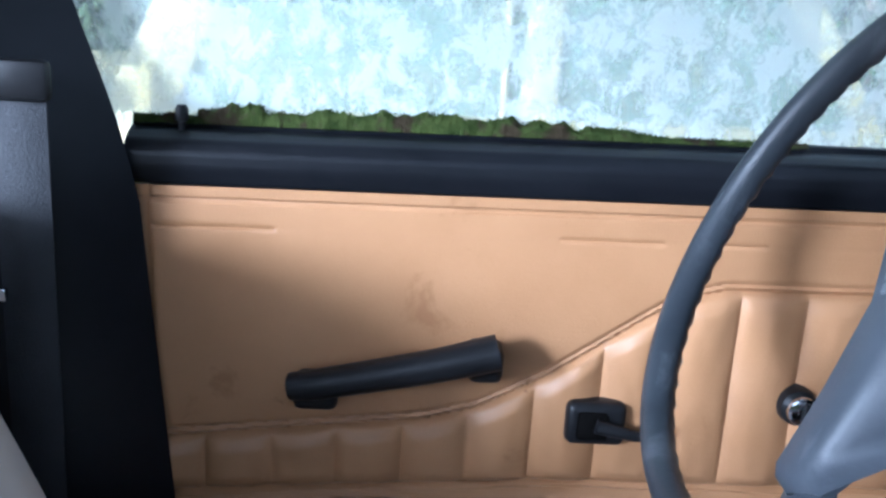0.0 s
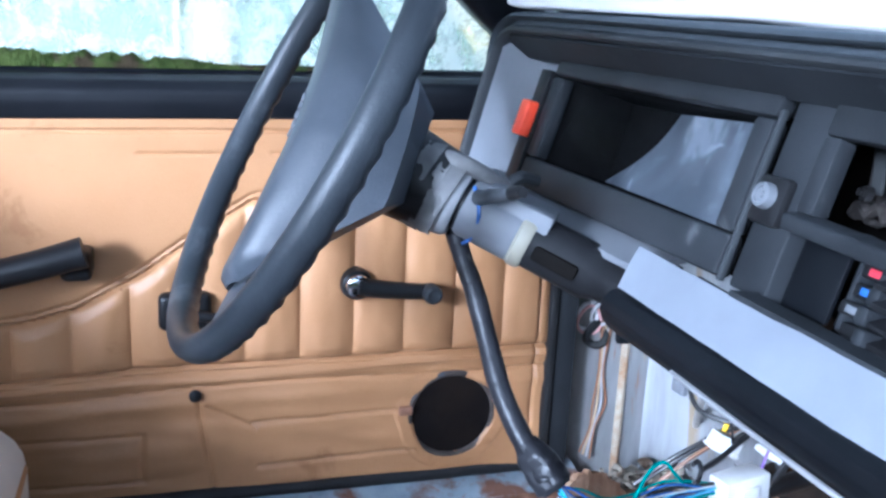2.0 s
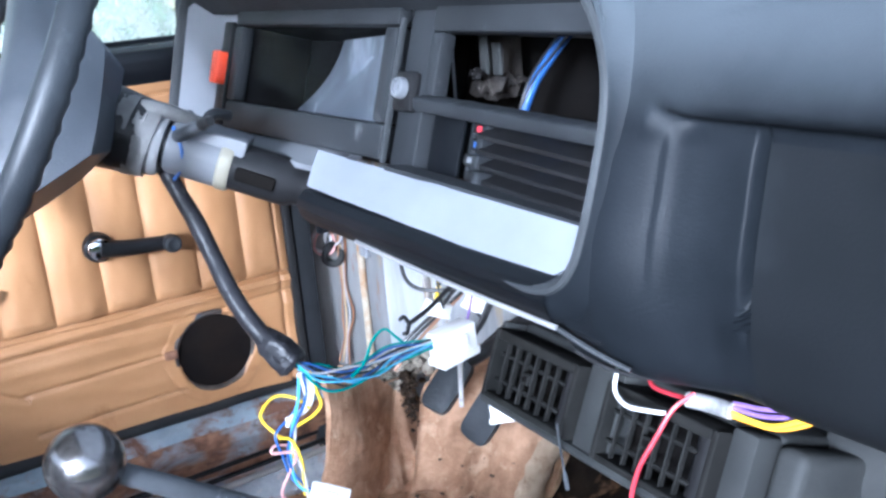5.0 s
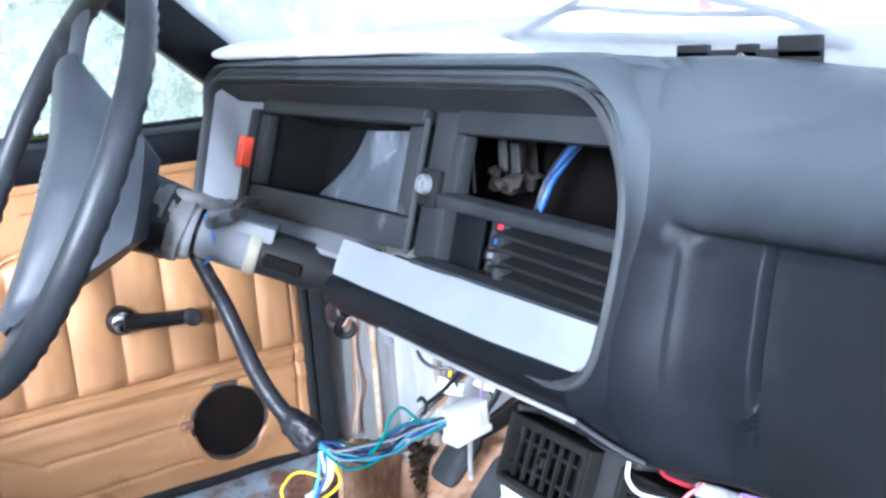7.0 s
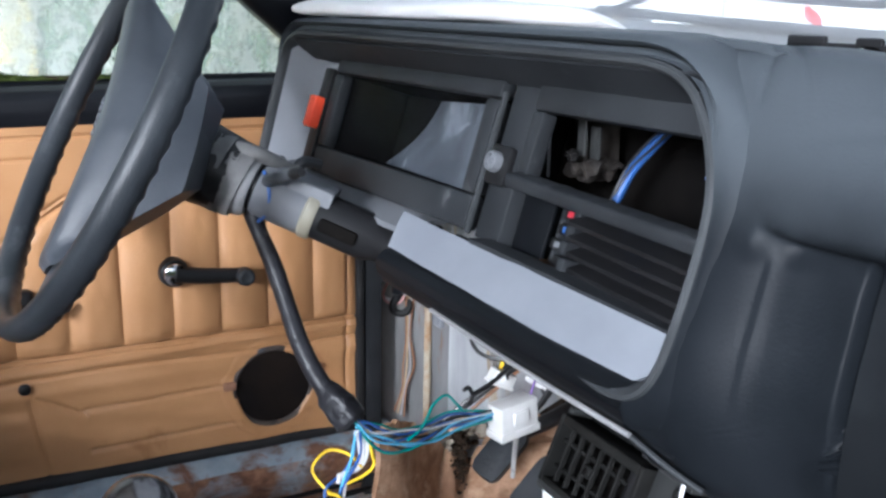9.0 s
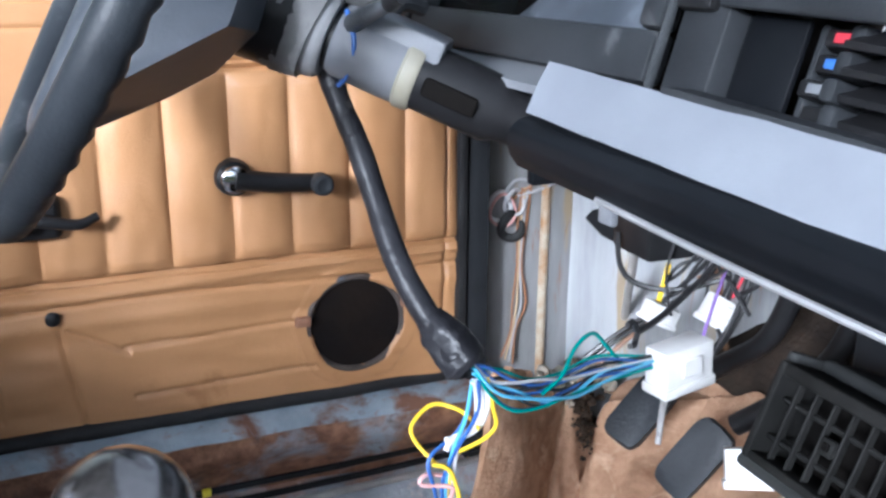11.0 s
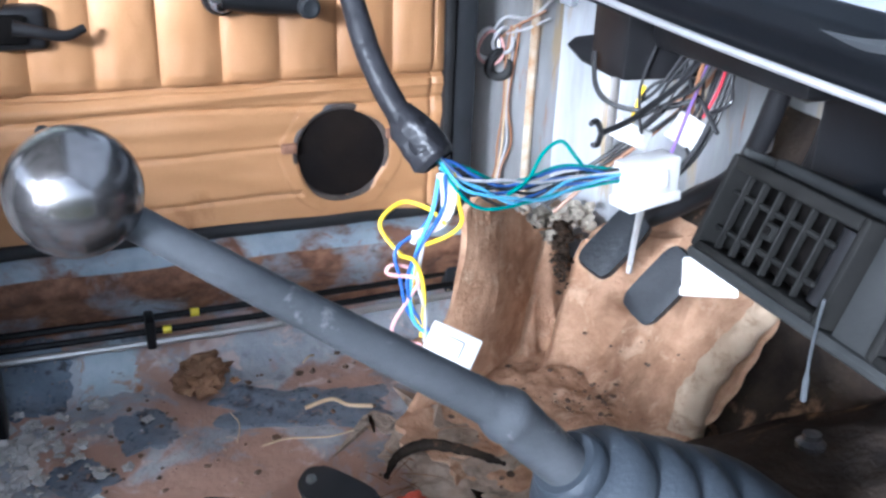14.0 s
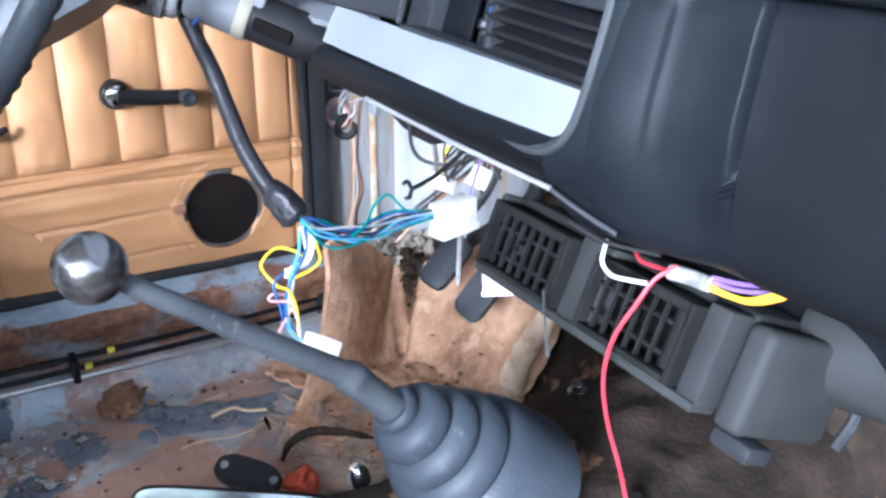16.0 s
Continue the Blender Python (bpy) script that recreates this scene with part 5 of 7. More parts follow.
part("shroud", box((0.705, -0.30, 0.655), (0.725, 0.135, 0.815), 0.006), KNEE_BLACK, heater, "black heater box behind the vents")
part("duct_clamp", tube([(0.70, -0.25, 0.60), (0.715, -0.252, 0.62), (0.722, -0.25, 0.64)], 0.005, 8), DARK_GREY, heater)
VENT_GREY = surf("dusty_vent_plastic", (0.0055, 0.0055, 0.0052), (0.0110, 0.0108, 0.0102), 30, 0.7, bump=0.2, spec=0.1)


def vent_unit(y0, w):
    """A square vent: frame, sunken box with its shade painted near black, two layers of bars with a finger tab, and a
    dark roller at one side.
    """
    m = VM @ Matrix.Translation((0, y0, 0))
    h0, h1 = 0.010, 0.076
    v = part("air_vent", box((0.028, -w + 0.004, h0 + 0.003), (0.06, -0.004, h1 - 0.003), 0.003, 2, m), CAVITY_SHADE, heater, "black square air vent")
    for a in ((-w, -w + 0.006, h0, h1), (-0.006, 0, h0, h1), (-w + 0.006, -0.006, h0, h0 + 0.006), (-w + 0.006, -0.006, h1 - 0.009, h1)):
        part("vent_frame", box((-0.008, a[0], a[2]), (0.030, a[1], a[3]), 0.002, 2, m), VENT_GREY, v)
    for k in range(6):
        y = -0.010 - (w - 0.034) * (k + 0.5) / 6
        part("vent_bar", box((-0.003, y - 0.0011, h0 + 0.006), (0.003, y + 0.0011, h1 - 0.009), 0.0008, 1, m), VENT_GREY, v)
    for z in (h0 + 0.018, h1 - 0.023):
        part("vent_slat", box((0.0, -w + 0.022, z - 0.0018), (0.004, -0.006, z + 0.0018), 0.001, 1, m), VENT_GREY, v)
    part("vent_roller", lathe([(h0 + 0.008, 0.012), (h1 - 0.011, 0.012)], m @ Vector((0.014, -w + 0.018, 0.0)), m.to_3x3() @ Vector((0, 0, 1)), 24), BLACK_PLASTIC, v)
    part("vent_tab", box((-0.006, -w * 0.5 + 0.000, 0.037), (-0.001, -w * 0.5 + 0.011, 0.048), 0.002, 2, m), VENT_GREY, v)
    # small dark square painted as the shade of a hollow in the tab
    part("tab_hollow_shade", box((-0.0072, -w * 0.5 + 0.003, 0.040), (-0.0055, -w * 0.5 + 0.008, 0.045), 0.0005, 1, m), CAVITY_SHADE, v)
    return v


vent_unit(0.0, 0.122)
vent_unit(-0.158, 0.118)


# ---- floor felt ----
def felt_left(u, v):
    lo = Vector((0.505, 0.445, 0.312)).lerp(Vector((0.676, 0.518, 0.330)), u)
    hi = Vector((0.565, 0.452, 0.548)).lerp(Vector((0.716, 0.566, 0.452)), u)
    p = lo.lerp(hi, v)
    bow = math.sin(math.pi * u) * math.sin(math.pi * min(1, 0.15 + v * 0.8))
    p += Vector((-0.020, -0.030, 0.0)) * bow
    p.x += 0.014 * math.sin(math.pi * v) * (1 - u)
    p.z += 0.030 * math.sin(math.pi * u ** 0.8) * v ** 2
    p += Vector((0.008, -0.010, 0.006)) * (0.7 * noise.noise((u * 1.2, v * 2.0, 0)) + 0.2 * noise.noise((u * 3, v * 5, 3)) + 0.06 * noise.noise((u * 14, v * 14, 1)))
    if v > 0.9:
        p.z += 0.008 * noise.noise((u * 20, 3, 1))
    return p


def felt_main(u, v):
    y = 0.600 - 0.325 * u
    x = 0.505 + 0.365 * v
    t = max(0.0, (x - 0.735 + 1.1 * max(0.0, y - 0.47)) / 0.16)
    n = noise.noise((x * 7, y * 7, 0))
    z = 0.312 + 0.24 * t ** 1.2 + 0.016 * n + 0.007 * noise.noise((x * 26, y * 26, 0)) + 0.003 * noise.noise((x * 70, y * 70, 5))
    top = lerp_line(y, [(0.28, 0.545), (0.37, 0.525), (0.46, 0.482), (0.52, 0.462), (0.60, 0.450)]) + 0.012 * noise.noise((y * 30, 1, 7))
    z = min(z, top)
    z -= 0.11 * ngauss((x - 0.735) * 0.8 + (0.553 - y) + 0.006 * noise.noise((x * 40, y * 40, 2)), 0.015) * max(0.0, min(1.0, (x - 0.66) / 0.05))
    edge = 0.055 * noise.noise((y * 11, 4, 0)) + 0.02 * noise.noise((y * 45, 4, 0)) + 0.10 * max(0, y - 0.44)
    x += edge * max(0, 1 - v * 3)
    w = max(0.0, (u - 0.86) / 0.14)
    y += (0.018 * noise.noise((x * 16, 9, 0)) + 0.012 * noise.noise((x * 60, 9, 0))) * w
    z += 0.02 * w * w * min(1.0, max(0.0, (x - 0.60) / 0.12))
    return Vector((x, y, max(z, floor_z(x, y) + 0.004)))


def felt_torn(u, v):
    # the thick edge of the mat, rolled over
    p = Vector((0.752, 0.292, 0.338)).lerp(Vector((0.812, 0.282, 0.500)), u)
    p.y += 0.012 * math.sin(5 * u) + 0.006 * noise.noise((u * 6, 2, 0))
    w = 0.056 - 0.016 * u + 0.010 * noise.noise((u * 7, 2, 0)) + 0.003 * noise.noise((u * 40, 5, 0)) * (1 if v > 0.9 else 0)
    a = -0.5 + 2.9 * v
    r = w * 0.36
    p += Vector((0.60, -0.74, 0.0)) * (r * math.sin(a)) + Vector((-0.62, -0.50, 0.45)) * (r * math.cos(a) * 0.8 + 0.005 * noise.noise((u * 7, v * 3, 1)) + 0.0016 * noise.noise((u * 40, v * 16, 1)))
    return p


def frayed_pt(u, v):
    # thin worn-out felt lying on the steel, its outline ragged
    x, y = 0.452 + 0.150 * u, 0.205 + 0.262 * v
    n = noise.noise((v * 5, 1, 4)) + 0.6 * noise.noise((v * 17, 1, 4))
    x += 0.030 * n * (1 - u) + 0.02 * math.sin(3 * v) * (1 - u)
    y += (0.030 * noise.noise((u * 5, 7, 2)) + 0.012 * noise.noise((u * 21, 7, 2))) * (2 * v - 1)
    e = min(u, v, 1 - v) * 6
    z = floor_z(x, y) + 0.002 + 0.007 * min(1.0, e) + 0.012 * max(0.0, noise.noise((x * 22, y * 22, 3))) + 0.004 * noise.noise((x * 70, y * 70, 3))
    return Vector((x, y, z + 0.12 * max(0.0, 0.305 - y)))


PALE_FELT = surf("bleached_felt", (0.32, 0.235, 0.16), (0.46, 0.36, 0.26), 14, 0.95, bump=1.0, bump_scale=140, stain=(0.2, 0.13, 0.08), stain_scale=9, stain_at=0.6, spec=0.1)
felt = thing("floor_felt", (0.62, 0.43, 0.31), "torn brown felt matting over the footwell", "floor mat")
part("mat", sheet(felt_main, 110, 130, 0.006), FELT, felt)
part("torn_edge", sheet(felt_torn, 60, 20, 0.005), PALE_FELT, felt, "bleached torn edge standing up")
FRAYED = surf("frayed_grey_felt", (0.26, 0.20, 0.15), (0.44, 0.355, 0.28), 22, 0.95, bump=1.0, bump_scale=150, stain=(0.11, 0.085, 0.068), stain_scale=16, stain_at=0.55, stain2=(0.42, 0.27, 0.16), stain2_at=0.60, detail=12.0, spec=0.1, edge=0.1)
part("frayed_edge", sheet(frayed_pt, 60, 80, 0.003), FRAYED, felt, "frayed grey-brown felt on the rusty floor")
part("rolled_scrap", tube([(0.444, 0.338, 0.318), (0.462, 0.352, 0.332), (0.490, 0.345, 0.344), (0.520, 0.312, 0.352), (0.540, 0.270, 0.362)], lambda f: 0.0025 + 0.0035 * math.sin(math.pi * f) + 0.002 * noise.noise((f * 24, 0, 0)), 10, 10), DARK_FELT, felt, "dark rolled scrap of felt")
part("flap", sheet(felt_left, 60, 60, 0.008), FELT, felt, "stiff brown felt flap standing up by the sill")

# ---- pedals ----
PEDAL_RUBBER = surf("worn_pedal_rubber", (0.016, 0.018, 0.021), (0.028, 0.031, 0.035), 18, 0.5, bump=0.5, bump_scale=200, stain=(0.075, 0.078, 0.082), stain_scale=26, stain_at=0.62, spec=0.3)
for nm, p, q, a, lab in (("clutch_pedal", (0.709, 0.436, 0.468), (0.785, 0.447, 0.532), [(0.775, 0.43, 0.525), (0.80, 0.39, 0.56), (0.815, 0.34, 0.61), (0.82, 0.31, 0.70), (0.83, 0.30, 0.80)], "black rubber clutch pedal with worn pad"),
                        ("brake_pedal", (0.722, 0.358, 0.450), (0.767, 0.338, 0.520), [(0.775, 0.33, 0.525), (0.80, 0.29, 0.57), (0.82, 0.25, 0.64), (0.83, 0.24, 0.75)], "black rubber brake pedal with worn pad")):
    p, q = Vector(p), Vector(q)
    pd = thing(nm, tuple(p), lab, "pedal")
    d = (q - p).normalized()
    s_ = d.cross(Vector((-0.7, -0.5, 0.55))).normalized()
    n_ = s_.cross(d)
    m = Matrix(((s_.x, n_.x, d.x, p.x), (s_.y, n_.y, d.y, p.y), (s_.z, n_.z, d.z, p.z), (0, 0, 0, 1)))
    part("pad", extrude_poly([(0.022 * math.copysign(abs(math.cos(k * math.pi / 14)) ** 0.35, math.cos(k * math.pi / 14)), 0.042 + 0.043 * math.copysign(abs(math.sin(k * math.pi / 14)) ** 0.35, math.sin(k * math.pi / 14))) for k in range(28)], -0.006, 0.006, 0.002, m @ Matrix(((1, 0, 0, 0), (0, 0, 1, 0), (0, 1, 0, 0), (0, 0, 0, 1)))), PEDAL_RUBBER, pd, "dark grey worn rubber pad")
    part("arm", tube(a, 0.011, 10), BLACK_PLASTIC, pd)

# ---- driver's seat ----
seat = thing("driver_seat", (-0.40, 0.37, 0.35), "beige vinyl driver seat", "car seat")
part("backrest", sheet(lambda u, v: Vector((-0.372 + 0.17 * math.cos(2 * math.pi * v) * (0.85 - 0.25 * u) - 0.16 * u, 0.345 + 0.215 * math.copysign(abs(math.sin(2 * math.pi * v)) ** 0.7, math.sin(2 * math.pi * v)) * (1 - 0.3 * u ** 6), 0.52 + 0.44 * u)), 20, 40), SEAT_CLOTH, seat)
part("cushion", box((-0.46, 0.135, 0.44), (-0.008, 0.555, 0.648), 0.055, 5), SEAT_CLOTH, seat)
part("seat_base", box((-0.44, 0.18, 0.30), (-0.06, 0.51, 0.46), 0.01, 2), BLACK_PLASTIC, seat)
part("piping", tube([(-0.40, 0.136, 0.603), (-0.22, 0.136, 0.605), (-0.053, 0.14, 0.603), (-0.011, 0.19, 0.601), (-0.009, 0.345, 0.601), (-0.011, 0.50, 0.601)], 0.004, 8), TAN, seat, "tan piping")
part("rail_foot", box((-0.12, 0.535, 0.297), (0.092, 0.575, 0.415), 0.006, 2), BLACK_PLASTIC, seat, "black seat rail foot")

# ---- white sheet on the dash ----
def foam_pt(u, v):
    # a soft slab, rounded all round, sagging with the dash
    y = 0.60 - 0.53 * u
    a = 2 * math.pi * v
    end = max(0.0, 1 - abs(2 * u - 1) ** 14) ** 0.5
    x0, x1 = 0.055 + 0.05 * u + 0.02 * u ** 6, 0.275 - 0.03 * u ** 4
    x = (x0 + x1) / 2 + (x1 - x0) / 2 * math.copysign(abs(math.cos(a)) ** 0.35, math.cos(a)) * (0.92 + 0.08 * end)
    f = min(1.0, max(0.0, (x - 0.098) / 0.215) / 0.7)
    w = (x - x0) / (x1 - x0)
    z = 1.0665 - 0.044 * f * f * (3 - 2 * f) + 0.013 + 0.010 * math.sin(math.pi * min(1, u * 0.9 + 0.1)) * math.sin(math.pi * min(1, max(0, w)))
    z += 0.0115 * end * math.copysign(abs(math.sin(a)) ** 0.6, math.sin(a)) + 0.003 * noise.noise((x * 18, y * 9, 2))
    return Vector((x, y + 0.012 * noise.noise((x * 20, 3, 1)) * u, z))


tagged(part("foam_sheet", dash_bm(sheet(foam_pt, 60, 48)), PAD_WHITE, label="white foam sheet lying on the dash top"), category="foam sheet")


# ---- wiring ----
def wires(parent, name, specs, r=0.0016):
    for colour, pts in specs:
        part(name, tube(pts, r, 6, 5), W[colour], parent, colour + " wire")


loom = thing("column_wiring_loom", (0.43, 0.21, 0.69), "black taped wiring loom hanging from the column", "wiring loom")
LOOM = [(0.375, 0.335, 0.885), (0.384, 0.327, 0.855), (0.391, 0.312, 0.830), (0.398, 0.29, 0.792), (0.404, 0.265, 0.756), (0.415, 0.24, 0.725), (0.431, 0.212, 0.697)]
part("taped_sleeve", tube(LOOM, lambda f: 0.0086 + 0.0012 * f + 0.0006 * noise.noise((f * 9, 0, 0)) + 0.00025 * noise.noise((f * 60, 5, 0)), 14, 34), TAPE_BLACK, loom, "glossy black tape sleeve")
LE = (Vector((0.444, 0.206, 0.682)) - Vector((0.414, 0.240, 0.725))).normalized()


def loom_end_pt(u, v):
    # a squarish lump of many turns of tape, its last turn loose
    p = Vector((0.4175, 0.236, 0.720)) + LE * 0.046 * u
    a = 2 * math.pi * v
    e1 = LE.orthogonal().normalized()
    e2 = LE.cross(e1)
    r = (0.0092 + 0.0042 * ease(u * 3.0)) * (abs(math.cos(a)) ** 4 + abs(math.sin(a)) ** 4) ** -0.25 * (1 - 0.25 * ease((u - 0.9) * 10))
    r += 0.0016 * noise.noise((u * 5, math.cos(a) * 2, math.sin(a) * 2)) + 0.0012 * math.floor(u * 5 + v) * 0.3
    return p + (e1 * math.cos(a) + e2 * math.sin(a)) * r


part("loom_end", sheet(loom_end_pt, 30, 32), TAPE_BLACK, loom, "bulky black tape end")
rng = random.Random(11)
TEAL = [(0.440, 0.209, 0.690), (0.455, 0.211, 0.676), (0.475, 0.215, 0.664), (0.500, 0.22, 0.655), (0.530, 0.23, 0.652), (0.565, 0.24, 0.655), (0.617, 0.25, 0.650)]
for k, c in enumerate(("blue", "blue", "black", "cyan", "black", "teal", "black", "blue", "teal", "grey", "black", "cyan")):
    o = Vector((rng.uniform(-0.004, 0.004), rng.uniform(-0.007, 0.007), rng.uniform(-0.007, 0.007)))
    pts = [Vector(p) + o * (0.3 + 1.3 * math.sin(math.pi * i / 6)) + Vector((0, 0, 0.004 * math.sin(i * 1.7 + k))) for i, p in enumerate(TEAL)]
    part("wire", tube(pts, 0.0013, 6, 5), W[c], loom, c + " wire")
part("wire", tube([(0.50, 0.218, 0.655), (0.520, 0.225, 0.664), (0.536, 0.235, 0.680), (0.555, 0.243, 0.686), (0.569, 0.245, 0.673), (0.588, 0.25, 0.652)], 0.0016, 8), W["teal"], loom, "teal wire loop")
BW = Vector((0.643, 0.250, 0.643))


def connector(name, c, size, turn, lab, material=WHITE_PLASTIC, group=""):
    """turn: three angles, or the directions of its width and its height."""
    th = thing(name, tuple(c), lab, "connector", group)
    if len(turn) == 2:
        ex, ez = Vector(turn[0]).normalized(), Vector(turn[1])
        ez = (ez - ex * ez.dot(ex)).normalized()
        ey = ez.cross(ex)
        m = Matrix(((ex.x, ey.x, ez.x, c[0]), (ex.y, ey.y, ez.y, c[1]), (ex.z, ey.z, ez.z, c[2]), (0, 0, 0, 1)))
    else:
        m = Matrix.Translation(c) @ Euler([radians(a) for a in turn]).to_matrix().to_4x4()
    sx, sy, sz = [q / 2 for q in size]
    part("shell", box((-sx, -sy, -sz), (sx, sy, sz), 0.002, 2, m), material, th)
    part("latch", box((-sx * 0.4, -sy - 0.003, -sz * 0.2), (sx * 0.4, -sy, sz * 0.6), 0.001, 1, m), material, th)
    part("skirt", box((-sx * 1.08, -sy * 1.1, -sz), (sx * 1.08, sy * 1.1, -sz * 0.55), 0.0015, 2, m), material, th)
    return th


connector("plug_connector", BW, (0.052, 0.026, 0.040), (0, -4, 10), "large white plug connector on teal wires")
connector("plug_connector", Vector((0.662, 0.173, 0.585)), (0.042, 0.021, 0.031), ((0.816, -0.562, 0.10), (0.12, 0.40, 0.91)), "small white plug connector by the heater vent")
connector("plug_connector", Vector((0.692, 0.268, 0.676)), (0.028, 0.018, 0.026), (0, 30, 0), "small white plug connector under the dash")
connector("plug_connector", Vector((0.655, 0.300, 0.668)), (0.030, 0.018, 0.018), (0, 25, 0), "small white plug connector under the dash")
HC = Vector((0.445, 0.186, 0.546))
hang = connector("hanging_connector", HC, (0.040, 0.024, 0.034), ((0.79, -0.50, -0.33), (0.48, 0.30, 0.80)), "white plug connector hanging on coloured wires")
wires(hang, "wire", [("yellow", [(0.452, 0.210, 0.680), (0.458, 0.212, 0.655), (0.462, 0.215, 0.638), (0.452, 0.216, 0.628), (0.430, 0.215, 0.622)])])
wires(hang, "wire", [("yellow", [(0.447, 0.212, 0.640), (0.445, 0.24, 0.641), (0.427, 0.25, 0.645), (0.408, 0.242, 0.637), (0.406, 0.235, 0.628), (0.416, 0.22, 0.615), (0.425, 0.212, 0.610), (0.420, 0.206, 0.585), (0.428, 0.199, 0.556)])])
wires(hang, "wire", [("yellow", [(0.412, 0.213, 0.618), (0.424, 0.209, 0.612), (0.430, 0.205, 0.588), (0.426, 0.198, 0.555)])])
wires(hang, "wire", [("blue", [(0.442, 0.211, 0.680), (0.440, 0.214, 0.655), (0.432, 0.22, 0.634), (0.410, 0.214, 0.622), (0.412, 0.208, 0.600), (0.417, 0.204, 0.575), (0.432, 0.196, 0.552)])])
wires(hang, "wire", [("blue", [(0.444, 0.206, 0.680), (0.446, 0.214, 0.650), (0.428, 0.214, 0.620), (0.417, 0.207, 0.598), (0.424, 0.202, 0.570), (0.440, 0.194, 0.552)])])
wires(hang, "wire", [("cyan", [(0.440, 0.208, 0.680), (0.437, 0.212, 0.650), (0.430, 0.216, 0.626), (0.421, 0.209, 0.602), (0.420, 0.201, 0.570), (0.436, 0.195, 0.553)])])
wires(hang, "wire", [("pink", [(0.425, 0.214, 0.605), (0.407, 0.212, 0.611), (0.403, 0.21, 0.605), (0.425, 0.206, 0.600), (0.418, 0.205, 0.585), (0.404, 0.201, 0.566), (0.408, 0.199, 0.556), (0.425, 0.194, 0.550)])])
wires(hang, "wire", [("pink", [(0.405, 0.20, 0.560), (0.400, 0.197, 0.550), (0.412, 0.193, 0.545), (0.424, 0.191, 0.545)])])
wires(hang, "wire", [("grey", [(0.432, 0.215, 0.625), (0.426, 0.209, 0.598), (0.430, 0.202, 0.575), (0.428, 0.195, 0.552)])])
for o in (0.0, 0.0045, -0.004):
    part("wire", tube([(0.444 + o, 0.208, 0.680), (0.450 + o, 0.213, 0.660), (0.448 + o * 0.6, 0.217, 0.640), (0.434 + o, 0.219, 0.632), (0.424, 0.217, 0.628 + o)], 0.0022, 8), W["white"], hang, "thick white wire")

# loose cable ends, rods and wires under the dash
under = thing("underdash_wiring", (0.70, 0.28, 0.70), "bundle of loose wires hanging under the dash", "wiring")
wires(under, "wire", [("black", [(0.552, 0.178, 0.712), (0.575, 0.19, 0.713), (0.60, 0.205, 0.716), (0.66, 0.235, 0.735), (0.70, 0.25, 0.77)])], 0.0024)
wires(under, "wire", [("black", [(0.70, 0.27, 0.68), (0.71, 0.27, 0.71), (0.72, 0.27, 0.75), (0.72, 0.26, 0.80)])], 0.0024)
wires(under, "wire", [("black", [(0.665, 0.245, 0.645), (0.69, 0.25, 0.67), (0.71, 0.255, 0.71), (0.72, 0.25, 0.78)])], 0.0024)
wires(under, "wire", [("black", [(0.668, 0.25, 0.64), (0.695, 0.255, 0.662), (0.715, 0.258, 0.70), (0.725, 0.25, 0.78)])], 0.0024)
wires(under, "wire", [("violet", [(0.66, 0.25, 0.65), (0.68, 0.26, 0.69), (0.70, 0.265, 0.74), (0.70, 0.26, 0.80)])], 0.0015)
wires(under, "wire", [("red", [(0.70, 0.262, 0.69), (0.712, 0.262, 0.715), (0.72, 0.26, 0.75)])], 0.0014)
wires(under, "wire", [("yellow", [(0.660, 0.31, 0.675), (0.668, 0.315, 0.69), (0.675, 0.32, 0.705)])], 0.0024)
wires(under, "wire", [("black", [(0.630, 0.335, 0.735), (0.632, 0.33, 0.705), (0.645, 0.32, 0.690), (0.672, 0.30, 0.688), (0.70, 0.28, 0.70)])], 0.0024)
wires(under, "wire", [("black", [(0.64, 0.44, 0.55), (0.68, 0.43, 0.585), (0.72, 0.40, 0.63), (0.75, 0.36, 0.69), (0.76, 0.32, 0.75)])], 0.0024)
wires(under, "wire", [("brown", [(0.66, 0.44, 0.54), (0.70, 0.43, 0.58), (0.74, 0.40, 0.63), (0.77, 0.36, 0.69), (0.77, 0.32, 0.75)])], 0.0024)
wires(under, "wire", [("black", [(0.655, 0.45, 0.545), (0.69, 0.44, 0.575), (0.73, 0.41, 0.62), (0.77, 0.36, 0.68)])], 0.0024)
for k in range(12):
    a = Vector((rng.uniform(0.64, 0.70), rng.uniform(0.235, 0.31), rng.uniform(0.655, 0.70)))
    e = Vector((rng.uniform(0.68, 0.75), rng.uniform(0.22, 0.33), 0.80))
    mid = a.lerp(e, 0.5) + Vector((rng.uniform(-0.02, 0.02), rng.uniform(-0.02, 0.02), rng.uniform(-0.02, 0.01)))
    part("wire", tube([a, a.lerp(mid, 0.5) + Vector((rng.uniform(-0.012, 0.012), 0, rng.uniform(-0.012, 0.0))), mid, e], rng.uniform(0.0011, 0.002), 6, 5), W["black" if k % 6 else "brown"], under, "loose wire")
part("cable_fork", tube([(0.552, 0.178, 0.712), (0.545, 0.174, 0.722), (0.538, 0.17, 0.722)], 0.0022, 6), W["black"], under, "black cable fork")
part("cable_fork", tube([(0.552, 0.178, 0.712), (0.546, 0.172, 0.706), (0.54, 0.168, 0.707)], 0.0022, 6), W["black"], under, "black cable fork")
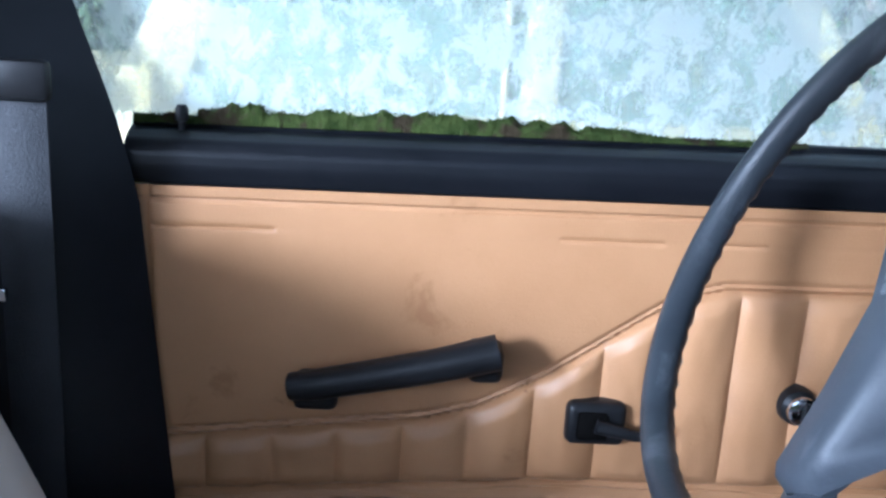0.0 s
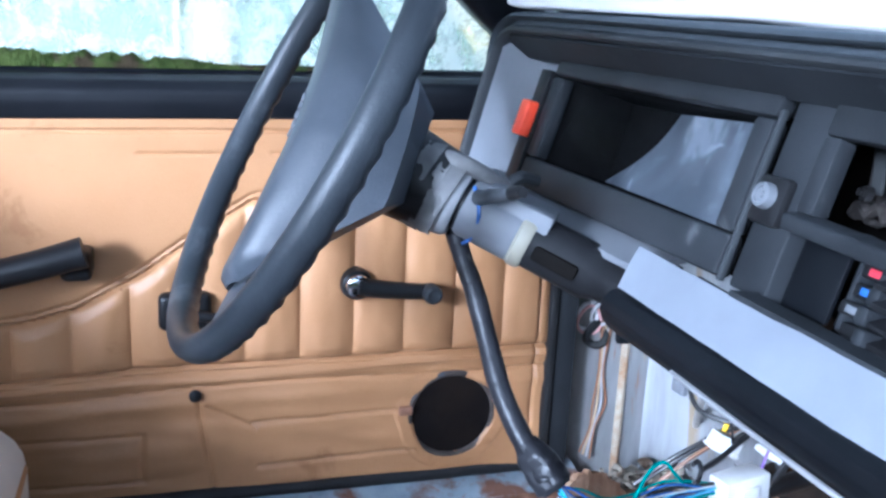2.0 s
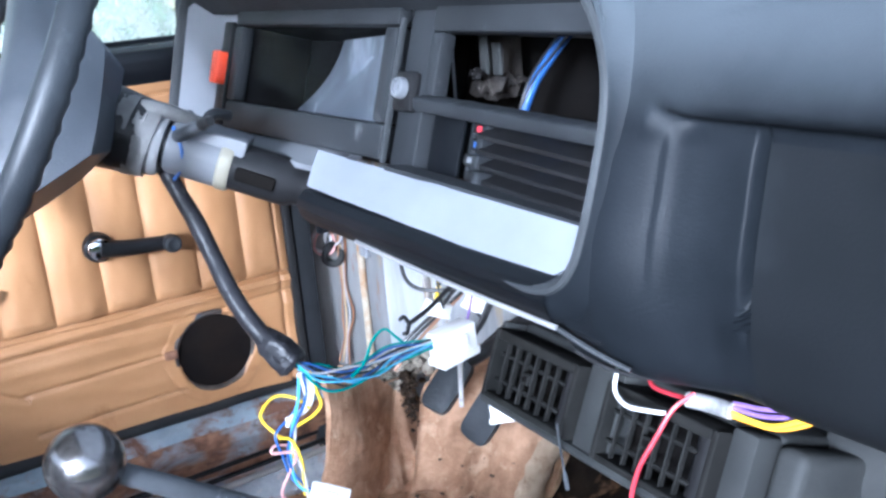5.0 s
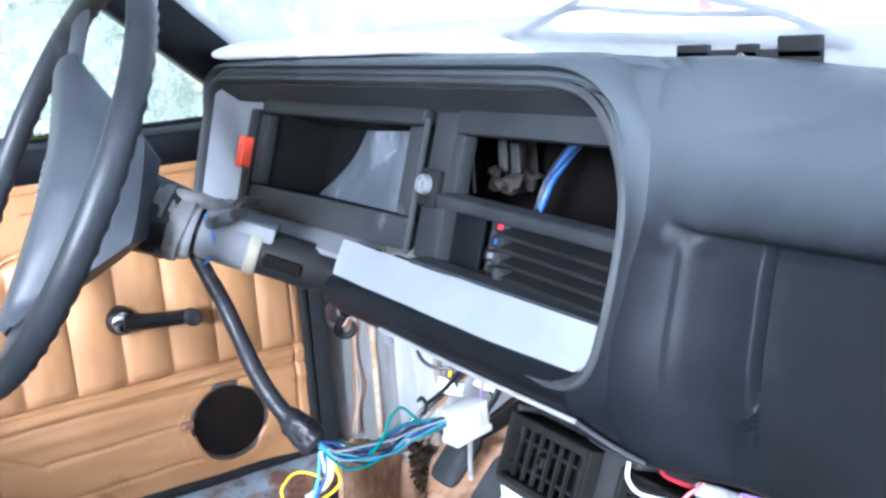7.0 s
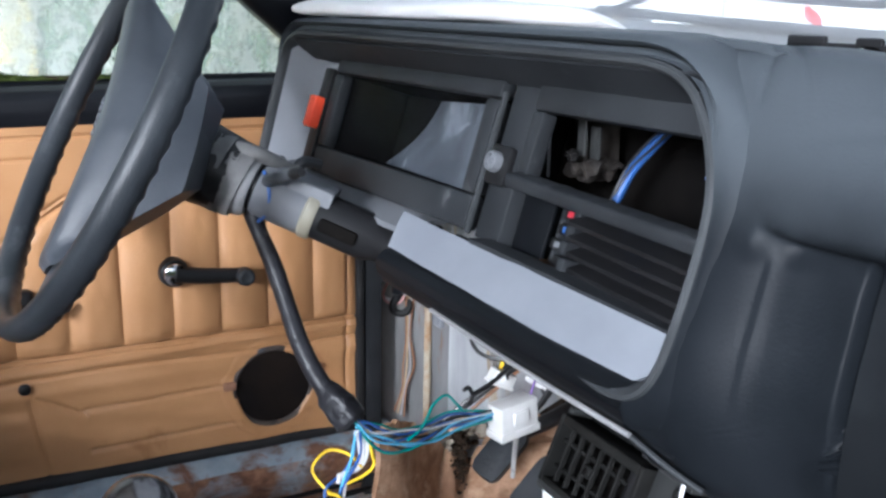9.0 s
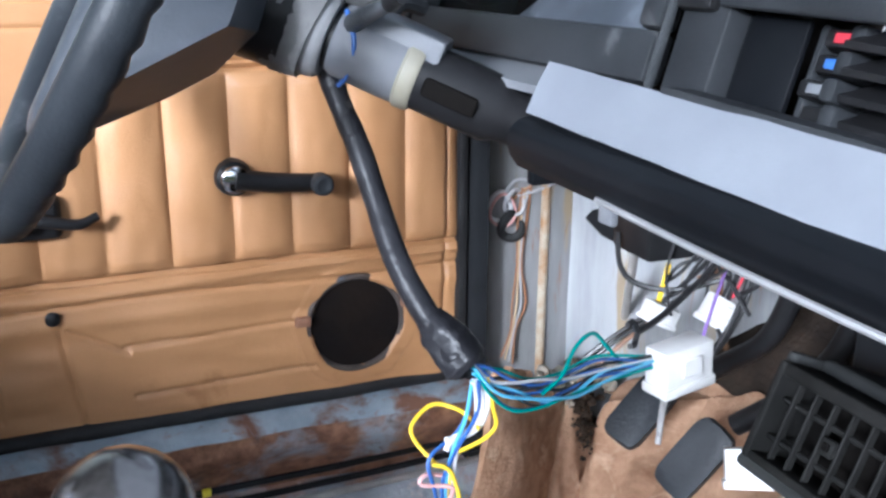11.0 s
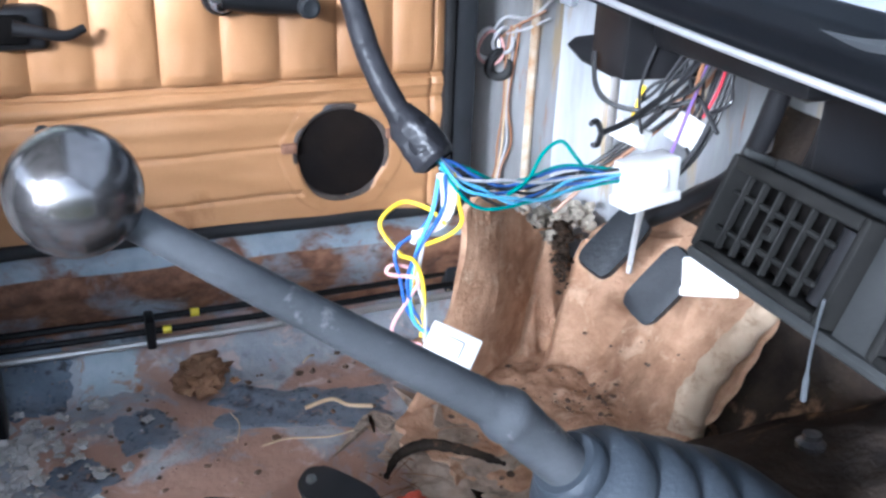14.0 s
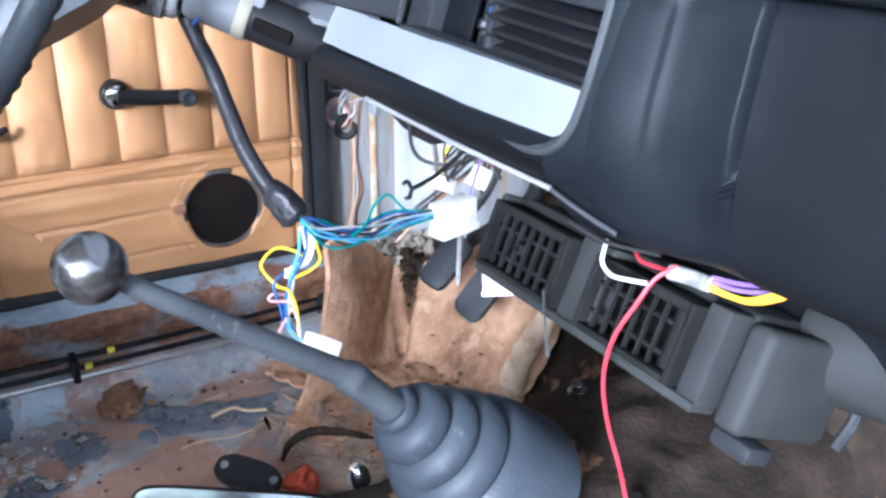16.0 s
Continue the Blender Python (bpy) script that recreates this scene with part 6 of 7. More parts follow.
tagged(part("metal_rod", tube([(0.697, 0.406, 0.716), (0.745, 0.483, 0.645), (0.790, 0.557, 0.580), (0.830, 0.622, 0.522)], 0.0048, 10), surf("pale_zinc_rod", (0.5, 0.49, 0.47), (0.6, 0.59, 0.57), 30, 0.4, 0.4, bump=0.05), label="thin bare metal rod standing in the footwell"), category="rod")
tagged(part("pale_rod", tube([(0.700, 0.335, 0.625), (0.725, 0.375, 0.565), (0.737, 0.398, 0.515), (0.735, 0.398, 0.478)], lambda f: 0.0042 - 0.001 * f, 8), SHADED_NYLON, label="pale thin rod leaning between the pedals"), category="rod")
br = thing("underdash_bracket", (0.655, 0.37, 0.71), "black bent sheet bracket under the dash", "bracket")
bx = Vector((0.013, -0.076, -0.017)).normalized()
by = Vector((0.030, 0.003, 0.016))
by = (by - bx * by.dot(bx)).normalized()
bz = bx.cross(by)
part("plate", extrude_poly([(0.0, 0.0), (0.030, -0.005), (0.072, 0.0), (0.082, 0.008), (0.074, 0.026), (0.045, 0.034), (0.010, 0.028), (-0.003, 0.012)], -0.0015, 0.0015, 0.0006, Matrix(((bx.x, by.x, bz.x, 0.661), (bx.y, by.y, bz.y, 0.443), (bx.z, by.z, bz.z, 0.717), (0, 0, 0, 1)))), BLACK_PLASTIC, br)
part("flange", box((0.64, 0.30, 0.715), (0.72, 0.36, 0.80), 0.004), BLACK_PLASTIC, br)
relay = thing("relay_block", (0.72, 0.22, 0.74), "dark relay block and tangled wiring behind the dash", "relay")
part("body", box((0.66, 0.10, 0.745), (0.80, 0.30, 0.84), 0.01), BLACK_PLASTIC, relay)

# hook and ring on the kick panel
hook = thing("cable_loops", (0.70, 0.690, 0.63), "loops of old cable and a rubber grommet on the kick panel", "cable")
for c, r, q, mt, lab in ((Vector((0.698, 0.688, 0.642)), 0.0135, 0.0058, SEAL, "dark rubber grommet"), (Vector((0.682, 0.690, 0.668)), 0.0155, 0.0026, W["white"], "pale cable loop"), (Vector((0.701, 0.686, 0.672)), 0.013, 0.0024, W["grey"], "grey cable loop"), (Vector((0.686, 0.688, 0.663)), 0.017, 0.002, W["pink"], "faded pink cable loop")):
    b_ = bmesh.new()
    add_tube(b_, [c + Vector((r * math.cos(a), 0.004 * math.sin(2 * a), r * 1.2 * math.sin(a))) for a in [2 * math.pi * k / 32 for k in range(32)]], q, 8, True)
    part("loop", b_, mt, hook, lab)
wires(hook, "strand", [("grey", [(0.690, 0.690, 0.685), (0.705, 0.688, 0.70), (0.735, 0.68, 0.70), (0.76, 0.665, 0.73)]), ("brown", [(0.700, 0.689, 0.676), (0.72, 0.686, 0.69), (0.75, 0.67, 0.71)]), ("grey", [(0.705, 0.688, 0.68), (0.73, 0.684, 0.685), (0.755, 0.668, 0.70)])], 0.002)
copper = W["brown"]
strands = thing("hanging_strands", (0.72, 0.680, 0.55), "rusty hanging wire strands on the kick panel", "wire")
for k in range(4):
    o = 0.004 * k
    part("strand", tube([(0.712 + o, 0.687, 0.69), (0.706 + o, 0.686, 0.64), (0.706 + o * 0.5, 0.684, 0.59), (0.700 + o * 1.6, 0.682, 0.54), (0.698 + o * 0.6, 0.680, 0.505), (0.684 + o * 1.4, 0.678, 0.470 - 0.004 * k)], 0.0015, 6), (copper, STRAW, W["grey"], copper)[k], strands)
part("seam_sealer", tube([(0.742, 0.682, 0.40), (0.742, 0.682, 0.6), (0.743, 0.680, 0.80)], 0.006, 8), surf("rusty_seam", (0.42, 0.38, 0.3), (0.3, 0.17, 0.08), 30, 0.8), body, "rusty sealed seam")

# ---- wires below the passenger pad ----
REDW = [(0.592, -0.172, 0.748), (0.578, -0.165, 0.738), (0.566, -0.160, 0.718), (0.554, -0.152, 0.690), (0.548, -0.150, 0.658), (0.548, -0.158, 0.622), (0.555, -0.170, 0.58), (0.562, -0.180, 0.53), (0.566, -0.184, 0.487)]
pw = thing("radio_wiring", (0.66, -0.12, 0.70), "radio wires with a taped joint below the dash", "wiring")
part("taped_joint", tube([(0.592, -0.166, 0.741), (0.594, -0.182, 0.743), (0.596, -0.202, 0.744)], 0.0062, 10), TAPE_GREY, pw, "grey taped joint")
wires(pw, "wire", [("yellow", [(0.596, -0.202, 0.743), (0.595, -0.222, 0.744), (0.594, -0.240, 0.748), (0.594, -0.262, 0.761), (0.596, -0.290, 0.782)])], 0.0018)
wires(pw, "wire", [("orange", [(0.596, -0.202, 0.741), (0.597, -0.222, 0.742), (0.596, -0.242, 0.746), (0.596, -0.264, 0.758), (0.598, -0.292, 0.779)])], 0.0018)
wires(pw, "wire", [("violet", [(0.598, -0.202, 0.746), (0.600, -0.222, 0.747), (0.600, -0.245, 0.754), (0.602, -0.275, 0.764), (0.605, -0.298, 0.768)])], 0.0018)
wires(pw, "wire", [("violet", [(0.600, -0.200, 0.748), (0.602, -0.225, 0.752), (0.602, -0.250, 0.760), (0.604, -0.285, 0.768)])], 0.0018)
wires(pw, "wire", [("red", [(0.592, -0.168, 0.742), (0.594, -0.150, 0.738), (0.598, -0.125, 0.734), (0.605, -0.11, 0.735)])], 0.0018)
wires(pw, "wire", [("red", REDW)], 0.0018)
wires(pw, "wire", [("white", [(0.590, -0.092, 0.742), (0.580, -0.100, 0.728), (0.575, -0.118, 0.724), (0.575, -0.140, 0.728), (0.578, -0.156, 0.731)])], 0.0018)
wires(pw, "wire", [("black", [(0.575, -0.06, 0.75), (0.580, -0.10, 0.745), (0.595, -0.15, 0.748)])], 0.0018)
tagged(part("probe_lead", tube([(0.556, -0.055, 0.69), (0.565, -0.045, 0.665), (0.575, -0.035, 0.64), (0.584, -0.028, 0.607)], lambda f: 0.0009 + (0.0010 if f > 0.8 else 0), 8), SHAFT_GREY, label="thin grey lead with a pale tip by the vent"), category="wire")

# inside the empty radio slot
slot = thing("radio_slot_fittings", (0.63, 0.03, 0.93), "rusty bracket and blue wires in the empty radio slot", "bracket")
SLOT_STEEL = surf("rusty_slot_steel", (0.020, 0.017, 0.015), (0.050, 0.043, 0.038), 40, 0.55, 0.4, bump=0.5, bump_scale=120, stain=(0.012, 0.01, 0.009), stain_scale=30, stain_at=0.5)
part("bracket", box((0.628, 0.118, 0.930), (0.668, 0.130, 0.992), 0.003), SLOT_STEEL, slot, "rusty steel bracket")
part("bracket_base", sheet(lambda u, v: Vector((0.612 + 0.04 * v, 0.092 + 0.036 * u, 0.938 + 0.008 * math.sin(3 * u + 2 * v) + 0.012 * noise.noise((u * 3, v * 3, 0)))), 12, 10, 0.004), SLOT_STEEL, slot, "crumpled rusty steel")
for k in (0, 1):
    part("tab", box((0.616, 0.080 + 0.021 * k, 0.957), (0.619, 0.093 + 0.020 * k, 0.985 + 0.006 * k), 0.001), CASE_GREY, slot, "grey steel tab")
part("edge_strip", box((0.598, 0.1315, 0.935), (0.601, 0.1340, 0.990), 0.0008), SHELF_GREY, slot, "pale steel edge strip")
part("nut", lathe([(0, 0.006), (0.005, 0.006), (0.005, 0.003), (0.009, 0.003), (0.009, 0)], (0.606, 0.100, 0.958), (-1, 0.2, 0.3), 6), STEEL, slot, "small nut")
CABLE = [(0.641, 0.016, 0.992), (0.637, 0.033, 0.974), (0.631, 0.051, 0.951), (0.622, 0.058, 0.925)]
part("blue_cable", tube(CABLE, lambda f: 0.0052 - 0.001 * f, 10), wire_mat("dark_blue_cable", (0.022, 0.065, 0.20)), slot, "thick dark blue cable")
for k in range(3):
    wires(slot, "wire", [(("black", "blue", "black")[k], [(x - 0.003, y + 0.005 * math.sin(2.1 * k + 0.7 * i), z + 0.004 * math.cos(2.1 * k + 0.7 * i)) for i, (x, y, z) in enumerate(CABLE)])], 0.0013)
wires(slot, "wire", [("blue", [(0.64, -0.045, 0.985), (0.645, -0.035, 0.965), (0.65, -0.02, 0.955)]), ("violet", [(0.62, 0.005, 0.999), (0.622, -0.03, 0.996), (0.628, -0.075, 0.985)]), ("orange", [(0.64, -0.02, 0.998), (0.64, -0.05, 0.993), (0.645, -0.08, 0.985)])], 0.0018)
part("edge_strip", box((0.6065, -0.030, 1.0005), (0.6105, 0.075, 1.0035), 0.0008), SHELF_GREY, slot, "pale torn edge along the top of the slot")

# ---- connector hanging from the roof ----
rc = connector("roof_connector", Vector((0.1540, -0.070, 1.1080)), (0.036, 0.014, 0.019), (0, 2, 0), "white multi-pin connector dangling on wires from the roof", SHADED_NYLON)
for k in range(5):
    part("pin_channel", box((0.1385 + 0.0068 * k, -0.0755, 1.114), (0.1425 + 0.0068 * k, -0.066, 1.1285), 0.0008, 1), SHADED_NYLON, rc)
wires(rc, "wire", [("red", [(0.1550, -0.07, 1.1180), (0.1520, -0.07, 1.1360), (0.1440, -0.07, 1.1680), (0.1420, -0.07, 1.1880), (0.1450, -0.068, 1.2580), (0.1420, -0.06, 1.4580)]), ("teal", [(0.1620, -0.07, 1.1180), (0.1550, -0.07, 1.1430), (0.1490, -0.07, 1.1680), (0.1430, -0.07, 1.1860), (0.1470, -0.068, 1.2580), (0.1440, -0.06, 1.4580)]),
                   ("grey", [(0.1580, -0.07, 1.1180), (0.1510, -0.07, 1.1460), (0.1420, -0.07, 1.1830), (0.1430, -0.07, 1.2580), (0.1400, -0.06, 1.4580)]), ("brown", [(0.1500, -0.07, 1.1180), (0.1490, -0.07, 1.1380), (0.1410, -0.07, 1.1860), (0.1460, -0.068, 1.2580), (0.1420, -0.06, 1.4580)])], 0.0011)

# ---- belt ----
belt = thing("seat_belt", (-0.37, 0.585, 0.50), "black seat belt hanging on the centre post", "seat belt")
part("webbing", sheet(lambda u, v: Vector((-0.395 + 0.046 * u, 0.581 - 0.003 * math.sin(math.pi * u), 0.42 + 0.60 * v)), 6, 20, 0.002), surf("belt_webbing", (0.012, 0.013, 0.016), (0.02, 0.021, 0.025), 30, 0.6, bump=0.5, bump_scale=500), belt)
part("anchor_plate", box((-0.405, 0.568, 1.012), (-0.343, 0.584, 1.045), 0.005), BLACK_PLASTIC, belt, "black belt anchor loop")
part("tongue", box((-0.41, 0.570, 0.838), (-0.388, 0.578, 0.85), 0.002), CHROME, belt, "metal belt tongue")

# ---- on the floor ----
pipes = thing("brake_pipes", (0.25, 0.652, 0.34), "black and bare metal pipes clipped along the sill", "pipe")
for y, z, r, mt, lab in ((0.660, 0.364, 0.0042, BLACK_PLASTIC, "black pipe"), (0.652, 0.350, 0.0042, BLACK_PLASTIC, "black pipe"), (0.640, 0.341, 0.0046, surf("dull_zinc", (0.4, 0.39, 0.37), (0.52, 0.5, 0.48), 30, 0.35, 0.7), "bare metal pipe")):
    part("pipe", tube([(-0.4, y, z), (0.0, y + 0.002, z - 0.002), (0.25, y, z), (0.5, y + 0.003, z + 0.003), (0.70, y + 0.004, z + 0.012)], r, 10), mt, pipes, lab)
part("pipe_clip", box((0.243, 0.632, 0.335), (0.254, 0.666, 0.372), 0.003), BLACK_PLASTIC, pipes, "black plastic pipe clip")
TAPE_Y = surf("yellow_tape", (0.75, 0.62, 0.02), (0.8, 0.68, 0.04), 20, 0.4)
for x, y, z in ((0.302, 0.660, 0.364), (0.268, 0.652, 0.350)):
    part("marking_tape", lathe([(-0.005, 0.0044), (-0.005, 0.0052), (0.005, 0.0052), (0.005, 0.0044)], (x, y, z), (1, 0, 0), 14), TAPE_Y, pipes, "yellow marking tape")


def lump(c, r, seed, flat=0.7, sub=3, rough=0.5):
    bm = bmesh.new()
    bmesh.ops.create_icosphere(bm, subdivisions=sub, radius=1)
    for v in bm.verts:
        n = v.co.normalized()
        k = 1 + rough * noise.noise(n * 1.7 + Vector((seed, 0, 0))) + rough * 0.5 * noise.noise(n * 4.5 + Vector((0, seed, 0)))
        v.co = Vector((c[0] + n.x * r * k, c[1] + n.y * r * k, c[2] + n.z * r * k * flat))
    return bm


def joined(bms):
    out = bmesh.new()
    for b in bms:
        me = bpy.data.meshes.new("tmp")
        b.to_mesh(me)
        b.free()
        out.from_mesh(me)
        bpy.data.meshes.remove(me)
    return out


clods = [lump((0.302 + rng.gauss(0, 0.015), 0.594 + rng.gauss(0, 0.017), 0.304 + rng.uniform(0, 0.012)), 0.0025 + 0.011 * rng.random() ** 1.8, k, 0.6, 2, 1.2) for k in range(80)]
tagged(part("dirt_clod", joined(clods), DIRT, label="crumbled brown dirt clod on the rusty floor", kind="stuff"), category="dirt")
grey_rubble = [lump((rng.gauss(0.07, 0.05), rng.gauss(0.505, 0.04), 0.301 + rng.uniform(0, 0.006)), 0.0015 + 0.008 * rng.random() ** 2, k + 40, 0.5, 2, 1.1) for k in range(300)]
tagged(part("insulation_rubble", joined(grey_rubble), surf("grey_insulation", (0.29, 0.28, 0.265), (0.44, 0.425, 0.40), 30, 0.95, bump=1.0, bump_scale=90), label="crumbled grey insulation on the floor", kind="stuff"), category="rubble")


def felt_height(x, y):
    return max(felt_main((0.600 - y) / 0.325, max(0.0, (x - 0.505) / 0.365)).z, floor_z(x, y)) if x > 0.53 and y > 0.29 else floor_z(x, y)


# black lumps strung along the split, added to darken it like a deep crevice
SPLIT = smooth_line([(0.757, 0.596, 0.460), (0.735, 0.552, 0.450), (0.733, 0.543, 0.424), (0.729, 0.528, 0.398)], 12)
split_shade = []
for k in range(110):
    i = int(len(SPLIT) * rng.random() ** 1.4)
    split_shade.append(lump(tuple(SPLIT[i] + Vector((rng.gauss(0, 0.005), rng.gauss(0, 0.005), rng.gauss(0, 0.004)))), (0.0015 + 0.0055 * rng.random() ** 1.5) * (1.15 - 0.7 * i / len(SPLIT)), k + 300, 0.9, 2, 1.1))
tagged(part("split_shade_lumps", joined(split_shade), surf("black_split_shade", (0.012, 0.009, 0.007), (0.045, 0.03, 0.02), 60, 0.95, bump=1.0, bump_scale=120, spec=0.05), label="black lumps standing in for the shade in the split of the felt", kind="stuff"), category="debris")
scree = [lump((rng.uniform(0.69, 0.80), 0.60 + rng.gauss(0, 0.022), 0.455 + rng.gauss(0, 0.010)), 0.003 + 0.010 * rng.random() ** 2, k + 700, 0.7, 2, 1.0) for k in range(90)]
tagged(part("ledge_rubble", joined(scree), surf("pale_rubble", (0.22, 0.19, 0.15), (0.36, 0.32, 0.26), 40, 0.95, bump=1.0, bump_scale=90, stain=(0.12, 0.08, 0.05), stain_scale=30, stain_at=0.52), label="pale crumbled dirt behind the felt flap", kind="stuff"), category="rubble")
crumbs = []
for k in range(420):
    near = rng.random() < 0.16
    x, y = (rng.gauss(0.72, 0.035), rng.gauss(0.41, 0.035)) if near else (rng.uniform(0.02, 0.76), rng.uniform(0.28, 0.63))
    crumbs.append(lump((x, y, felt_height(x, y) + 0.001), 0.0007 + 0.0042 * rng.random() ** 3, k, 0.5, 1, 0.9))
tagged(part("debris", joined(crumbs), surf("dark_debris", (0.05, 0.032, 0.02), (0.16, 0.1, 0.06), 80, 0.9, bump=0.4), label="scattered crumbs of dirt and rust", kind="stuff"), category="debris")
flakes = []
for k in range(150):
    x, y = rng.uniform(0.0, 0.72), rng.uniform(0.30, 0.63)
    flakes.append(lump((x, y, felt_height(x, y) + 0.001), 0.0006 + 0.0022 * rng.random() ** 3, k + 900, 0.3, 1, 0.9))
tagged(part("paint_flake", joined(flakes), PALE_FELT, label="pale flakes of old paint on the floor", kind="stuff"), category="flake")
for nm, pts, r, lab in (("straw", [(0.341, 0.443, 0.308), (0.37, 0.445, 0.310), (0.41, 0.437, 0.309), (0.439, 0.436, 0.312)], 0.0010, "dry straw stalk on the floor"), ("root", [(0.40, 0.50, 0.308), (0.43, 0.50, 0.314), (0.445, 0.48, 0.316), (0.47, 0.47, 0.316)], 0.0024, "dry brown root scrap on the floor"), ("straw", [(0.32, 0.52, 0.305), (0.325, 0.49, 0.308), (0.318, 0.46, 0.306)], 0.0007, "dry straw stalk on the floor"), ("straw", [(0.42, 0.60, 0.306), (0.428, 0.605, 0.311), (0.436, 0.612, 0.308)], 0.0014, "pale splinter on the floor")):
    tagged(part(nm, tube(pts, r, 6), STRAW, label=lab), category="straw")
fib = []
for k in range(26):
    x, y = rng.uniform(0.44, 0.60), rng.uniform(0.28, 0.48)
    z = felt_height(x, y) + 0.004
    a = rng.uniform(0, 6.28)
    d = Vector((math.cos(a), math.sin(a), 0)) * rng.uniform(0.01, 0.03)
    b_ = bmesh.new()
    add_tube(b_, smooth_line([Vector((x, y, z)) - d, Vector((x, y, z + 0.004)), Vector((x, y, z)) + d + Vector((0.003, 0.004, 0))], 3), 0.0005, 4)
    fib.append(b_)
tagged(part("fibres", joined(fib), DIRT, label="loose fibres torn from the felt", kind="stuff"), category="fibre")

# interior mirror, key fob, red rag, bolts
M0, M1 = Vector((0.262, 0.312, 0.366)), Vector((0.456, 0.186, 0.362))
md = (M1 - M0).normalized()
ms = Vector((-0.55, -0.72, -0.25))
ms = (ms - md * ms.dot(md)).normalized()
mn = md.cross(ms)
if mn.z < 0:
    mn = -mn
MM = Matrix(((md.x, ms.x, mn.x, M0.x), (md.y, ms.y, mn.y, M0.y), (md.z, ms.z, mn.z, M0.z), (0, 0, 0, 1)))
mir = thing("interior_mirror", tuple(M0), "detached black interior mirror lying by the tunnel", "mirror")
mp_ = [(0.118 + 0.118 * math.copysign(abs(math.cos(k * math.pi / 24)) ** 0.35, math.cos(k * math.pi / 24)), 0.031 + 0.031 * math.copysign(abs(math.sin(k * math.pi / 24)) ** 0.35, math.sin(k * math.pi / 24))) for k in range(48)]
part("mirror_shell", extrude_poly(mp_, -0.016, 0.0, 0.003, MM), BLACK_PLASTIC, mir, "black plastic mirror shell")
mirror_mat = surf("dusty_mirror", (0.7, 0.72, 0.72), (0.76, 0.78, 0.78), 20, 0.10, 1.0, bump=0.01)
part("mirror_glass", extrude_poly([(0.118 + (p - 0.118) * 0.95, 0.031 + (q - 0.031) * 0.80) for p, q in mp_], 0.0005, 0.0015, 0, MM), mirror_mat, mir, "dusty mirror glass")
part("mirror_stem", lathe([(0, 0.010), (0.012, 0.011), (0.02, 0.008), (0.024, 0.0)], (0.432, 0.058, 0.466), (-0.2, 0.2, 1), 18), CHROME, mir, "bright ball stem")
fob = thing("key_fob", (0.372, 0.280, 0.355), "black remote key fob on the floor", "key")
fm = Matrix.Translation((0.384, 0.283, 0.352)) @ Euler((radians(26), radians(8), radians(-46))).to_matrix().to_4x4()
part("case", extrude_poly([(0.042 * math.copysign(abs(math.cos(k * math.pi / 16)) ** 0.7, math.cos(k * math.pi / 16)), 0.019 * math.copysign(abs(math.sin(k * math.pi / 16)) ** 0.7, math.sin(k * math.pi / 16))) for k in range(32)], -0.007, 0.007, 0.003, fm), BLACK_PLASTIC, fob)
for px in (-0.030, 0.034):
    part("button", lathe([(0, 0.0055), (0.0015, 0.005), (0.0015, 0)], fm @ Vector((px, 0, 0.007)), fm.to_3x3() @ Vector((0, 0, 1)), 16), CHROME, fob, "bright rivet")
rag = surf("red_rag", (0.42, 0.06, 0.03), (0.55, 0.1, 0.05), 40, 0.95, bump=1.0, bump_scale=150)
tagged(part("red_rag", lump((0.444, 0.266, 0.330), 0.0195, 71, 0.85, 4, 0.55), rag, label="crumpled red rag on the floor"), category="rag")
for c in ((0.687, 0.057, 0.498), (0.80, -0.07, 0.500), (0.62, -0.12, 0.492)):
    tagged(part("tunnel_bolt", lathe([(-0.004, 0.011), (0.0, 0.011), (0.003, 0.007), (0.008, 0.0068), (0.008, 0)], c, (0, 0.1, 1), 16), STEEL, label="dirty bolt on the tunnel"), category="bolt", group="bolts on the tunnel")

# ---- cowl and wipers behind the dash ----
wip = thing("windscreen_wiper", (0.80, 0.05, 1.06), "black windscreen wiper resting on the screen", "wiper")
part("arm", tube([(0.736, 0.318, 1.068), (0.708, 0.190, 1.086), (0.672, 0.060, 1.109), (0.647, -0.022, 1.125), (0.651, -0.040, 1.122), (0.672, -0.076, 1.109), (0.702, -0.138, 1.090), (0.741, -0.172, 1.065)], 0.0034, 8), BLACK_PLASTIC, wip)
part("link", tube([(0.700, 0.150, 1.091), (0.680, 0.070, 1.104), (0.690, 0.010, 1.098), (0.699, -0.060, 1.092), (0.706, -0.150, 1.088)], 0.0026, 8), BLACK_PLASTIC, wip)
part("blade", tube([(0.710, 0.225, 1.085), (0.722, 0.09, 1.077), (0.733, -0.045, 1.070), (0.744, -0.180, 1.063)], 0.0042, 8), surf("olive_blade_rubber", (0.02, 0.02, 0.012), (0.045, 0.043, 0.026), 30, 0.6, bump=0.3), wip, "dull olive rubber blade")
part("pivot", lathe([(-0.010, 0.010), (0.006, 0.010), (0.009, 0.006), (0.009, 0)], (0.738, 0.322, 1.066), (0.537, 0, 0.844), 16), BLACK_PLASTIC, wip)
ck = thing("cowl_bracket", (0.69, -0.13, 1.05), "black perforated bracket on the cowl", "bracket")
part("plate", box((0.690, -0.192, 1.050), (0.694, -0.049, 1.063), 0.002), BLACK_PLASTIC, ck)
for y0, y1, z1 in ((-0.086, -0.049, 1.0675), (-0.135, -0.112, 1.067), (-0.192, -0.152, 1.0725)):
    part("plate_tab", box((0.690, y0, 1.055), (0.694, y1, z1), 0.002), BLACK_PLASTIC, ck)
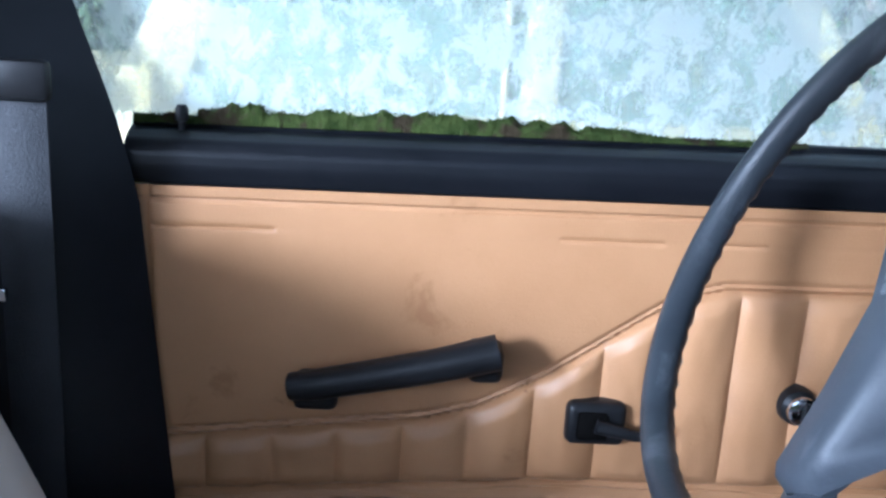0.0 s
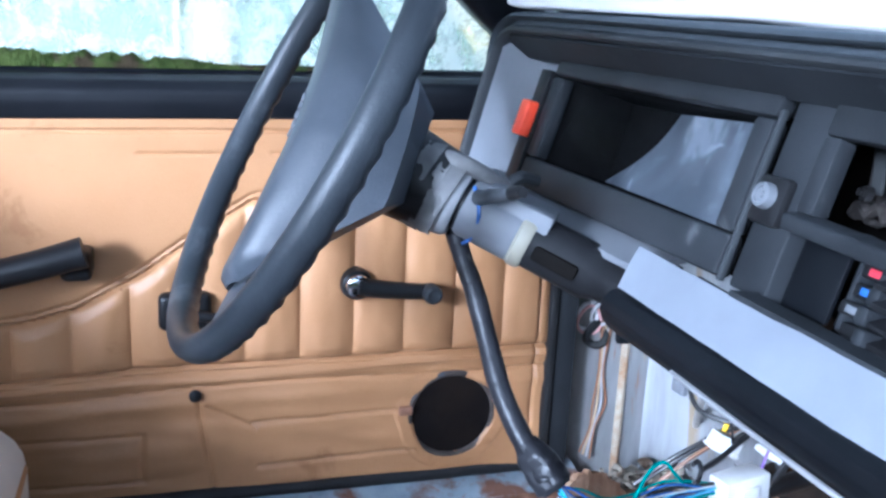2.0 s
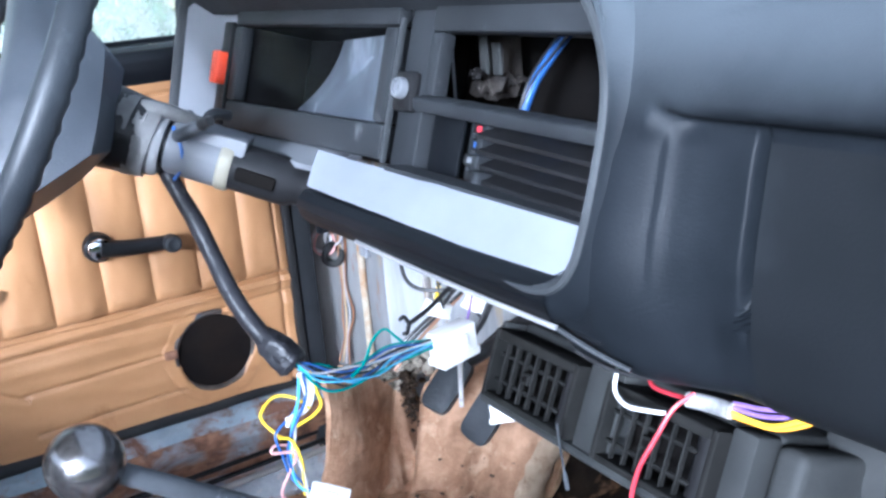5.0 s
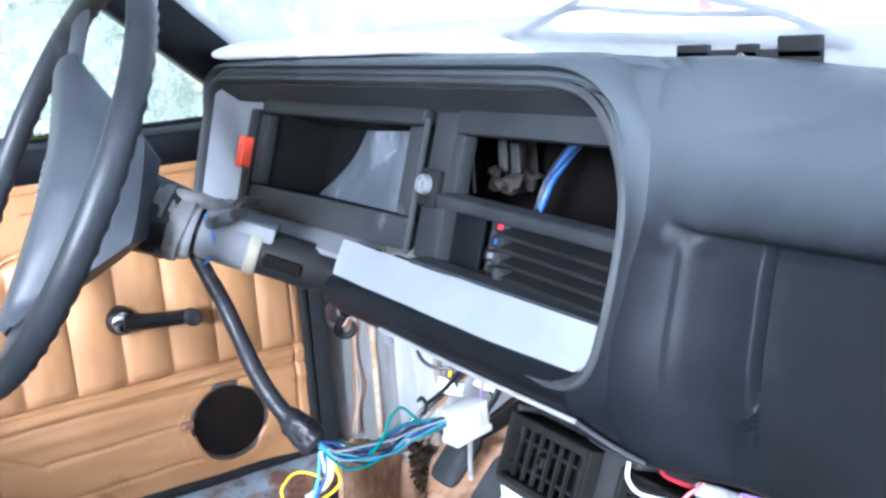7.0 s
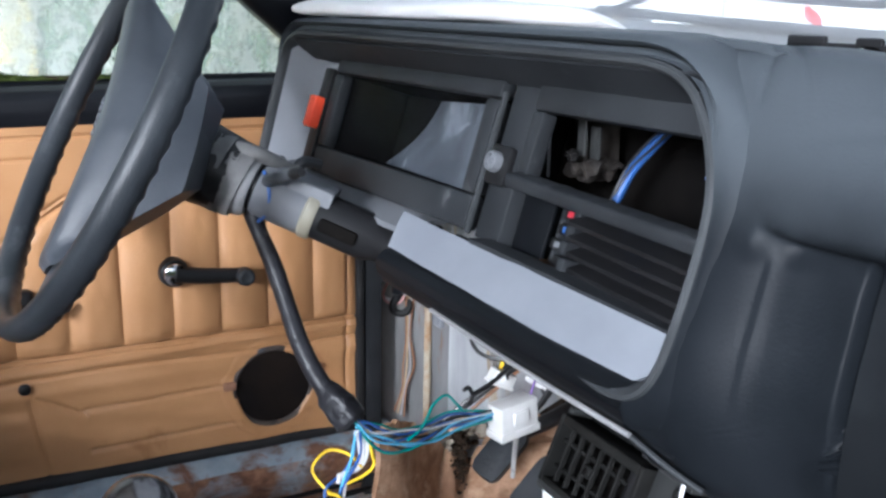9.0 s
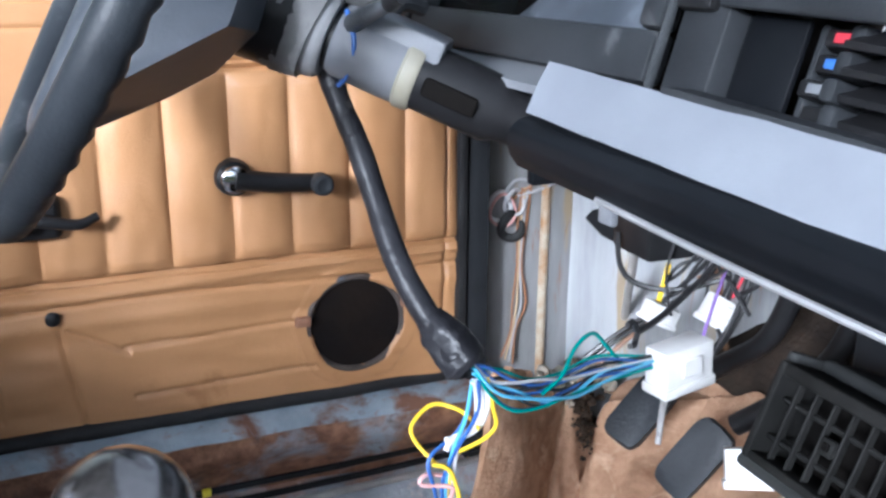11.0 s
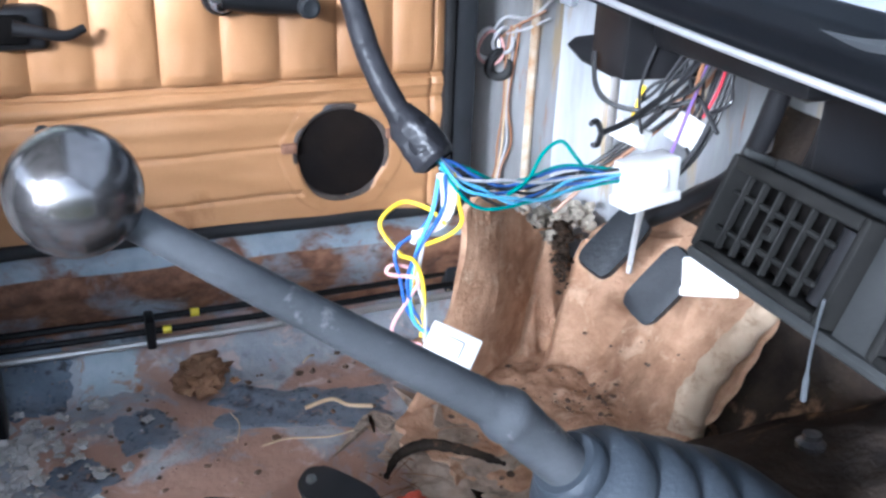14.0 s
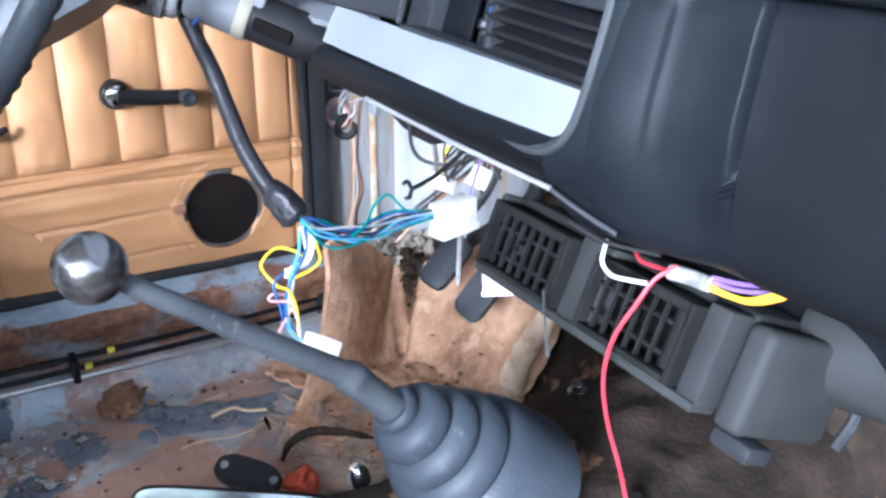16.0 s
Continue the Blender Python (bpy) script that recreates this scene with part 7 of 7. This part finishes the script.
part("plate_foot", box((0.662, -0.186, 1.038), (0.689, -0.108, 1.046), 0.002), SHELF_GREY, ck)
part("screw", lathe([(0, 0.0048), (0.002, 0.0048), (0.003, 0)], (0.689, -0.121, 1.056), (-1, 0, 0), 12), CHROME, ck)
tagged(part("defrost_grille", box((0.675, -0.46, 1.034), (0.712, -0.186, 1.047), 0.003), BLACK_PLASTIC, label="black defroster grille at the foot of the windscreen"), category="grille")

# ---- neighbouring cream car ----
nb = thing("parked_car", (0.3, 2.2, 0.0), "old cream saloon with mossy windows parked alongside", "car")
NY = 1.90


def slab(name, poly, y0, y1, mat_, lab=""):
    return part(name, extrude_poly(poly, y0, y1, 0.01, Matrix(((1, 0, 0, 0), (0, 0, 1, 0), (0, 1, 0, 0), (0, 0, 0, 1)))), mat_, nb, lab)


slab("body_side", [(-1.7, 0.25), (2.2, 0.25), (2.3, 0.5), (2.25, 0.78), (1.2, 0.86), (-0.65, 0.83), (-1.7, 0.80), (-1.8, 0.5)], NY - 0.03, NY + 1.5, CREAM_PAINT, "cream painted body")
slab("roof", [(-0.42, 1.225), (0.72, 1.215), (0.80, 1.24), (0.62, 1.325), (-0.30, 1.335), (-0.52, 1.26)], NY + 0.0, NY + 1.4, CREAM_PAINT, "cream roof")
for nm, poly in (("rear_pillar", [(-0.72, 0.82), (-0.56, 0.82), (-0.40, 1.24), (-0.52, 1.24)]), ("centre_pillar", [(0.20, 0.82), (0.285, 0.82), (0.28, 1.23), (0.205, 1.23)]), ("front_pillar", [(0.98, 0.84), (1.04, 0.84), (0.78, 1.25), (0.71, 1.22)]), ("quarter_bar", [(0.155, 0.82), (0.17, 0.82), (0.17, 1.23), (0.155, 1.23)])):
    slab(nm, poly, NY, NY + 0.05, CREAM_PAINT, "cream window pillar")
    slab(nm, poly, NY + 1.32, NY + 1.37, CREAM_PAINT)
for a, b in ((-0.70, 0.2), (0.285, 1.02)):
    g_ = slab("side_glass", [(a, 0.82), (b, 0.82), (min(b, 0.74), 1.23), (max(a, -0.46), 1.23)], NY + 0.02, NY + 0.026, OLD_GLASS, "mossy side glass")
slab("far_glass", [(-0.70, 0.82), (1.02, 0.82), (0.74, 1.23), (-0.46, 1.23)], NY + 1.34, NY + 1.346, OLD_GLASS, "mossy far glass")
for x in (-1.15, 1.55):
    wl_ = part("wheel", lathe([(0, 0.2), (0.0, 0.29), (0.02, 0.30), (0.15, 0.30), (0.17, 0.28), (0.17, 0.0)], (x, NY - 0.04, 0.30), (0, 1, 0), 32), RUBBER, nb, "black tyre")
    part("wheel_rim", lathe([(0, 0.0), (0, 0.18), (-0.01, 0.19), (-0.01, 0.2), (0.01, 0.2)], (x, NY - 0.045, 0.30), (0, 1, 0), 32), CHROME, wl_)

# ---- white lorry with hazard markings ahead ----
van = thing("parked_van", (5.5, 2.2, 0.0), "white van with red and white hazard stripes", "van")
part("body", box((4.6, 0.4, 0.62), (8.4, 5.15, 2.6), 0.08, 3), WHITE_PAINT, van, "white van body")
part("cargo_box", box((5.3, 5.2, 1.12), (9.0, 9.3, 3.4), 0.05, 3), WHITE_PAINT, van, "pale cargo box")
part("bumper", box((4.5, 0.5, 0.5), (4.62, 5.05, 0.72), 0.03, 2), DARK_GREY, van)
for y in (1.1, 4.5):
    part("wheel", lathe([(0, 0.0), (0, 0.36), (0.02, 0.38), (0.22, 0.38), (0.22, 0)], (4.9, y, 0.38), (0, 1, 0), 28), RUBBER, van, "black tyre")
for y in (5.9, 8.3):
    part("wheel", lathe([(0, 0.0), (0, 0.40), (0.02, 0.42), (0.24, 0.42), (0.24, 0)], (5.8, y, 0.42), (0, 1, 0), 28), RUBBER, van, "black tyre")
part("chassis", box((5.4, 5.3, 0.93), (8.8, 9.2, 1.12), 0.02, 2), MID_GREY, van)
part("rear_window", box((4.585, 3.1, 1.75), (4.6, 4.9, 2.25), 0.004), OLD_GLASS, van)
for y in (2.2, 4.35):
    part("door_seam", box((4.592, y - 0.006, 0.8), (4.6, y + 0.006, 2.5), 0.002), MID_GREY, van)
for y0 in (3.58, 2.83):
    pl = part("hazard_panel", box((4.585, y0 - 0.072, 0.83), (4.598, y0 + 0.072, 1.36), 0.003), WHITE_PAINT, van, "white reflective panel")
    for k in range(3):
        part("stripe", extrude_poly([(-0.068, 0), (0.068, 0.085), (0.068, 0.165), (-0.068, 0.08)], 0, 0.002, 0, Matrix.Translation((4.581, y0, 0.84 + 0.165 * k)) @ Matrix(((0, 0, 1, 0), (1, 0, 0, 0), (0, 1, 0, 0), (0, 0, 0, 1)))), RED_SIGN, pl, "red stripe")


# ---- trees and hedge ----
def leaf_cloud(c, r, count, size, seed):
    g = random.Random(seed)
    bm = bmesh.new()
    for k in range(count):
        d = Vector((g.gauss(0, 1), g.gauss(0, 1), g.gauss(0, 1))).normalized()
        q = g.random() ** 0.45 * (0.75 + 0.35 * noise.noise(d * 2.2 + Vector((seed, 0, 0))))
        p = Vector((c[0] + d.x * r[0] * q, c[1] + d.y * r[1] * q, max(0.05, c[2] + d.z * r[2] * q)))
        e = Euler((g.uniform(0, 6.3), g.uniform(0, 6.3), g.uniform(0, 6.3))).to_matrix()
        s = size * g.uniform(0.6, 1.4)
        vs = [bm.verts.new(p + e @ Vector(o)) for o in ((-s, 0, 0), (0, -s * 0.45, 0.1 * s), (s, 0, 0), (0, s * 0.45, 0.1 * s))]
        bm.faces.new(vs)
    return bm


for k, (x, y, h, rr) in enumerate(((-3.5, 7.0, 4.6, 1.9), (0.3, 7.6, 5.2, 2.2), (2.6, 9.0, 5.0, 2.1), (6.0, 14.5, 6.5, 2.8), (-8.0, 8.0, 5.0, 2.4))):
    tr = thing("tree", (x, y, 0), "leafy green tree behind the parked cars", "tree", "trees behind the cars")
    tw = bmesh.new()
    add_tube(tw, smooth_line([(x, y, 0), (x + 0.1, y, h * 0.3), (x - 0.05, y + 0.1, h * 0.6), (x, y, h * 0.9)], 5), lambda f: 0.20 * (1 - 0.75 * f), 10)
    for a in range(6):
        w = a * 1.05 + k
        z0 = h * (0.3 + 0.09 * a)
        add_tube(tw, smooth_line([(x, y, z0), (x + 0.5 * math.cos(w), y + 0.5 * math.sin(w), z0 + 0.4), (x + 1.1 * math.cos(w), y + 1.1 * math.sin(w), z0 + 1.0)], 4), lambda f: 0.07 * (1 - 0.8 * f), 7)
    part("trunk", tw, BARK, tr, "grey-brown trunk and limbs")
    part("crown", leaf_cloud((x, y, h * 0.72), (rr, rr, h * 0.42), 2600, 0.13, k), LEAF, tr, "crown of green leaves", smooth=False)
hedge = bmesh.new()
tagged(part("hedge", leaf_cloud((-1.9, 5.6, 1.0), (6.6, 0.9, 1.25), 16000, 0.055, 77), LEAF, label="overgrown green hedge", smooth=False, kind="stuff"), category="hedge")
# second hedge is never in view: added to block light from the horizon
tagged(part("hedge", leaf_cloud((-1.0, -4.4, 0.7), (9.0, 0.8, 0.95), 10000, 0.10, 78), LEAF, label="unseen green hedge added on the passenger side to cut low light", smooth=False, kind="stuff"), category="hedge")
for x, y in ((3.9, 8.2), (4.25, 8.0)):
    tagged(part("tree_stump", tube([(x, y, 0), (x + 0.03, y, 1.2), (x - 0.02, y + 0.02, 2.6), (x, y, 3.6)], lambda f: 0.11 - 0.03 * f, 10), BARK, label="bare grey tree trunk"), category="tree")
